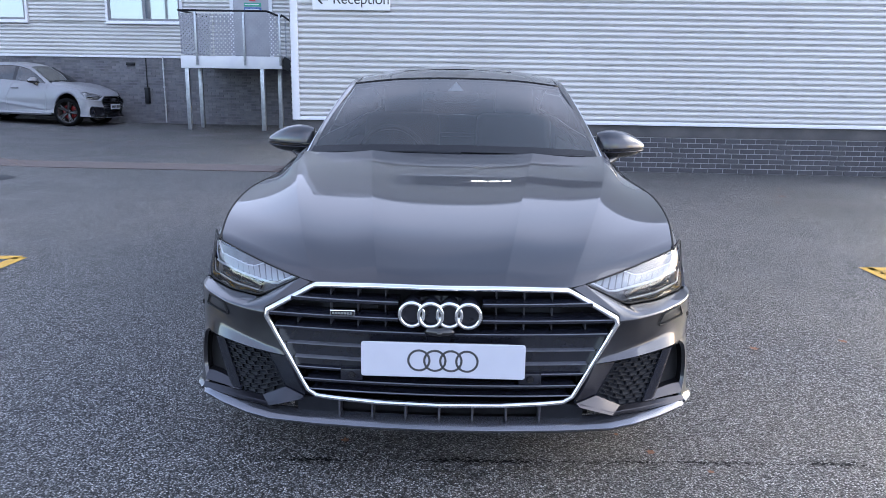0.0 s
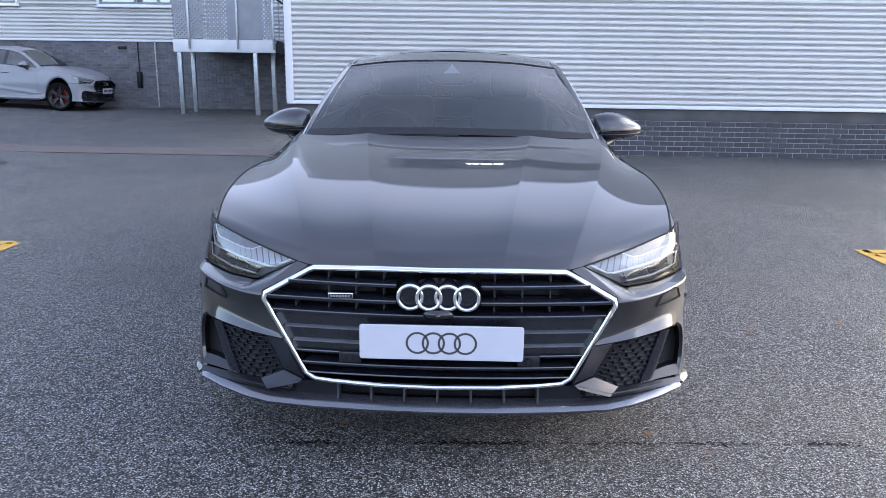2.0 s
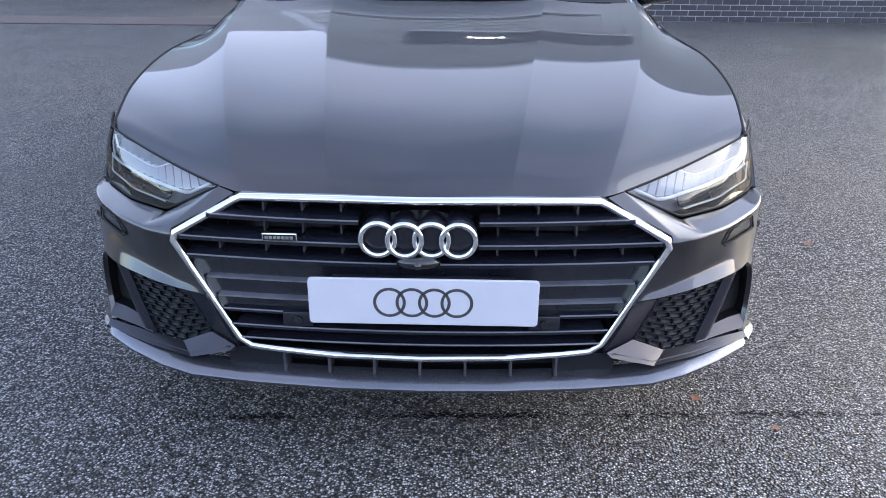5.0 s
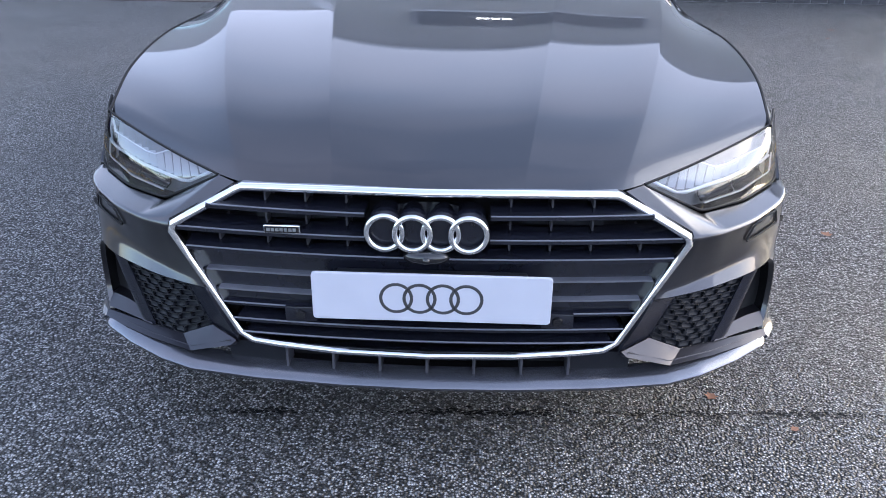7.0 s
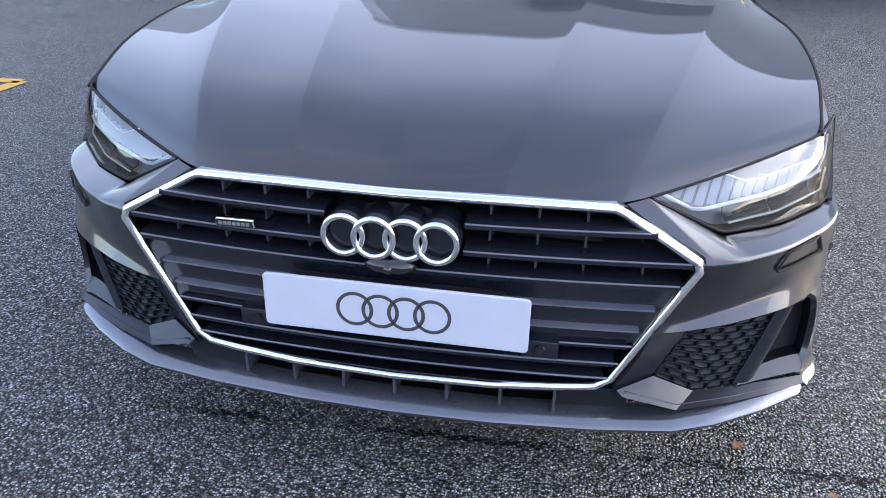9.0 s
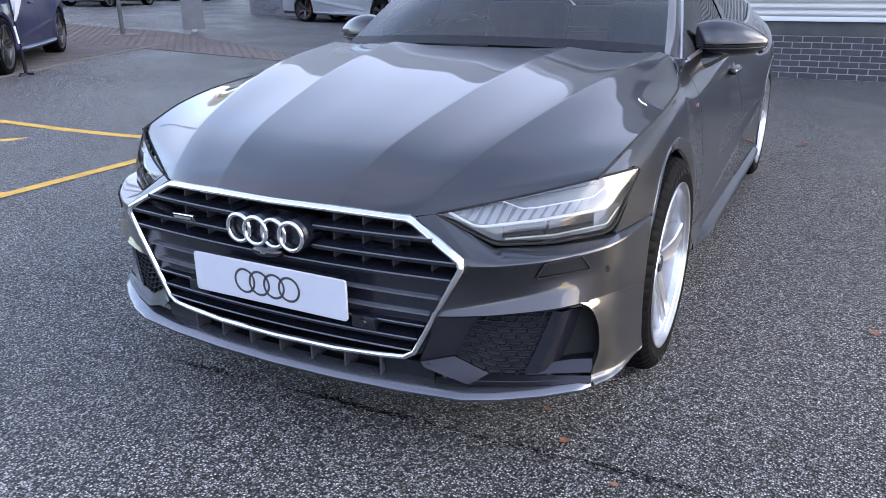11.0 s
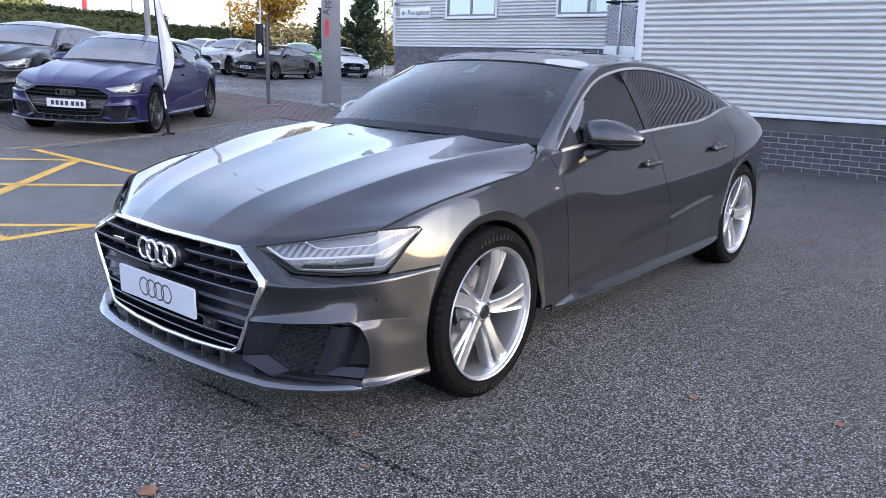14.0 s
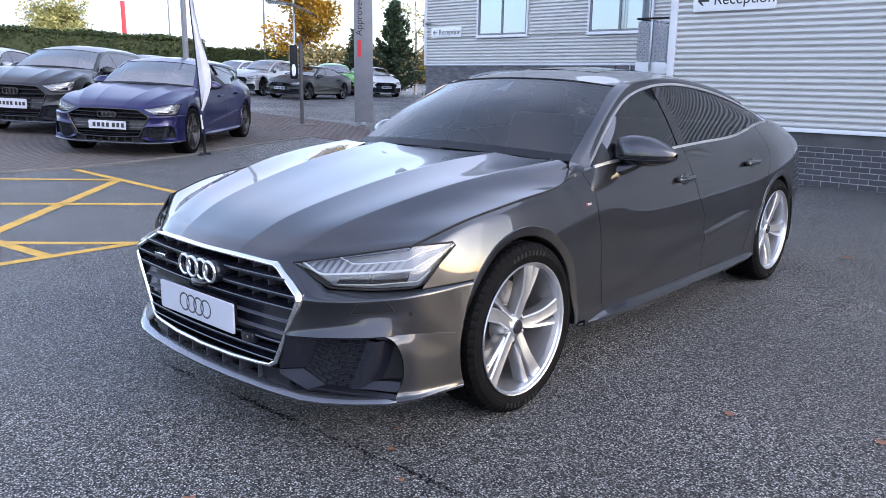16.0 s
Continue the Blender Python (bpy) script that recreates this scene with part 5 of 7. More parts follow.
RB = [[(-0.64, 4.93, 0.86), (0, 5.0, 0.85), (0.64, 4.93, 0.86)], [(-0.67, 4.94, 0.60), (0, 5.03, 0.60), (0.67, 4.94, 0.60)], [(-0.655, 4.92, 0.30), (0, 5.0, 0.28), (0.655, 4.92, 0.30)]]
part("rear_bumper", outward(grid_mesh(patch(RB, 20, 14)), CORE), M_PAINT, car, "grey rear bumper", solid=0.012)
part("rear_lamp", outward(grid_mesh([[p + np.array((0, 0.006, 0)) for p in r] for r in patch([[(-0.64, 4.93, 0.86), (0, 5.0, 0.85), (0.64, 4.93, 0.86)], [(-0.645, 4.935, 0.79), (0, 5.008, 0.79), (0.645, 4.935, 0.79)]], 20, 3)]), CORE), M_RED, car, "full-width red tail lamp")

# underbody
part("underbody", joined(box(-0.70, 0.70, 0.30, 4.85, 0.19, 0.235), box(-0.60, 0.60, 0.55, 4.6, 0.22, 0.50)), M_VOID, car, "black underbody", smooth=False)
part("bulkhead", box(-0.70, 0.70, 0.60, 1.40, 0.40, 0.72), M_VOID, car, smooth=False)

# cabin
part("dashboard", outward(grid_mesh(patch([[(-0.70, 1.56, 0.93), (0, 1.44, 0.955), (0.70, 1.56, 0.93)], [(-0.70, 1.80, 0.955), (0, 1.78, 0.962), (0.70, 1.80, 0.955)], [(-0.70, 1.98, 0.90), (0, 1.98, 0.90), (0.70, 1.98, 0.90)], [(-0.70, 1.95, 0.6), (0, 1.95, 0.6), (0.70, 1.95, 0.6)]], 16, 12)), (0, 1.5, 0.3)), M_SEAT, car, "black dashboard", solid=0.02)
part("steering_wheel", joined(tube([(-0.36 + 0.18 * math.cos(a), 2.08 - 0.07 * math.sin(a), 0.90 + 0.165 * math.sin(a)) for a in np.linspace(0, 2 * math.pi, 36, endpoint=False)], 0.016, 8, True, up=(0, 1, 0)), blob(-0.36, 2.07, 0.90, 0.09, 0.03, 0.05, 16, 8), tube([(-0.53, 2.08, 0.90), (-0.19, 2.08, 0.90)], 0.014, 6)), M_SEAT, car, "black steering wheel")
for x in (-0.37, 0.37):
    seat = part("front_seat", joined(soft_box(x - 0.25, x + 0.25, 2.15, 2.70, 0.42, 0.58, 0.05, 3), moved(soft_box(-0.25, 0.25, -0.07, 0.07, 0, 0.62, 0.06, 3), Matrix.Translation((x, 2.70, 0.52)) @ pose(0, 0, 0, -18, 0, 0))), M_SEAT, car, "black leather front seat")
    part("headrest", moved(soft_box(-0.13, 0.13, -0.05, 0.05, 0, 0.20, 0.04, 3), Matrix.Translation((x, 2.89, 1.10)) @ pose(0, 0, 0, -14, 0, 0)), M_SEAT, seat)
part("rear_seat", joined(soft_box(-0.62, 0.62, 3.05, 3.50, 0.42, 0.58, 0.05, 3), moved(soft_box(-0.62, 0.62, -0.07, 0.07, 0, 0.58, 0.06, 3), Matrix.Translation((0, 3.55, 0.52)) @ pose(0, 0, 0, -22, 0, 0))), M_SEAT, car, "black rear bench")
part("cabin_floor", box(-0.74, 0.74, 1.5, 3.7, 0.30, 0.42), M_VOID, car, smooth=False)
for s in (-1, 1):
    part("door_lining", box(s * 0.75 - 0.01, s * 0.75 + 0.01, 1.6, 3.6, 0.4, 0.92), M_SEAT, car, smooth=False)

# door mirrors
def mirror_shell(v0, v1, lo, hi):
    """The housing between two heights of its section: lo, hi in turns from the outer seam."""
    net = []
    for j in range(21):
        v = v0 + (v1 - v0) * j / 20
        grow = max(0.0, math.sin(math.pi * (0.06 + 0.90 * v))) ** 0.5
        up = 0.094 * math.sin(math.pi * (0.30 + 0.655 * v)) ** 0.8
        down = 0.054 * grow
        front = 0.100 * grow * (1 - 0.22 * v)
        row = []
        for i in range(25):
            a = radians(lo + (hi - lo) * i / 24)
            c, q = math.cos(a), math.sin(a)
            y = 1.868 + 0.070 * v + front * math.copysign(abs(c) ** 0.75, c) * (-1.0 if c > 0 else -0.45)
            z = 0.980 + 0.004 * v + (up if q > 0 else down) * math.copysign(abs(q) ** 0.85, q)
            row.append((0.762 + 0.266 * v, y, z))
        net.append(row)
    tip = np.mean(np.array(net[-1]), axis=0)
    root = np.mean(np.array(net[0]), axis=0)
    return [[tuple(root)] * 25] + net + [[tuple(tip + np.array((0.003, 0, 0)))] * 25]


for s in (1, -1):
    def put(vf, c=(0.92, 1.89, 0.985)):
        vf = outward(vf, c)
        return vf if s == 1 else mirrored(vf)
    cap = part("door_mirror", put(grid_mesh(mirror_shell(0.0, 1.0, 0, 180))), M_PAINT, car, "grey door mirror with black lower half", angle=60)
    part("mirror_base", put(grid_mesh(mirror_shell(0.0, 0.995, -180, -2))), M_BLACK, cap, "gloss black lower shell", angle=60)
    part("mirror_arm", tube([(s * 0.760, 1.80, 0.895), (s * 0.815, 1.84, 0.915), (s * 0.88, 1.88, 0.948)], [0.055, 0.048, 0.036], 12, flat=0.6), M_BLACK, cap, "gloss black mirror foot")
    strip = [tuple(np.array(r[2]) + np.array((0, -0.002, -0.012))) for r in mirror_shell(0.06, 0.97, -20, 160)[1:-1]]
    part("indicator_strip", tube([(s * x, y, z) for x, y, z in strip], 0.0028, 6), M_BLADE, cap, "thin indicator strip")
    part("mirror_glass", box(s * 0.895 - 0.08, s * 0.895 + 0.08, 1.930, 1.936, 0.96, 1.03), M_CHROME, cap, smooth=False)

# handles, badge, lower door crease strip
for y, z in ((2.45, 0.815), (3.37, 0.841)):
    for s in (1, -1):
        c = side_xz(y, z)
        vf = joined(soft_box(c[0] - 0.002, c[0] + 0.032, y - 0.10, y + 0.10, z - 0.015, z + 0.017, 0.012, 3))
        vf = vf if s == 1 else mirrored(vf)
        h = part("door_handle", vf, M_PAINT, car, "grey pull handle")
        # bulging black lump in place of the shaded cup behind the handle
        cup = blob(c[0] - 0.002, y + 0.015, z - 0.004, 0.012, 0.065, 0.036, 18, 10)
        part("handle_recess", cup if s == 1 else mirrored(cup), M_BLACK, h)
        strip = soft_box(c[0] + 0.030, c[0] + 0.034, y - 0.085, y + 0.085, z + 0.0, z + 0.006, 0.0015, 1)
        part("handle_strip", strip if s == 1 else mirrored(strip), M_CHROME, h)
def badge_net(y0, y1, z0, z1, lift):
    return grid_mesh([[side_xz(y, z) + np.array((lift, 0, 0)) for y in np.linspace(y0, y1, 5)] for z in (z0, z1)])


both("wing_badge", badge_net(1.432, 1.470, 0.785, 0.795, 0.0035), M_SATIN, "small silver and red wing badge", solid=0.003)
both("wing_badge_mark", badge_net(1.432, 1.440, 0.785, 0.795, 0.0042), M_RED, "red badge block", solid=0.003)


# ---- wheels ----
M_MARK = material("raised_rubber", (0.009, 0.009, 0.010), 0.5, spec=0.2)

def tyre_mesh(r=0.352, width=0.252, rim=0.268, seg=240):
    h = width / 2
    prof = [(h * 0.86, rim - 0.006), (h * 0.95, rim + 0.004), (h * 0.99, rim + 0.020), (h * 1.03, rim + 0.036), (h * 1.0, rim + 0.056), (h * 0.93, r - 0.014), (h * 0.86, r - 0.006), (h * 0.74, r - 0.001),
            (h * 0.56, r), (h * 0.54, r - 0.008), (h * 0.47, r - 0.008), (h * 0.45, r), (h * 0.17, r + 0.001), (h * 0.15, r - 0.008), (h * 0.08, r - 0.008), (h * 0.06, r + 0.001)]
    prof = prof + [(-a, b) for a, b in reversed(prof)]
    verts, faces = [], []
    m = len(prof)
    for i in range(seg):
        for q, (a, b) in enumerate(prof):
            # blocks between leaning cross grooves; finer cuts on the shoulder
            ph = (i + int(round(abs(a) * 24))) % 4
            cut = 0.006 if ph == 0 and b > r - 0.018 and abs(a) > h * 0.44 else 0.0025 if ph == 2 and b > r - 0.003 else 0.0
            w = 2 * math.pi * i / seg
            verts.append((a, (b - cut) * math.cos(w), (b - cut) * math.sin(w)))
    for i in range(seg):
        j = (i + 1) % seg
        for q in range(m - 1):
            faces.append((i * m + q, i * m + q + 1, j * m + q + 1, j * m + q))
    return verts, faces


# section of a blade: offset in half widths, step back
ARM = ((-1.0, 0.018), (-0.94, 0.005), (-0.78, 0.0), (0.0, 0.0035), (0.78, 0.0), (0.94, 0.005), (1.0, 0.018))


def blade_arm(a0, r0, shifts, widths, sunk):
    """One blade of an arm, from radius r0 to the rim; sideways shift and width at root, middle and rim."""
    n = 15
    net_f, net_b = [], []
    for k in range(n):
        f = k / (n - 1)
        r = r0 + (0.263 - r0) * f
        g = max(0.0, r - 0.044) / 0.219
        shift = np.interp(f, (0, 0.5, 1), shifts) - 0.010 * math.sin(math.pi * g)
        w = np.interp(f, (0, 0.5, 1), widths)
        x = 0.082 + 0.026 * g ** 1.4 + 0.008 * math.sin(math.pi * g) - sunk * (1 - 0.5 * f)
        u = np.array((math.cos(a0), math.sin(a0)))
        t = np.array((-u[1], u[0]))
        row = []
        for o, dx in ARM:
            q = u * r + t * (shift + w * 0.5 * o)
            row.append((x - dx, q[0], q[1]))
        net_f.append(row)
        net_b.append([(x - 0.052, p[1], p[2]) for p in row])
    f, b = grid_mesh(net_f), grid_mesh(net_b)
    w, k = len(ARM), len(f[0])
    walls = []
    for j in range(n - 1):
        walls.append((j * w, (j + 1) * w, k + (j + 1) * w, k + j * w))
        walls.append((j * w + w - 1, k + j * w + w - 1, k + (j + 1) * w + w - 1, (j + 1) * w + w - 1))
    return f[0] + b[0], f[1] + [tuple(i + k for i in reversed(q)) for q in b[1]] + walls


def spoke(a0):
    """One arm: a broad proud blade and a slimmer one split off it, with a slot between."""
    inside = (0.04, math.cos(a0) * 0.16, math.sin(a0) * 0.16)
    return joined(outward(blade_arm(a0, 0.040, (0.004, 0.017, 0.030), (0.052, 0.054, 0.066), 0.0), inside),
                  outward(blade_arm(a0, 0.070, (-0.014, -0.026, -0.044), (0.026, 0.025, 0.036), 0.014), inside))


def make_wheel(at, s, turn, parent):
    """A wheel as a part of the car: tyre, rim with five split arms, hub, nuts, brake."""
    m = Matrix.Translation(at) @ (pose(0, 0, 0) if s == 1 else pose(0, 0, 0, 0, 0, 180)) @ pose(0, 0, 0, turn, 0, 0)
    wheel = part("wheel", moved(tyre_mesh(), m), M_TYRE, parent, "low-profile tyre on a silver five-arm alloy rim", angle=18)
    barrel = lathe([(0.118, 0.270), (0.124, 0.274), (0.128, 0.272), (0.126, 0.266), (0.116, 0.263), (0.112, 0.258), (0.09, 0.253)], 96)
    part("rim", moved(barrel, m), M_RIM, wheel, "bright silver rim edge", angle=30)
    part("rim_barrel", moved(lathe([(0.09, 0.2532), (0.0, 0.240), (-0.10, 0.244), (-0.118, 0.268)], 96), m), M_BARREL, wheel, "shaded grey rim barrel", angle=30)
    for k in range(5):
        a = radians(90 + 72 * k)
        part("spoke", moved(spoke(a), m), M_RIM, wheel, "silver twin-blade arm", angle=32)
        b = radians(90 + 72 * k - 36)
        part("wheel_bolt", moved(lathe([(0.078, 0.0), (0.078, 0.006), (0.074, 0.009), (0.05, 0.010)], 12), m @ Matrix.Translation((0, 0.056 * math.cos(b), 0.056 * math.sin(b)))), M_SATIN, wheel)
    marks = []
    for centre in (90, 268):
        for k in range(9):
            if k == 4 and centre == 268:
                continue
            w = radians(centre + (k - 4) * 4.6)
            marks.append(moved(box(0.1275, 0.1305, -0.007, 0.007, 0.302, 0.322), pose(0, 0, 0, math.degrees(w) - 90, 0, 0)))
    part("sidewall_mark", moved(joined(*marks), m @ pose(0, 0, 0, -turn, 0, 0)), M_MARK, wheel, "raised grey bars on the sidewall", smooth=False)["kind"] = "stuff"
    part("hub", moved(lathe([(0.086, 0.0), (0.086, 0.033), (0.078, 0.040), (0.070, 0.060), (0.050, 0.074), (0.0, 0.080)], 40), m), M_RIM, wheel, angle=30)
    part("hub_cap", moved(lathe([(0.091, 0.0), (0.091, 0.026), (0.085, 0.031)], 32), m), M_BLACK, wheel, "black centre cap")
    part("brake_disc", moved(lathe([(-0.02, 0.06), (-0.015, 0.07), (-0.015, 0.178), (-0.045, 0.178), (-0.045, 0.06)], 60), m), M_DISC, wheel, "grey steel brake disc")
    part("brake_caliper", joined(moved(soft_box(-0.06, 0.02, -0.10, 0.10, 0.125, 0.195, 0.015, 2), Matrix.Translation(at) @ (pose(0, 0, 0) if s == 1 else pose(0, 0, 0, 0, 0, 180)) @ pose(0, 0, 0, 62 if s == 1 else -62, 0, 0))), M_DISC, wheel, "grey brake caliper")
    return wheel


for s in (1, -1):
    make_wheel((s * 0.788, AXLE_F, 0.346), s, -14, car)
    make_wheel((s * 0.768, AXLE_R, 0.348), s, -24, car)

# ---- paving and markings ----
slab([stripe((-7.5, 2.68), (-3.2, 3.04)), stripe((-3.15, -1.6), (-3.2, 3.04)), stripe((-7.3, 1.42), (-6.42, 2.74)), stripe((-6.3, 0.02), (-4.62, 2.55)),
      stripe((-6.42, 2.74), (-3.2, -0.40), 0.11), stripe((-4.6, -0.2), (-3.17, 1.35), 0.09), stripe((-4.0, 0.55), (-3.18, 0.66), 0.10)], 0.005, M_YELLOW,
     "road_marking", "worn yellow painted hatching on the asphalt", "road marking")
slab([stripe((3.06, 3.30), (9.0, 3.50)), stripe((3.06, 3.34), (3.14, -3.0)), stripe((3.1, 3.2), (7.0, -0.6))], 0.005, M_YELLOW,
     "road_marking_east", "worn yellow painted hatching on the asphalt", "road marking")

PAVE_EDGE = [(-7.3, -12.0), (-7.63, 1.84), (-7.62, 2.83), (-8.16, 4.55), (-9.07, 6.51), (-10.28, 9.2)]


def pave_x(y):
    return float(np.interp(y, [p[1] for p in PAVE_EDGE], [p[0] for p in PAVE_EDGE]))


bed = [[(x0, y, rise(x0, y) + 0.008) for x0 in (pave_x(y) - 0.02, pave_x(y) - 4, pave_x(y) - 8, pave_x(y) - 14)] for y in np.arange(-12, 9.6, 0.5)]
pavement_bay = thing("pavement_bay", outward(grid_mesh(bed), (0, 0, -50)), M_SAND, "brown block-paved parking bay", "pavement", kind="structure", smooth=False)
def strip_far(x):
    return 9.30 + min(2.3, max(0, -x - 7) * 0.42)


strip_bed = [[(x, y, rise(x, y) + 0.006) for y in np.linspace(8.5, strip_far(x), 5)] for x in np.arange(-20, -2.55, 0.5)]
pavement_strip = thing("pavement_strip", outward(grid_mesh(strip_bed), (0, 0, -50)), M_SAND, "red-brown block-paved strip across the yard", "pavement", kind="structure", smooth=False)
kerb_line = [(pave_x(y), y, rise(pave_x(y), y) + 0.012) for y in np.arange(-4, 9.4, 0.4)]
thing("kerb", section_sweep(kerb_line, [(-0.04, -0.06), (-0.04, 0.008), (0.04, 0.008), (0.04, -0.06)], up=(0, 0, 1)), M_RUBBLE, "flush grey concrete edging", "kerb", kind="structure", angle=30)

# dark flecks along a seam in the asphalt before the car
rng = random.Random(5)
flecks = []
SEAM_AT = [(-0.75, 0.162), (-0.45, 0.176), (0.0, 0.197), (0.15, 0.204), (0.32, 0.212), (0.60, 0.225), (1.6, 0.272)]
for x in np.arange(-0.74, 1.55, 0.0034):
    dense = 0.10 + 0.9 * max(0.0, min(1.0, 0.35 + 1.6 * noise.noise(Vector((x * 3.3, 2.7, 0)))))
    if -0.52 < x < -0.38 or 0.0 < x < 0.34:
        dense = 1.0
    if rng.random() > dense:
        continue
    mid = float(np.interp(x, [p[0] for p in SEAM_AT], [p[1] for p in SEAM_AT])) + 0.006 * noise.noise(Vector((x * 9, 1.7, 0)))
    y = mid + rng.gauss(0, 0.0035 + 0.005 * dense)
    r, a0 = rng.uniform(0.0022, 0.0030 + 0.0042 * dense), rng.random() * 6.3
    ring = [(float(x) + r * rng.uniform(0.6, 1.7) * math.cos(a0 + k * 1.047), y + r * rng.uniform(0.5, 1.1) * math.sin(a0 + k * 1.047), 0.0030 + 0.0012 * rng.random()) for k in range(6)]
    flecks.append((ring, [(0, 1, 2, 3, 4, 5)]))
M_SEAM_FLECK = material("wet_asphalt", (0.004, 0.004, 0.005), 0.7, second=(0.007, 0.007, 0.008), scale=40, bump=0.5, bump_scale=150, spec=0.15)
thing("asphalt_seam", outward(joined(*flecks), (0, 0, -5)), M_SEAM_FLECK, "dark damp seam in the asphalt", "crack", kind="structure")
cover = moved(lathe([(0.0, 0.0), (0.004, 0.05), (0.004, 0.30), (0.0, 0.32)], 32, "z"), Matrix.Translation((-6.1, 7.2, rise(-6.1, 7.2) + 0.002)))
thing("drain_cover", cover, M_DARK, "round dark iron cover set in the asphalt", "drain cover")

# fallen leaves
M_LEAF = material("fallen_leaf", (0.26, 0.12, 0.07), 0.7, second=(0.17, 0.085, 0.05), scale=30, random_amount=0.15)


def leaf_mesh(size, curl):
    pts = [(0, -0.5), (0.18, -0.30), (0.42, -0.22), (0.26, -0.02), (0.46, 0.18), (0.20, 0.22), (0, 0.5), (-0.20, 0.22), (-0.46, 0.18), (-0.26, -0.02), (-0.42, -0.22), (-0.18, -0.30)]
    verts = [(0, 0, 0.004)] + [(x * size, y * size, 0.004 + curl * (x * x + 0.4 * y * y) * size) for x, y in pts]
    return verts, [(0, 1 + i, 1 + (i + 1) % 12) for i in range(12)]


leaf_a = mesh_of("fallen_leaf", leaf_mesh(0.055, 0.5), M_LEAF)
for x, y, s, a in ((1.56, 1.47, 1.0, 20), (1.12, 4.94, 2.0, 80), (2.08, 1.62, 1.0, 200), (0.67, 0.45, 0.45, 30), (0.77, 0.31, 0.7, 140), (0.56, -0.38, 1.4, 260), (1.35, 5.46, 1.0, 10),
                   (-0.36, 0.33, 0.7, 70), (0.95, 0.18, 0.5, 300), (4.13, 7.71, 1.1, 45), (3.89, 6.99, 1.8, 110), (3.63, 6.47, 1.1, 15), (3.04, 8.07, 0.9, 190), (4.23, 7.50, 0.9, 240), (-4.1, 12.2, 1.5, 75), (-5.0, 13.5, 1.6, 130), (-5.8, 14.2, 1.4, 20), (-3.9, 14.8, 1.6, 200), (-6.4, 12.6, 1.5, 260)):
    ob = tagged(new("fallen_leaf", leaf_a), "curled orange-brown leaf lying on the asphalt", "leaf", "fallen leaves")
    ob.matrix_world = Matrix.Translation((x, y, rise(x, y))) @ pose(0, 0, 0, 0, 0, a) @ Matrix.Scale(s, 4)

rng = random.Random(19)
for k in range(34):
    near_landing = k < 18
    x, y = (rng.uniform(-7.4, -4.4), rng.gauss(16.7, 0.25)) if near_landing else (rng.uniform(-7.5, -3.2), rng.uniform(10.5, 16.0))
    ob = tagged(new("fallen_leaf", leaf_a), "small brown leaf blown across the yard", "leaf", "fallen leaves")
    ob.matrix_world = Matrix.Translation((x, y, rise(x, y))) @ pose(0, 0, 0, 0, 0, rng.uniform(0, 360)) @ Matrix.Scale(rng.uniform(0.9, 1.7), 4)

# ---- signs ----
def wall_sign(x0, x1, y, z0, z1, words, size, arrow):
    ob = thing("wall_sign", soft_box(x0, x1, y - 0.05, y, z0, z1, 0.006), M_SIGN, "white wall sign with an arrow and black lettering", "sign", "reception signs")
    lettering("lettering", words, size, M_INK, Matrix.Translation((x0 + (x1 - x0) * 0.26, y - 0.053, z0 + (z1 - z0) * 0.30)) @ pose(0, 0, 0, 90, 0, 0), ob)
    cx, cz, a = x0 + (x1 - x0) * 0.13, (z0 + z1) / 2, arrow
    v = [(cx - a, y - 0.054, cz), (cx - a * 0.2, y - 0.054, cz - a * 0.75), (cx + a * 0.15, y - 0.054, cz - a * 0.75), (cx - a * 0.35, y - 0.054, cz - a * 0.16), (cx + a, y - 0.054, cz - a * 0.16),
         (cx + a, y - 0.054, cz + a * 0.16), (cx - a * 0.35, y - 0.054, cz + a * 0.16), (cx + a * 0.15, y - 0.054, cz + a * 0.75), (cx - a * 0.2, y - 0.054, cz + a * 0.75)]
    part("arrow", (v, [(0, 1, 2, 3), (3, 4, 5, 6), (0, 3, 6), (0, 6, 7, 8)]), M_INK, ob, smooth=False)
    return ob


wall_sign(-2.275, -1.13, WALL_Y + 0.01, 2.31, 2.60, "Reception", 0.205, 0.085)
wall_sign(-16.5, -15.12, WING_Y + 0.01, 2.77, 3.11, "Reception", 0.25, 0.10)
lampw = holder("wall_lamp", "small grey bulkhead lamp above the sign", "lamp", at=(-16.55, WING_Y - 0.02, 3.25))
part("lamp_arm", tube([(0, 0.03, 0), (0, -0.12, 0.02)], 0.02, 8), M_GREYPAINT, lampw)
part("lamp_head", blob(0, -0.17, 0.0, 0.09, 0.09, 0.06), M_GREYPAINT, lampw)

# ---- landing and stair at the wing door ----
landing = holder("stair_landing", "raised steel landing with perforated grey panels and white fascia", "landing")
LX0, LX1, LY0, LY1, LZ = -7.16, -4.62, 16.95, 19.24, 1.83
part("deck", box(LX0 + 0.02, LX1 - 0.02, LY0 + 0.02, LY1, LZ - 0.06, LZ), M_STEEL, landing, smooth=False)
part("fascia", soft_box(LX0, LX1, LY0 - 0.02, LY0 + 0.02, LZ - 0.30, LZ + 0.0, 0.006), M_WHITE, landing, "white steel fascia")
part("fascia", soft_box(LX0 - 0.02, LX0 + 0.02, LY0 + 0.02, LY1, LZ - 0.30, LZ, 0.006), M_WHITE, landing)
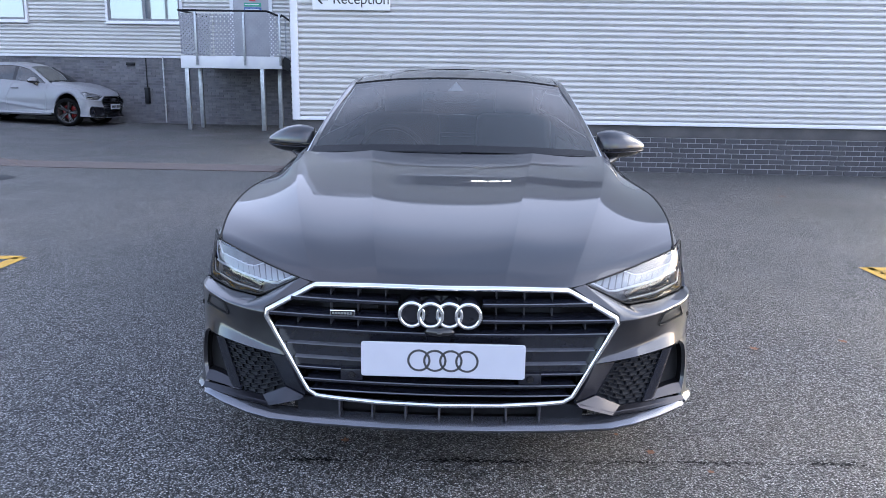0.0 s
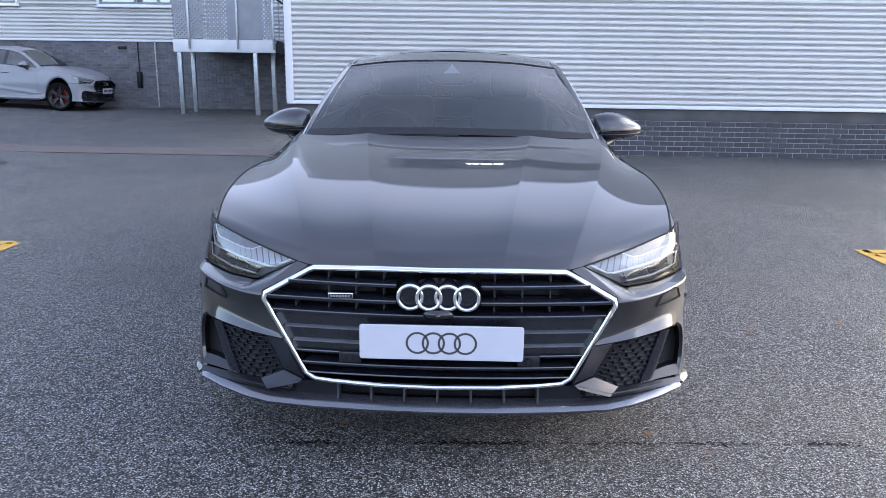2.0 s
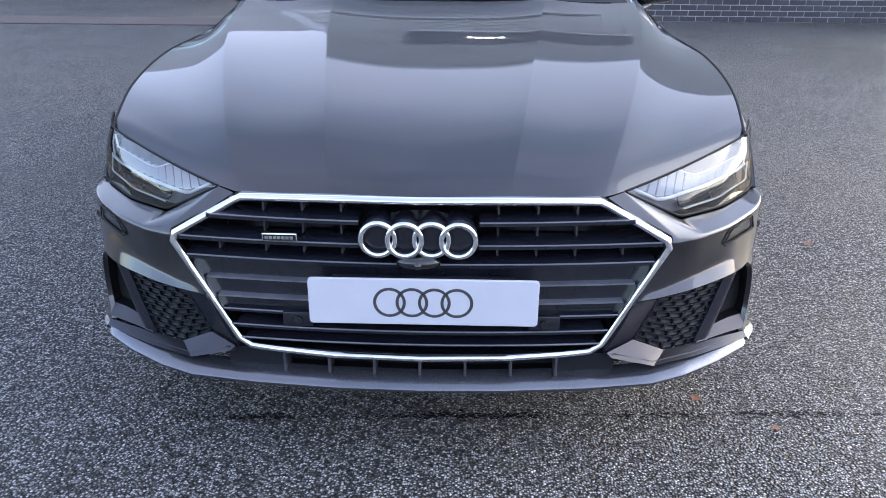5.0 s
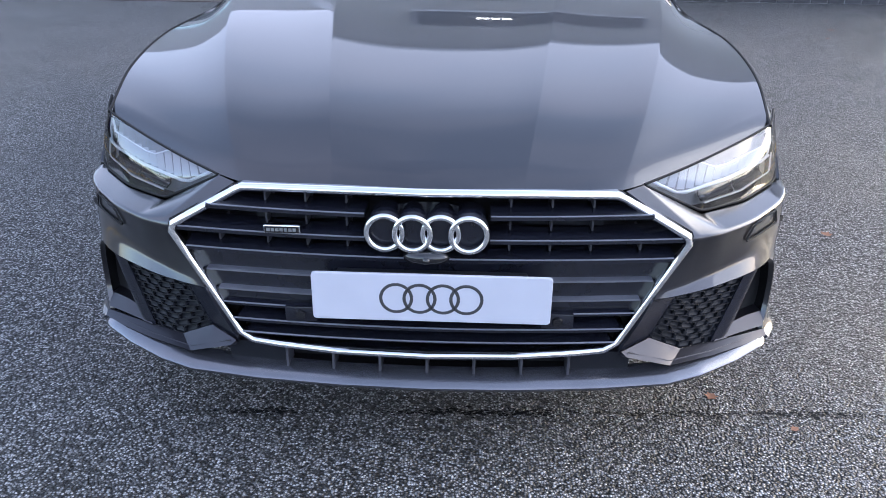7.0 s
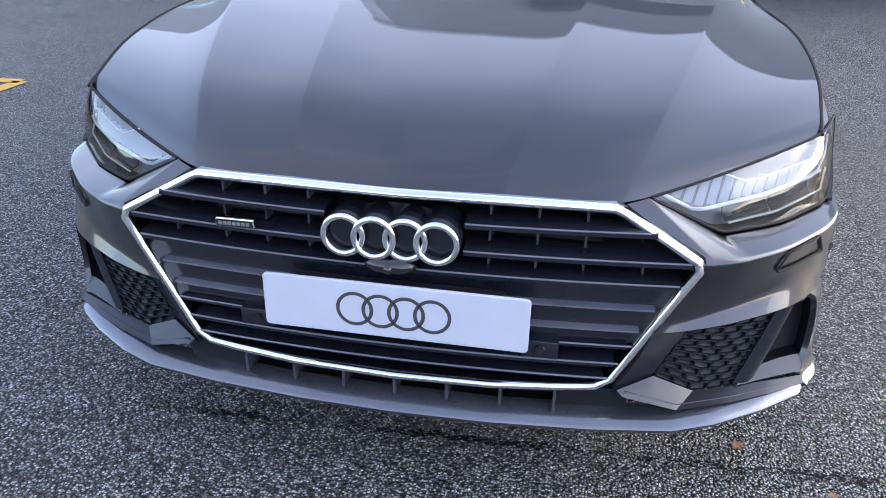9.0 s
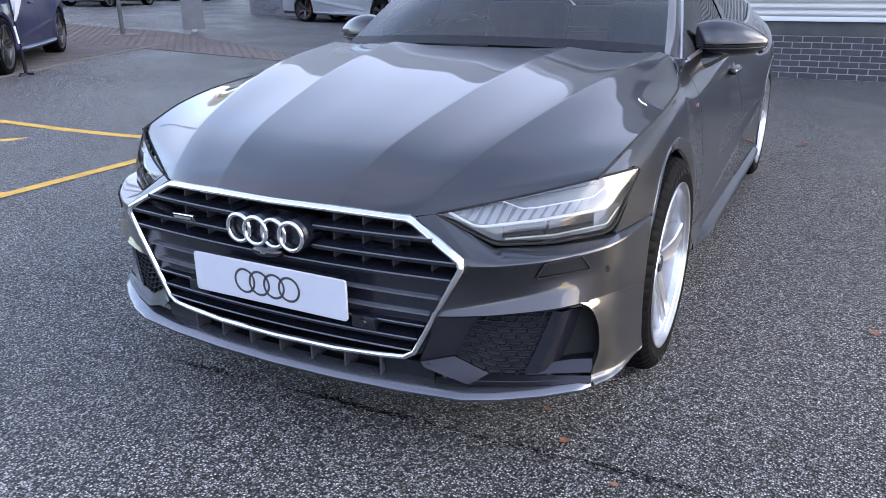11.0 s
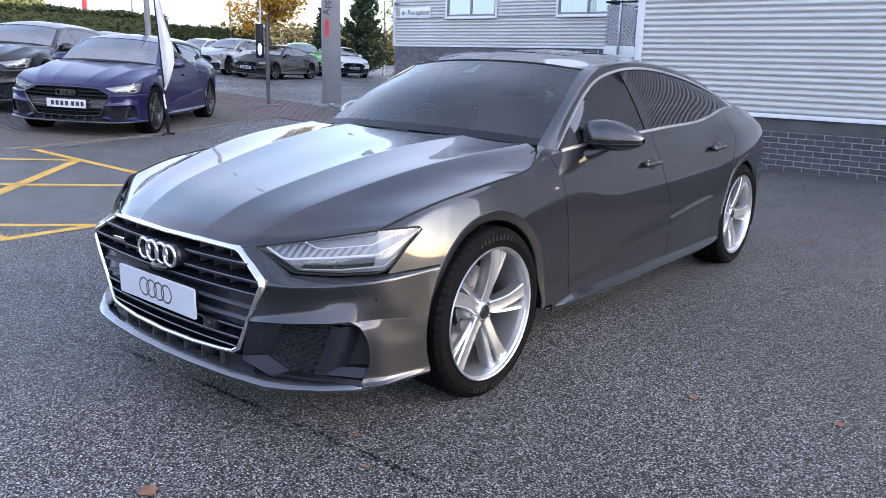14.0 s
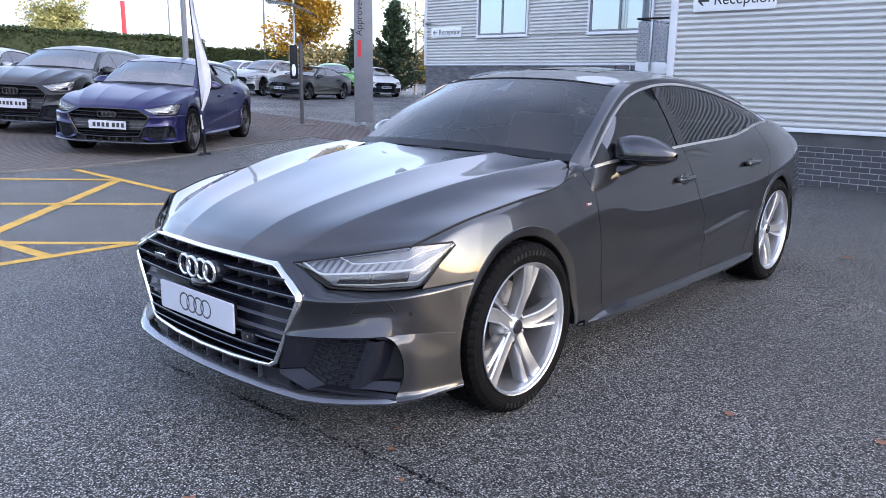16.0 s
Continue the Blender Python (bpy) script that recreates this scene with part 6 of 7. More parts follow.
for x, y in ((LX0 + 0.12, LY0 + 0.06), (LX0 + 0.14, LY0 + 0.95), (LX1 - 0.52, LY0 + 0.06), (LX1 - 0.30, LY0 + 0.95)):
    part("post", soft_box(x - 0.05, x + 0.05, y - 0.05, y + 0.05, rise(x, y), LZ - 0.06, 0.006), M_STEEL, landing, "galvanised square post")


def perforated(w, h, pitch, hole):
    """A punched sheet in its own plane: square cells, each with an eight-sided hole."""
    verts, faces = [], []
    nx, nz = max(1, int(w / pitch)), max(1, int(h / pitch))
    px, pz = w / nx, h / nz
    for i in range(nx):
        for j in range(nz):
            cx, cz = (i + 0.5) * px, (j + 0.5) * pz
            if (i + j) % 2:
                k = len(verts)
                verts += [(cx + sx * px / 2, 0, cz + sz * pz / 2) for sx, sz in ((-1, -1), (1, -1), (1, 1), (-1, 1))]
                faces.append((k, k + 1, k + 2, k + 3))
                continue
            k = len(verts)
            ang = [math.pi / 4 * q for q in range(8)]
            verts += [(cx + hole * math.cos(a), 0, cz + hole * math.sin(a)) for a in ang]
            verts += [(cx + px / 2 * (1 if math.cos(a) > 0.3 else -1 if math.cos(a) < -0.3 else 0), 0, cz + pz / 2 * (1 if math.sin(a) > 0.3 else -1 if math.sin(a) < -0.3 else 0)) for a in ang]
            faces += [(k + q, k + 8 + q, k + 8 + (q + 1) % 8, k + (q + 1) % 8) for q in range(8)]
    return verts, faces


front_w = (LX1 - LX0) / 3
for i in range(3):
    part("railing_panel", moved(perforated(front_w - 0.04, 0.98, 0.050, 0.020), Matrix.Translation((LX0 + i * front_w + 0.02, LY0 - 0.03, LZ + 0.03))), M_PERF, landing, "perforated grey sheet panel", smooth=False)
for i in range(2):
    part("railing_panel", moved(perforated(1.08, 0.98, 0.050, 0.020), Matrix.Translation((LX0 - 0.01, LY0 + 0.04 + i * 1.12, LZ + 0.03)) @ pose(0, 0, 0, 0, 0, 90)), M_PERF, landing, "perforated grey sheet panel", smooth=False)
for x in (LX0 + 0.42, LX0 + 1.62, LX1 - 0.03):
    part("railing_post", soft_box(x - 0.025, x + 0.025, LY0 - 0.07, LY0 - 0.035, LZ - 0.22, LZ + 1.05, 0.004), M_STEEL, landing)
part("handrail", tube([(LX0, LY1, LZ + 1.08), (LX0, LY0 - 0.03, LZ + 1.08), (LX1 - 0.35, LY0 - 0.03, LZ + 1.08), (LX1 + 0.02, LY0 - 0.03, LZ + 0.95)], 0.025, 8), M_DARK, landing, "dark tubular handrail")

stair = holder("staircase", "galvanised steel stair with perforated side panels down to the yard", "staircase")
for k in range(10):
    z = LZ - 0.183 * (k + 1)
    x = LX1 + 0.02 + 0.28 * k
    part("tread", soft_box(x, x + 0.30, LY0 + 0.05, LY0 + 1.10, z - 0.04, z, 0.006), M_STEEL, stair)
for y in (LY0 + 0.02, LY0 + 1.13):
    part("stringer", section_sweep([(LX1, y, LZ - 0.1), (LX1 + 2.9, y, -0.02)], [(-0.02, -0.12), (0.02, -0.12), (0.02, 0.12), (-0.02, 0.12)], up=(0, 0, 1)), M_DARK, stair, "dark steel stringer")
    part("stair_handrail", tube([(LX1, y, LZ + 1.0), (LX1 + 2.9, y, 1.0), (LX1 + 3.2, y, 1.0)], 0.022, 8), M_DARK, stair, "dark handrail")
    for k in range(4):
        x = LX1 + 0.1 + 0.9 * k
        zb = LZ - 0.1 - (x - LX1) * 0.63
        part("baluster", tube([(x, y, zb), (x, y, zb + 1.06)], 0.018, 6), M_STEEL, stair)

door_1 = tagged(new("door_1", mesh_of("door_1", soft_box(-6.50, -5.52, WING_Y - 0.02, WING_Y + 0.035, LZ + 0.01, LZ + 2.06, 0.005), M_PERF, True)), "pale grey steel fire door at the landing", "door", kind="structure")
part("door_frame", joined(box(-6.60, -6.50, WING_Y - 0.03, WING_Y + 0.04, LZ, LZ + 2.16), box(-5.52, -5.42, WING_Y - 0.03, WING_Y + 0.04, LZ, LZ + 2.16), box(-6.50, -5.52, WING_Y - 0.03, WING_Y + 0.04, LZ + 2.06, LZ + 2.16)), M_TRIM, door_1, smooth=False)
M_GREEN = material("green_print", (0.05, 0.33, 0.22), 0.5)
M_BLUE = material("blue_print", (0.06, 0.13, 0.36), 0.5)
for z, h, m, x0, x1 in ((3.36, 0.16, M_RED, -6.05, -5.88), (3.22, 0.10, M_GREEN, -6.20, -5.72), (3.10, 0.10, M_BLUE, -6.20, -5.72)):
    part("door_notice", box(x0, x1, WING_Y - 0.026, WING_Y - 0.021, z, z + h), m, door_1, "small coloured safety notice", smooth=False)
    part("notice_bar", box(x0 + 0.03, x1 - 0.06, WING_Y - 0.029, WING_Y - 0.0265, z + h * 0.4, z + h * 0.6), M_SIGN, door_1, smooth=False)
part("door_handle", tube([(-6.42, WING_Y - 0.02, 2.9), (-6.42, WING_Y - 0.07, 2.9), (-6.30, WING_Y - 0.07, 2.9)], 0.012, 8), M_SATIN, door_1)

cable = holder("cable_box", "black cable box with conduit on the brick wall", "cable box", at=(-9.05, WING_Y, 0))
part("conduit", tube([(0, -0.01, 0.98), (0, -0.01, 1.80)], 0.016, 8), M_DARK, cable)
part("box_body", soft_box(-0.06, 0.06, -0.10, 0.04, 0.55, 1.0, 0.015), M_DARK, cable)
thing("downpipe", joined(tube([(-8.55, WING_Y - 0.04, 0.03), (-8.55, WING_Y - 0.04, 1.84)], 0.020, 10), *[tube([(-8.55, WING_Y - 0.04, z), (-8.55, WING_Y - 0.04, z + 0.05)], 0.03, 10) for z in (0.5, 1.0, 1.5)]), M_STEEL, "thin grey downpipe on the brick wall", "pipe")
thing("air_brick", soft_box(-9.62, -9.38, WING_Y - 0.004, WING_Y + 0.04, 1.60, 1.68, 0.004), M_DARK, "dark air brick in the plinth", "air brick")

# ---- pylon, charger, flag, lamp post ----
pz = rise(-12.04, 11.89)
pylon = holder("sign_pylon", "tall flat grey sign pylon on a steel foot", "sign pylon", at=(-12.04, 11.89, pz))
pylon.rotation_euler = (0, 0, radians(47))
part("pylon_body", soft_box(-0.235, 0.235, -0.08, 0.08, 0.07, 4.6, 0.02), M_GREYPAINT, pylon, "plain grey panel")
part("pylon_foot", soft_box(-0.06, 0.06, -0.05, 0.05, 0.0, 0.08, 0.005), M_STEEL, pylon)
word = lettering("lettering", "Approved", 0.235, M_INK, Matrix.Translation((-0.03, -0.083, 2.20)) @ pose(0, 0, 0, 90, 0, 0) @ pose(0, 0, 0, 0, 0, 90), pylon)
part("red_mark", box(-0.15, -0.05, -0.085, -0.082, 1.70, 2.10), M_RED, pylon, "red brand block", smooth=False)

cz = rise(-12.32, 10.13)
charger = holder("charging_post", "grey charging post with a black charging unit", "charging post", at=(-12.32, 10.13, cz))
charger.rotation_euler = (0, 0, radians(48))
part("foot_plate", soft_box(-0.30, 0.30, -0.22, 0.22, 0.0, 0.035, 0.008), M_RUBBLE, charger, "flat concrete foot")
part("column", tube([(0, 0, 0.03), (0, 0, 1.95)], 0.045, 12), M_RENDER, charger)
unit = part("charging_unit", soft_box(-0.25, -0.07, -0.10, 0.04, 1.10, 1.88, 0.04, 3), M_DARK, charger, "black charging unit")
part("unit_light", blob(-0.16, -0.10, 1.30, 0.05, 0.016, 0.14, 16, 8, 0.8), M_LED, unit, "oval white light")
part("mast", tube([(-0.14, 0.03, 1.9), (-0.14, 0.03, 2.95)], 0.022, 8), M_STEEL, charger, "thin mast")
sail = [[(-0.75 + 1.15 * u, -0.30 + 0.6 * v, 2.86 - 0.30 * u + 0.10 * math.sin(math.pi * u)) for u in np.linspace(0, 1, 12)] for v in np.linspace(0, 1, 6)]
part("sail_panel", grid_mesh(sail), M_BLACK, charger, "dark curved solar panel", solid=0.03)

fz = rise(-8.26, 5.03)
M_FLAG = material("flag_cloth", (0.62, 0.62, 0.66), 0.8, second=(0.54, 0.53, 0.58), scale=6, bump=0.3, bump_scale=60)
flag = holder("feather_flag", "pale grey feather flag on a thin pole with a black foot", "flag", at=(-8.26, 5.03, fz))
flag.rotation_euler = (0, 0, radians(38))
part("pole", tube([(0, 0, 0.0), (0.0, 0, 0.35), (-0.05, 0, 1.2), (-0.17, 0, 3.2)], 0.012, 8), M_DARK, flag)
part("foot", joined(tube([(-0.28, 0, 0.012), (0.10, 0.0, 0.012)], 0.014, 6), tube([(0, -0.25, 0.012), (0, 0.25, 0.012)], 0.014, 6), tube([(0, 0, 0.0), (0, 0, 0.32)], 0.024, 8)), M_DARK, flag, "black cross foot")
cloth = []
for k in range(25):
    f = k / 24
    z = 0.72 + 2.5 * f
    w = float(np.interp(f, [0, 0.05, 0.16, 0.26, 0.42, 0.6, 1.0], [0.02, 0.09, 0.20, 0.21, 0.13, 0.09, 0.07]))
    xc = float(np.interp(z, [0, 0.35, 1.2, 3.2], [0, 0, -0.05, -0.17]))
    cloth.append([(xc + w * u - 0.01, 0.035 * math.sin(7 * u + 5 * f) * u, z - 0.05 * u) for u in np.linspace(0, 1, 7)])
part("cloth", grid_mesh(cloth), M_FLAG, flag, "limp pale cloth", solid=0.003)
part("cloth_strap", tube([(-0.01, -0.01, 0.40), (-0.03, -0.01, 0.62)], 0.016, 6), M_WHITE, flag)

# ---- other parked cars, shaped from the same body family ----
ROOF_PROFILE = spline([1.3, 2.05, 2.35, 2.70, 3.10, 3.50, 3.80, 4.17, 4.55], [1.0, 1.339, 1.387, 1.408, 1.392, 1.340, 1.272, 1.150, 1.03])
SMALL_PARTS = {"grille_strut", "radiator_flap", "slat_edge", "camera_window", "bonnet_seal", "mirror_sail", "headliner", "parcel_shelf", "parking_sensor_panel", "parking_sensor", "printed_ring", "badge_bar", "badge_face", "grille_badge", "bumper_sensor", "wing_badge", "wing_badge_mark",
               "handle_strip", "handle_recess", "wheel_bolt", "sidewall_mark", "light_segment", "cabin_floor", "emblem_sleeve", "front_camera", "washer_cover", "bulkhead", "wiper", "interior_mirror", "camera_shroud", "steering_wheel"}
FAR_PARTS = SMALL_PARTS | {"intake_mesh", "intake_fin", "intake_duct_floor", "projector", "lamp_gasket", "grille_rib", "lower_grille_bar", "door_lining", "rear_seat", "brake_disc", "brake_caliper", "intake_edge",
                           "indicator_strip", "mirror_glass", "cowl", "plate_carrier", "hub_cap", "wheel_liner", "sill_blade", "grille_seal", "mirror_base", "intake_ceiling", "intake_mesh_back", "headrest"}


def parked(name, label, heading, at, length, width, height, base, wheel_r, paint, estate=0.0, swap=None, drop=(), group="parked cars", hood_up=0.0, lamps=True):
    """A car of the same family with other proportions: base is its wheelbase, estate lengthens the roof."""
    swap = dict(swap or {})
    swap[M_PAINT] = paint
    swap[M_GLASS] = M_GLASS_BRIGHT
    front = 0.925 * (length - base) / (4.97 - 2.93)
    sy_f, sy_m = front / 0.925, base / 2.93
    sy_r = (length - front - base) / (4.97 - 3.855)
    sx, sz, sw = width / 1.83, height / 1.408, wheel_r / WHEEL_R

    def map_y(y):
        if y < AXLE_F:
            return y * sy_f
        if y < AXLE_R:
            return front + (y - AXLE_F) * sy_m
        return front + base + (y - AXLE_R) * sy_r

    def warp(p):
        x, y, z = p
        top = ROOF_PROFILE(y)
        belt_z = 0.93 + 0.06 * (y - 1.5)
        if estate and y > 2.7 and z > belt_z - 0.01:
            w = min(1.0, max(0.0, (z - belt_z) / max(0.06, top - belt_z)))
            fade = 0.82 if y < 4.0 else 0.82 * max(0.0, (4.75 - y) / 0.75)
            z = z + (1.408 - top) * fade * w * estate
            y = y + estate * w * 0.55 * max(0.0, min(1.0, (y - 2.9) / 1.2)) * max(0.0, min(1.0, (5.2 - y) / 0.9))
        z = z * sz + hood_up * max(0.0, min(1.0, (z - 0.35) / 0.3)) * max(0.0, min(1.0, (2.0 - y) / 1.2))
        return (x * sx, map_y(y) - length / 2, z)

    h = Vector((heading[0], heading[1], 0)).normalized()
    yaw = math.atan2(h.x, -h.y)
    cx, cy = at
    dzx, dzy = (rise(cx + 0.5, cy) - rise(cx - 0.5, cy)), (rise(cx, cy + 0.5) - rise(cx, cy - 0.5))
    normal = Vector((-dzx, -dzy, 1)).normalized()
    root = holder(name, label, "car", group)
    root.matrix_world = Matrix.Translation((cx, cy, rise(cx, cy))) @ Vector((0, 0, 1)).rotation_difference(normal).to_matrix().to_4x4() @ Matrix.Rotation(yaw, 4, 'Z')
    made = {car: root}
    for ob in car.children_recursive:
        kind = ob.name.split(".")[0]
        if kind in drop:
            continue
        if ob.parent not in made:
            continue
        me = ob.data.copy()
        top_ob = ob
        while top_ob.parent is not car:
            top_ob = top_ob.parent
        if top_ob.name.split(".")[0] == "wheel":
            v0 = [v.co.copy() for v in top_ob.data.vertices]
            rear = sum(v.y for v in v0) / len(v0) > 2.4
            side = 1 if sum(v.x for v in v0) > 0 else -1
            cy0 = AXLE_R if rear else AXLE_F
            ny = map_y(cy0) - length / 2
            for v in me.vertices:
                v.co = ((v.co.x - side * 0.78) * sw + side * (0.775 * sx), (v.co.y - cy0) * sw + ny, v.co.z * sw)
        else:
            for v in me.vertices:
                v.co = warp(v.co)
        for i, m in enumerate(me.materials):
            if m in swap:
                me.materials[i] = swap[m]
        c = new(kind, me)
        c.parent = made[ob.parent]
        for mod in ob.modifiers:
            nm = c.modifiers.new(mod.name, mod.type)
            if mod.type == 'SOLIDIFY':
                nm.thickness, nm.offset = mod.thickness, mod.offset
        if "label" in ob.keys() and kind in ("rear_lamp", "headlamp", "windscreen", "number_plate"):
            c["label"] = {"rear_lamp": "red tail lamp", "headlamp": "clear headlamp", "windscreen": "raked windscreen", "number_plate": "white number plate with dark bars"}[kind]
        c.visible_shadow = ob.visible_shadow
        made[ob] = c
        if kind == "number_plate":
            z0 = 0.4555 * sz + hood_up * 0.35
            for k in range(7):
                x = -0.20 + k * 0.066 + (0.02 if k > 3 else 0)
                part("plate_bar", box(x, x + 0.042, -length / 2 - 0.0075, -length / 2 - 0.0048, z0 - 0.030, z0 + 0.032), M_INK, c, smooth=False)
    return root


P_BLUE = paint_material("dark_blue_paint", (0.009, 0.008, 0.070), 0.5, 0.32)
P_BLACK = paint_material("black_paint", (0.010, 0.010, 0.012), 0.2, 0.3)
P_NARDO = paint_material("pale_grey_paint", (0.23, 0.235, 0.26), 0.1, 0.35)
P_WHITE = paint_material("white_car_paint", (0.62, 0.62, 0.62), 0.0, 0.35)
P_GREEN = paint_material("bright_green_paint", (0.10, 0.42, 0.04), 0.1, 0.35)
P_SILVER = paint_material("silver_car_paint", (0.38, 0.39, 0.40), 0.6, 0.35)
P_MATT = material("matt_black_paint", (0.010, 0.010, 0.011), 0.45, 0.2, second=(0.013, 0.013, 0.014), scale=3, coat=0.15)
for dull in (P_BLUE, P_BLACK, P_NARDO, P_WHITE, P_GREEN, P_SILVER):
    dull.node_tree.nodes["Principled BSDF"].inputs["Coat Weight"].default_value = 0.45
M_DARKRIM = material("dark_wheel_paint", (0.035, 0.035, 0.038), 0.28, 0.6, coat=0.5)
M_BRONZERIM = material("machined_dark_rim", (0.09, 0.088, 0.09), 0.28, 0.85)
M_CALIPER = material("red_caliper", (0.158, 0.007, 0.007), 0.35)
BLACK_PACK = {M_CHROME: M_BLACK, M_BLADE: M_DARK, M_RIM: M_DARKRIM, M_SATIN: M_BLACK}
RS_PACK = {M_CHROME: M_BLACK, M_RIM: M_BRONZERIM, M_SATIN: M_BLACK, M_BLADE: P_BLUE}
parked("estate_car", "dark blue estate car with a black grille and dark rims", (0.644, -0.766), (-10.12, 5.50), 4.98, 1.93, 1.47, 2.93, 0.366, P_BLUE, 1.0, RS_PACK, SMALL_PARTS - {"wheel_bolt"})
parked("suv_car", "black sport utility car with a black grille", (0.644, -0.766), (-13.67, 5.45), 4.95, 1.95, 1.60, 2.95, 0.38, P_BLACK, 0.9, BLACK_PACK, SMALL_PARTS, hood_up=0.10)
parked("crossover_car", "pale grey crossover coupe beside the brick wall", (1.0, -0.02), (-11.70, 18.08), 4.5, 1.86, 1.56, 2.68, 0.36, P_NARDO, 0.35, {**BLACK_PACK, M_DISC: M_CALIPER}, SMALL_PARTS, hood_up=0.03)
parked("compact_suv", "pale silver compact sport utility car with black trim", (0.25, -0.97), (-26.35, 19.2), 4.2, 1.80, 1.52, 2.6, 0.34, P_SILVER, 0.9, BLACK_PACK, FAR_PARTS, hood_up=0.03)
parked("coupe_car", "matt black low coupe", (0.25, -0.97), (-23.6, 19.4), 4.18, 1.83, 1.35, 2.5, 0.34, P_MATT, 0.0, BLACK_PACK, FAR_PARTS)
parked("hatchback_car", "bright green hatchback in the far row", (0.87, -0.50), (-27.9, 24.3), 4.4, 1.85, 1.5, 2.65, 0.34, P_GREEN, 0.6, BLACK_PACK, FAR_PARTS)
parked("hatchback_car", "white hatchback with a black grille", (0.92, -0.40), (-26.7, 25.8), 4.35, 1.82, 1.44, 2.63, 0.33, P_WHITE, 0.6, BLACK_PACK, FAR_PARTS)
parked("saloon_car", "white saloon car behind others", (0.25, -0.97), (-30.8, 20.6), 4.7, 1.84, 1.43, 2.82, 0.33, P_WHITE, 0.2, BLACK_PACK, FAR_PARTS)
parked("dark_car", "dark blue-black hatchback mostly hidden between others", (0.644, -0.766), (-17.0, 8.6), 4.6, 1.84, 1.48, 2.7, 0.33, P_BLACK, 0.6, BLACK_PACK, FAR_PARTS)
parked("silver_car", "silver car at the hedge", (0.70, -0.71), (-19.6, 5.6), 4.6, 1.84, 1.50, 2.7, 0.33, P_SILVER, 0.6, BLACK_PACK, FAR_PARTS)

# ---- hedge, trees, far distance ----
def leaf_material(name, a, b):
    m = material(name, a, 0.65, second=b, scale=0.9, random_amount=0.15)
    m.node_tree.nodes["Principled BSDF"].inputs["Subsurface Weight"].default_value = 0.0
    return m


M_HEDGE = leaf_material("hedge_leaves", (0.036, 0.055, 0.012), (0.060, 0.074, 0.018))
M_ORANGE = leaf_material("autumn_leaves", (0.58, 0.27, 0.012), (0.42, 0.28, 0.025))
M_YELLOWGREEN = leaf_material("turning_leaves", (0.22, 0.21, 0.04), (0.30, 0.24, 0.05))
M_PALELEAF = leaf_material("pale_yellow_leaves", (0.42, 0.38, 0.12), (0.34, 0.33, 0.12))
M_PINE = leaf_material("pine_needles", (0.028, 0.05, 0.024), (0.04, 0.07, 0.03))
M_FARWOOD = leaf_material("far_wood_leaves", (0.14, 0.13, 0.05), (0.24, 0.17, 0.05))
M_BARK = material("bark", (0.09, 0.07, 0.055), 0.9, second=(0.15, 0.12, 0.10), scale=9, bump=0.8, bump_scale=40)
M_BIRCHBARK = material("pale_bark", (0.5, 0.48, 0.45), 0.8, second=(0.15, 0.14, 0.13), scale=6, bump=0.4, bump_scale=30)


def leaves(points, size, rng):
    """Small turned leaf quads at points."""
    verts, faces = [], []
    for p in points:
        a = Vector((rng.uniform(-1, 1), rng.uniform(-1, 1), rng.uniform(-0.7, 0.7))).normalized()
        b = a.cross(Vector((rng.uniform(-1, 1), rng.uniform(-1, 1), rng.uniform(-1, 1)))).normalized()
        s = size * rng.uniform(0.6, 1.35)
        k = len(verts)
        c = Vector(p)
        verts += [tuple(c - a * s), tuple(c - b * s * 0.55), tuple(c + a * s), tuple(c + b * s * 0.55)]
        faces.append((k, k + 1, k + 2, k + 3))
    return verts, faces


def broad_tree(name, label, x, y, height, crown_r, mat, seed, count=5200, leaf=0.10, bark=None, trunk_r=0.12, low=0.35):
    rng = random.Random(seed)
    z0 = rise(max(x, -70), y)
    root = holder(name, label, "tree", at=(x, y, z0))
    limbs = [tube([(0, 0, -0.05), (0.05, 0.03, height * 0.3), (-0.04, 0.06, height * 0.62), (0.02, 0, height * 0.9)], [trunk_r, trunk_r * 0.75, trunk_r * 0.4, trunk_r * 0.12], 8)]
    tips = []
    for k in range(15):
        a = rng.uniform(0, 6.283)
        zb = height * rng.uniform(low, 0.8)
        reach = crown_r * rng.uniform(0.55, 1.0) * (1.05 - 0.55 * (zb / height))
        tip = (reach * math.cos(a), reach * math.sin(a), min(height * 0.97, zb + height * rng.uniform(0.08, 0.25)))
        midp = (tip[0] * 0.45, tip[1] * 0.45, zb + (tip[2] - zb) * 0.3)
        limbs.append(tube([(0, 0, zb), midp, tip], [trunk_r * 0.32, trunk_r * 0.2, trunk_r * 0.05], 6))
        tips += [tip, midp, tip]
    tips += [(0, 0, height * f) for f in (0.75, 0.85, 0.95)]
    part("trunk", joined(*limbs), bark or M_BARK, root, "trunk with spreading limbs")
    pts = []
    clumps = [(t[0] + rng.gauss(0, crown_r * 0.12), t[1] + rng.gauss(0, crown_r * 0.12), t[2] + rng.gauss(0, crown_r * 0.10), crown_r * rng.uniform(0.14, 0.32)) for t in tips for _ in range(2)]
    for _ in range(count):
        cx, cy, cz, r = rng.choice(clumps)
        d = Vector((rng.gauss(0, 1), rng.gauss(0, 1), rng.gauss(0, 0.8)))
        d = d.normalized() * r * rng.random() ** 0.4
        pts.append((cx + d.x, cy + d.y, cz + d.z))
    part("crown", leaves(pts, leaf, rng), mat, root, "ragged crown of small leaves", smooth=False)
    return root


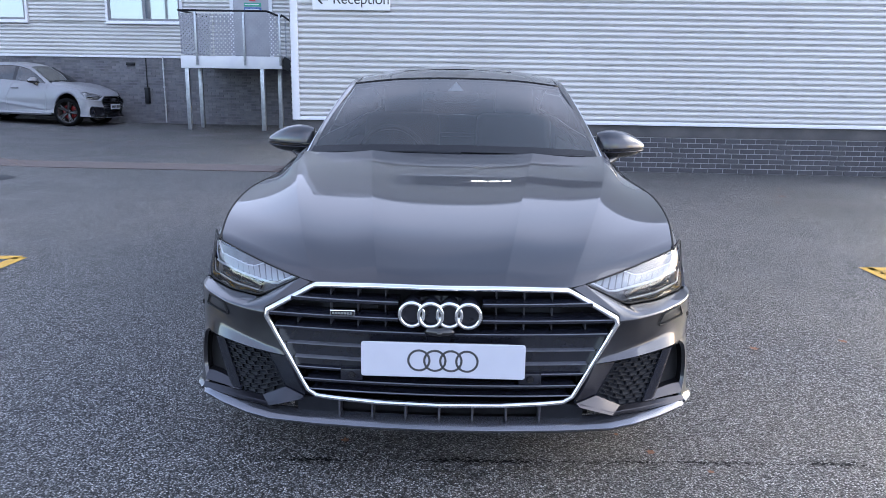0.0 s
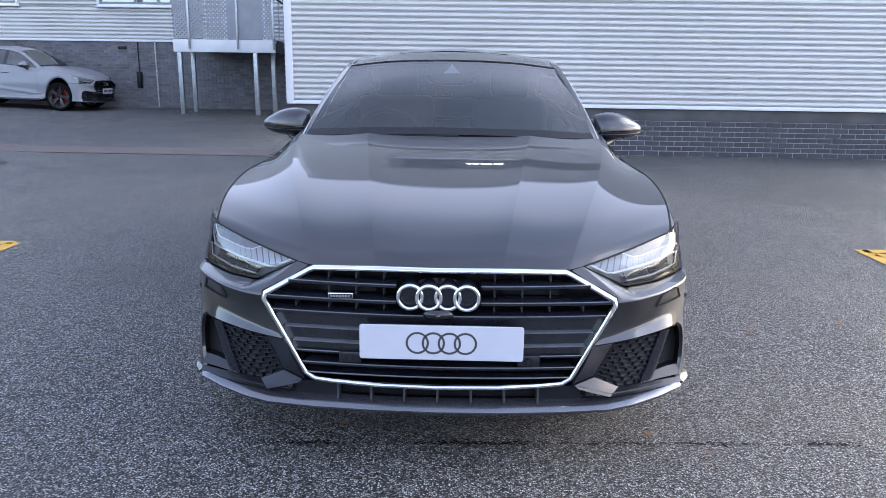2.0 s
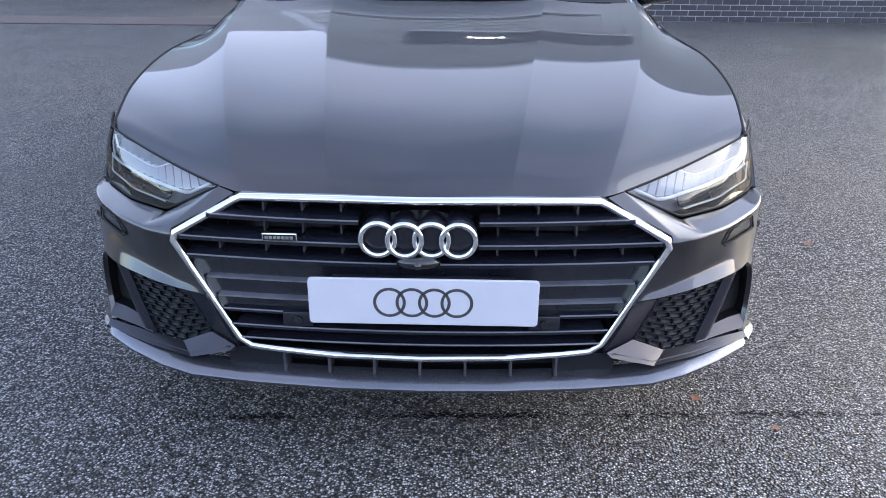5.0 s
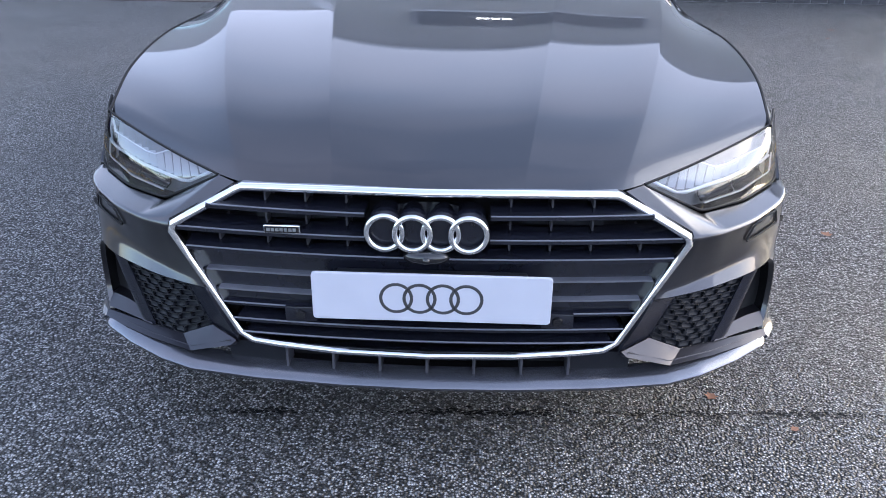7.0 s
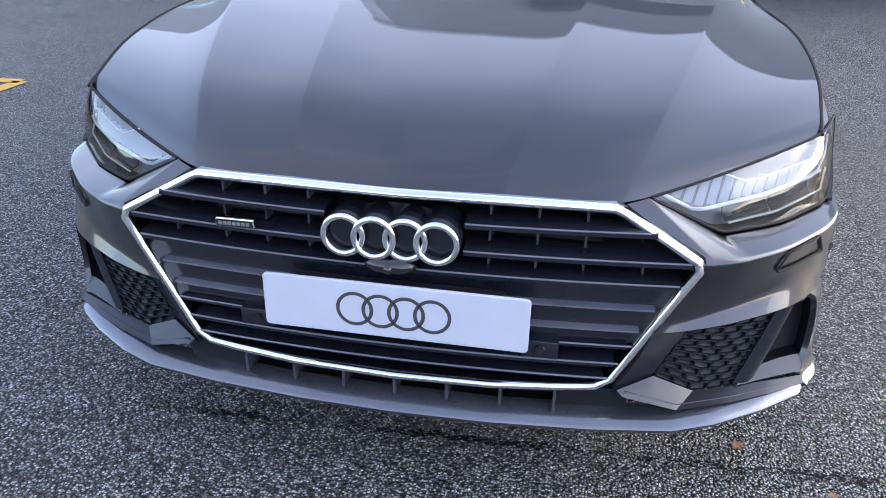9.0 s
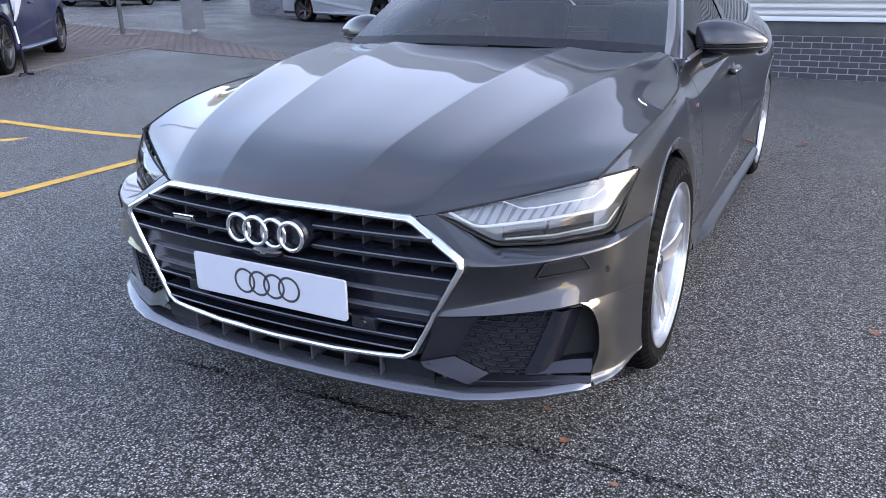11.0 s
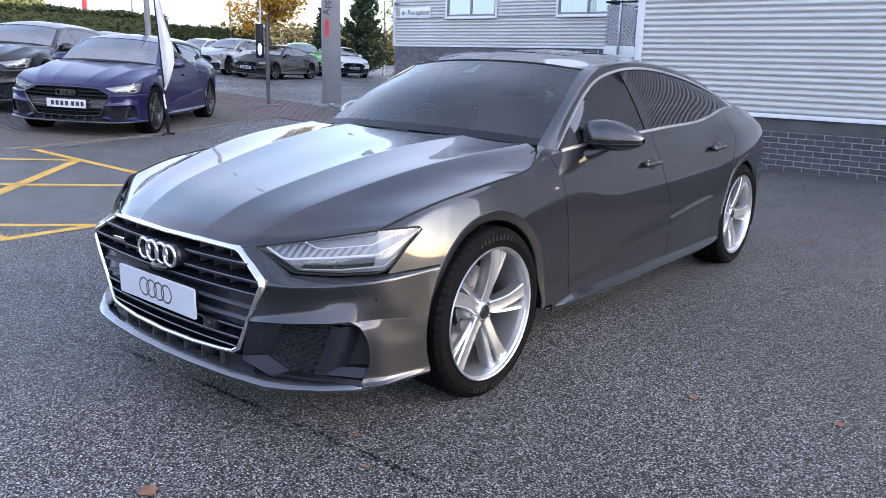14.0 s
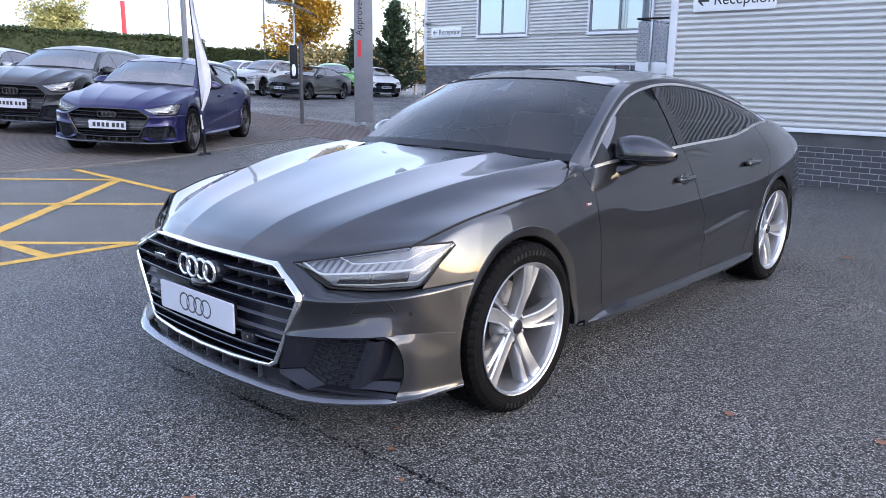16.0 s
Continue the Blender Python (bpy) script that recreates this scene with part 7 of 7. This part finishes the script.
def pine_tree(name, label, x, y, height, spread, seed, count=15000):
    rng = random.Random(seed)
    root = holder(name, label, "tree", at=(x, y, rise(x, y)))
    part("trunk", tube([(0, 0, -0.05), (0, 0, height * 0.98)], [0.12, 0.02], 8), M_BARK, root)
    pts = []
    for tier in range(17):
        f = tier / 16
        z = height * (0.05 + 0.90 * f)
        reach = spread * (1 - f) ** 0.7 + 0.06
        for arm in range(7):
            a = rng.uniform(0, 6.283)
            l = reach * rng.uniform(0.55, 1.15)
            for _ in range(count // 119):
                t = rng.random() ** 0.7
                w = 0.05 + 0.09 * (1 - t)
                pts.append((l * t * math.cos(a) + rng.gauss(0, w), l * t * math.sin(a) + rng.gauss(0, w), z + 0.45 * t * t * l + rng.gauss(0, 0.06)))
    part("crown", leaves(pts, 0.08, rng), M_PINE, root, "dense dark needles", smooth=False)
    return root


def hedge(a, b, height, depth, seed):
    rng = random.Random(seed)
    a, b = Vector((*a, 0)), Vector((*b, 0))
    d = b - a
    n = Vector((-d.y, d.x, 0)).normalized()
    pts = []
    for _ in range(30000):
        t, w, h = rng.random(), rng.choice((-1, 1)) * depth / 2 * (0.85 + 0.2 * rng.random()), rng.random() * height
        if rng.random() < 0.45:
            w, h = rng.uniform(-depth / 2, depth / 2), height + rng.gauss(0, 0.05)
        p = a + d * t + n * w
        pts.append((p.x, p.y, rise(p.x, p.y) + h + 0.03 * math.sin(t * 37)))
    core_v, core_f = [], []
    for k in range(21):
        p = a + d * (k / 20)
        for s, h in ((-1, 0), (-1, height * 0.97), (1, height * 0.97), (1, 0)):
            q = p + n * (s * depth * 0.45)
            core_v.append((q.x, q.y, rise(q.x, q.y) + h - 0.02))
    for k in range(20):
        for s in range(3):
            core_f.append((k * 4 + s, k * 4 + s + 1, (k + 1) * 4 + s + 1, (k + 1) * 4 + s))
    root = thing("hedge", (core_v, core_f), M_HEDGE, "long clipped green boundary hedge", "hedge", smooth=False)
    part("leaves", leaves(pts, 0.055, rng), M_HEDGE, root, "small hedge leaves", smooth=False)
    return root


hedge((-26.9, 1.5), (-22.6, 13.7), 2.05, 1.4, 3)
hedge((-36.0, 22.0), (-34.0, 26.0), 1.9, 1.2, 4)
broad_tree("maple_tree", "autumn tree with bright orange leaves over the yard", -26.6, 21.3, 5.6, 2.2, M_ORANGE, 13, 8000, 0.09, low=0.28, trunk_r=0.09)
pine_tree("pine_tree", "dark green conifer beside the building", -27.6, 28.4, 5.0, 1.5, 21)
pine_tree("pine_tree", "small dark green conifer", -29.0, 26.8, 3.4, 0.8, 22, 4000)
broad_tree("birch_tree", "slender tree with yellowing leaves by the office wing", -27.9, 30.3, 8.2, 2.0, M_YELLOWGREEN, 31, 6000, 0.07, M_BIRCHBARK, 0.09, 0.2)
broad_tree("ash_tree", "pale yellow-green tree behind the hedge", -45.5, 18.4, 4.3, 2.5, M_PALELEAF, 41, 6500, 0.10, low=0.3)
shrub = broad_tree("shrub", "low green shrub at the building corner", -18.4, 21.6, 0.9, 0.5, M_HEDGE, 51, 900, 0.05, trunk_r=0.03, low=0.1)

# wooded skyline as one mass of leaves
rng = random.Random(77)
far_pts = []
for _ in range(16000):
    t = rng.random()
    x, y = -75 + 30 * t + rng.gauss(0, 2.5), 18 + 48 * t + rng.gauss(0, 2.5)
    top = 2.6 + 1.6 * noise.noise(Vector((t * 9, 0.4, 0))) + 0.9 * noise.noise(Vector((t * 31, 2.4, 0)))
    far_pts.append((x, y, 0.6 + max(1.5, top) * rng.random() ** 0.7))
thing("far_wood", leaves(far_pts, 0.30, rng), M_FARWOOD, "hazy belt of autumn trees on the skyline", "trees", kind="stuff", smooth=False)

# lamp posts and a distant red sign tower
def lamp_post(name, label, x, y, height, r, head=True):
    root = holder(name, label, "lamp post", "lamp posts", (x, y, rise(max(x, -70), y)))
    part("mast", tube([(0, 0, 0), (0, 0, height)], [r, r * 0.75], 12), M_GREYPAINT, root, "grey steel mast")
    part("base_plate", lathe([(0.0, 0.0), (0.03, 0.0), (0.03, r * 2), (0.0, r * 2.1)], 16, "z"), M_GREYPAINT, root)
    if head:
        part("lamp_head", joined(soft_box(-0.35, 0.35, -0.08, 0.08, height - 0.02, height + 0.08, 0.02)), M_GREYPAINT, root, "flat lamp head")
    return root


lamp_post("flag_mast", "tall pale grey mast behind the blue estate", -13.0, 7.53, 7.0, 0.065, False)
lamp_post("lamp_post", "thin grey lamp post in the far yard", -34.1, 24.6, 8.0, 0.06)
lamp_post("lamp_post", "thin grey lamp post on the skyline", -58.6, 32.5, 7.0, 0.07)
for x in (-17.75, -17.55, -17.35):
    lamp_post("flag_mast", "tall thin steel mast at the hedge", x, 3.55 + (x + 17.5) * 0.5, 7.0, 0.03, False)
tower = holder("sign_tower", "distant white and red sign tower", "sign tower", at=(-51.4, 24.7, 0))
tower.rotation_euler = (0, 0, radians(65))
part("tower_panel", soft_box(-0.45, 0.15, -0.2, 0.2, 0, 6.4, 0.03), M_SIGN, tower, "white panel")
part("tower_edge", soft_box(0.155, 0.45, -0.2, 0.2, 0, 6.35, 0.03), M_RED, tower, "red edge")

# ---- bricks and pavers last ----
def brick_places(x0, x1, y, z0, courses, pitch_x=0.225, pitch_z=0.075):
    out = []
    for c in range(courses):
        x = x0 + pitch_x / 2 + (pitch_x / 2 if c % 2 else 0)
        while x + pitch_x / 2 < x1:
            out.append((x, y, z0 + c * pitch_z))
            x += pitch_x
    return out


places = brick_places(WALL_X0 + 0.02, WALL_X1, WALL_Y + 0.055, 0.006, 7)
near = sorted((p for p in places if p[0] < 7.2), key=lambda p: p[0])[:300]
rest = [p for p in places if p not in set(near)]
for p in near:
    ob = new("brick", BRICK)
    ob.location = p
    ob.parent = plinth_hall
part("far_bricks", brick_joined(rest, M_BRICK), M_BRICK, plinth_hall, smooth=False)["kind"] = "stuff"
places = brick_places(WING_X0 + 0.05, WING_X1, WING_Y + 0.035, 0.006, 24)
part("far_bricks", brick_joined(places, M_BRICK_WING), M_BRICK_WING, plinth_wing, smooth=False)["kind"] = "stuff"

PAVER = mesh_of("paver", soft_box(-0.098, 0.098, -0.048, 0.048, 0, 0.012, 0.004, 1), M_PAVER, True, 40)
paver_spots = []
for i in range(140):
    for j in range(230):
        x, y = -14.0 + 0.1 * i, 0.2 + 0.2 * j * 0.5
        # basket rows turned with the bays
        c, s = 0.85, 0.53
        px, py = -9.5 + (i - 70) * 0.1 * c - (j - 115) * 0.2 * s * 0.5, 5.0 + (i - 70) * 0.1 * s + (j - 115) * 0.2 * c * 0.5
        if j % 2 == 0 and 0.3 < py < 8.45 and px < pave_x(py) - 0.14 and px > pave_x(py) - 7:
            paver_spots.append((px, py, math.atan2(c, -s)))
bay = [p for p in paver_spots]
bay.sort(key=lambda p: -p[0])
for k, (x, y, a) in enumerate(bay[:300]):
    ob = new("paver", PAVER)
    ob.location, ob.rotation_euler = (x, y, rise(x, y) + 0.002), (0, 0, a)
    ob.parent = pavement_bay


def paver_joined(spots, lift):
    verts, faces = [], []
    base = box(-0.098, 0.098, -0.047, 0.047, 0, 0.012)
    for x, y, a in spots:
        k = len(verts)
        ca, sa, z = math.cos(a), math.sin(a), rise(x, y) + lift
        verts += [(x + p[0] * ca - p[1] * sa, y + p[0] * sa + p[1] * ca, z + p[2]) for p in base[0]]
        faces += [tuple(i + k for i in q) for q in base[1]]
    return verts, faces


part("paver_field", paver_joined(bay[300:], 0.002), M_PAVER, pavement_bay, smooth=False)["kind"] = "stuff"
strip_spots = []
for i in range(90):
    for j in range(36):
        x, y = -2.75 - 0.2 * i - (0.1 if j % 2 else 0), 8.55 + 0.1 * j
        if y < strip_far(x) - 0.05:
            strip_spots.append((x, y, 0.0))
M_PAVER_RED = material("red_block_paver", (0.105, 0.086, 0.084), 0.75, second=(0.125, 0.102, 0.098), scale=2.5, fine=0.1, bump=0.4, bump_scale=130, random_amount=0.07)
PAVER_RED = mesh_of("paver", soft_box(-0.098, 0.098, -0.048, 0.048, 0, 0.012, 0.004, 1), M_PAVER_RED, True, 40)
strip_spots.sort(key=lambda p: -p[0])
for x, y, a in strip_spots[:300]:
    ob = new("paver", PAVER_RED)
    ob.location = (x, y, rise(x, y) + 0.001)
    ob.parent = pavement_strip
part("paver_field", paver_joined(strip_spots[300:], 0.001), M_PAVER_RED, pavement_strip, smooth=False)["kind"] = "stuff"
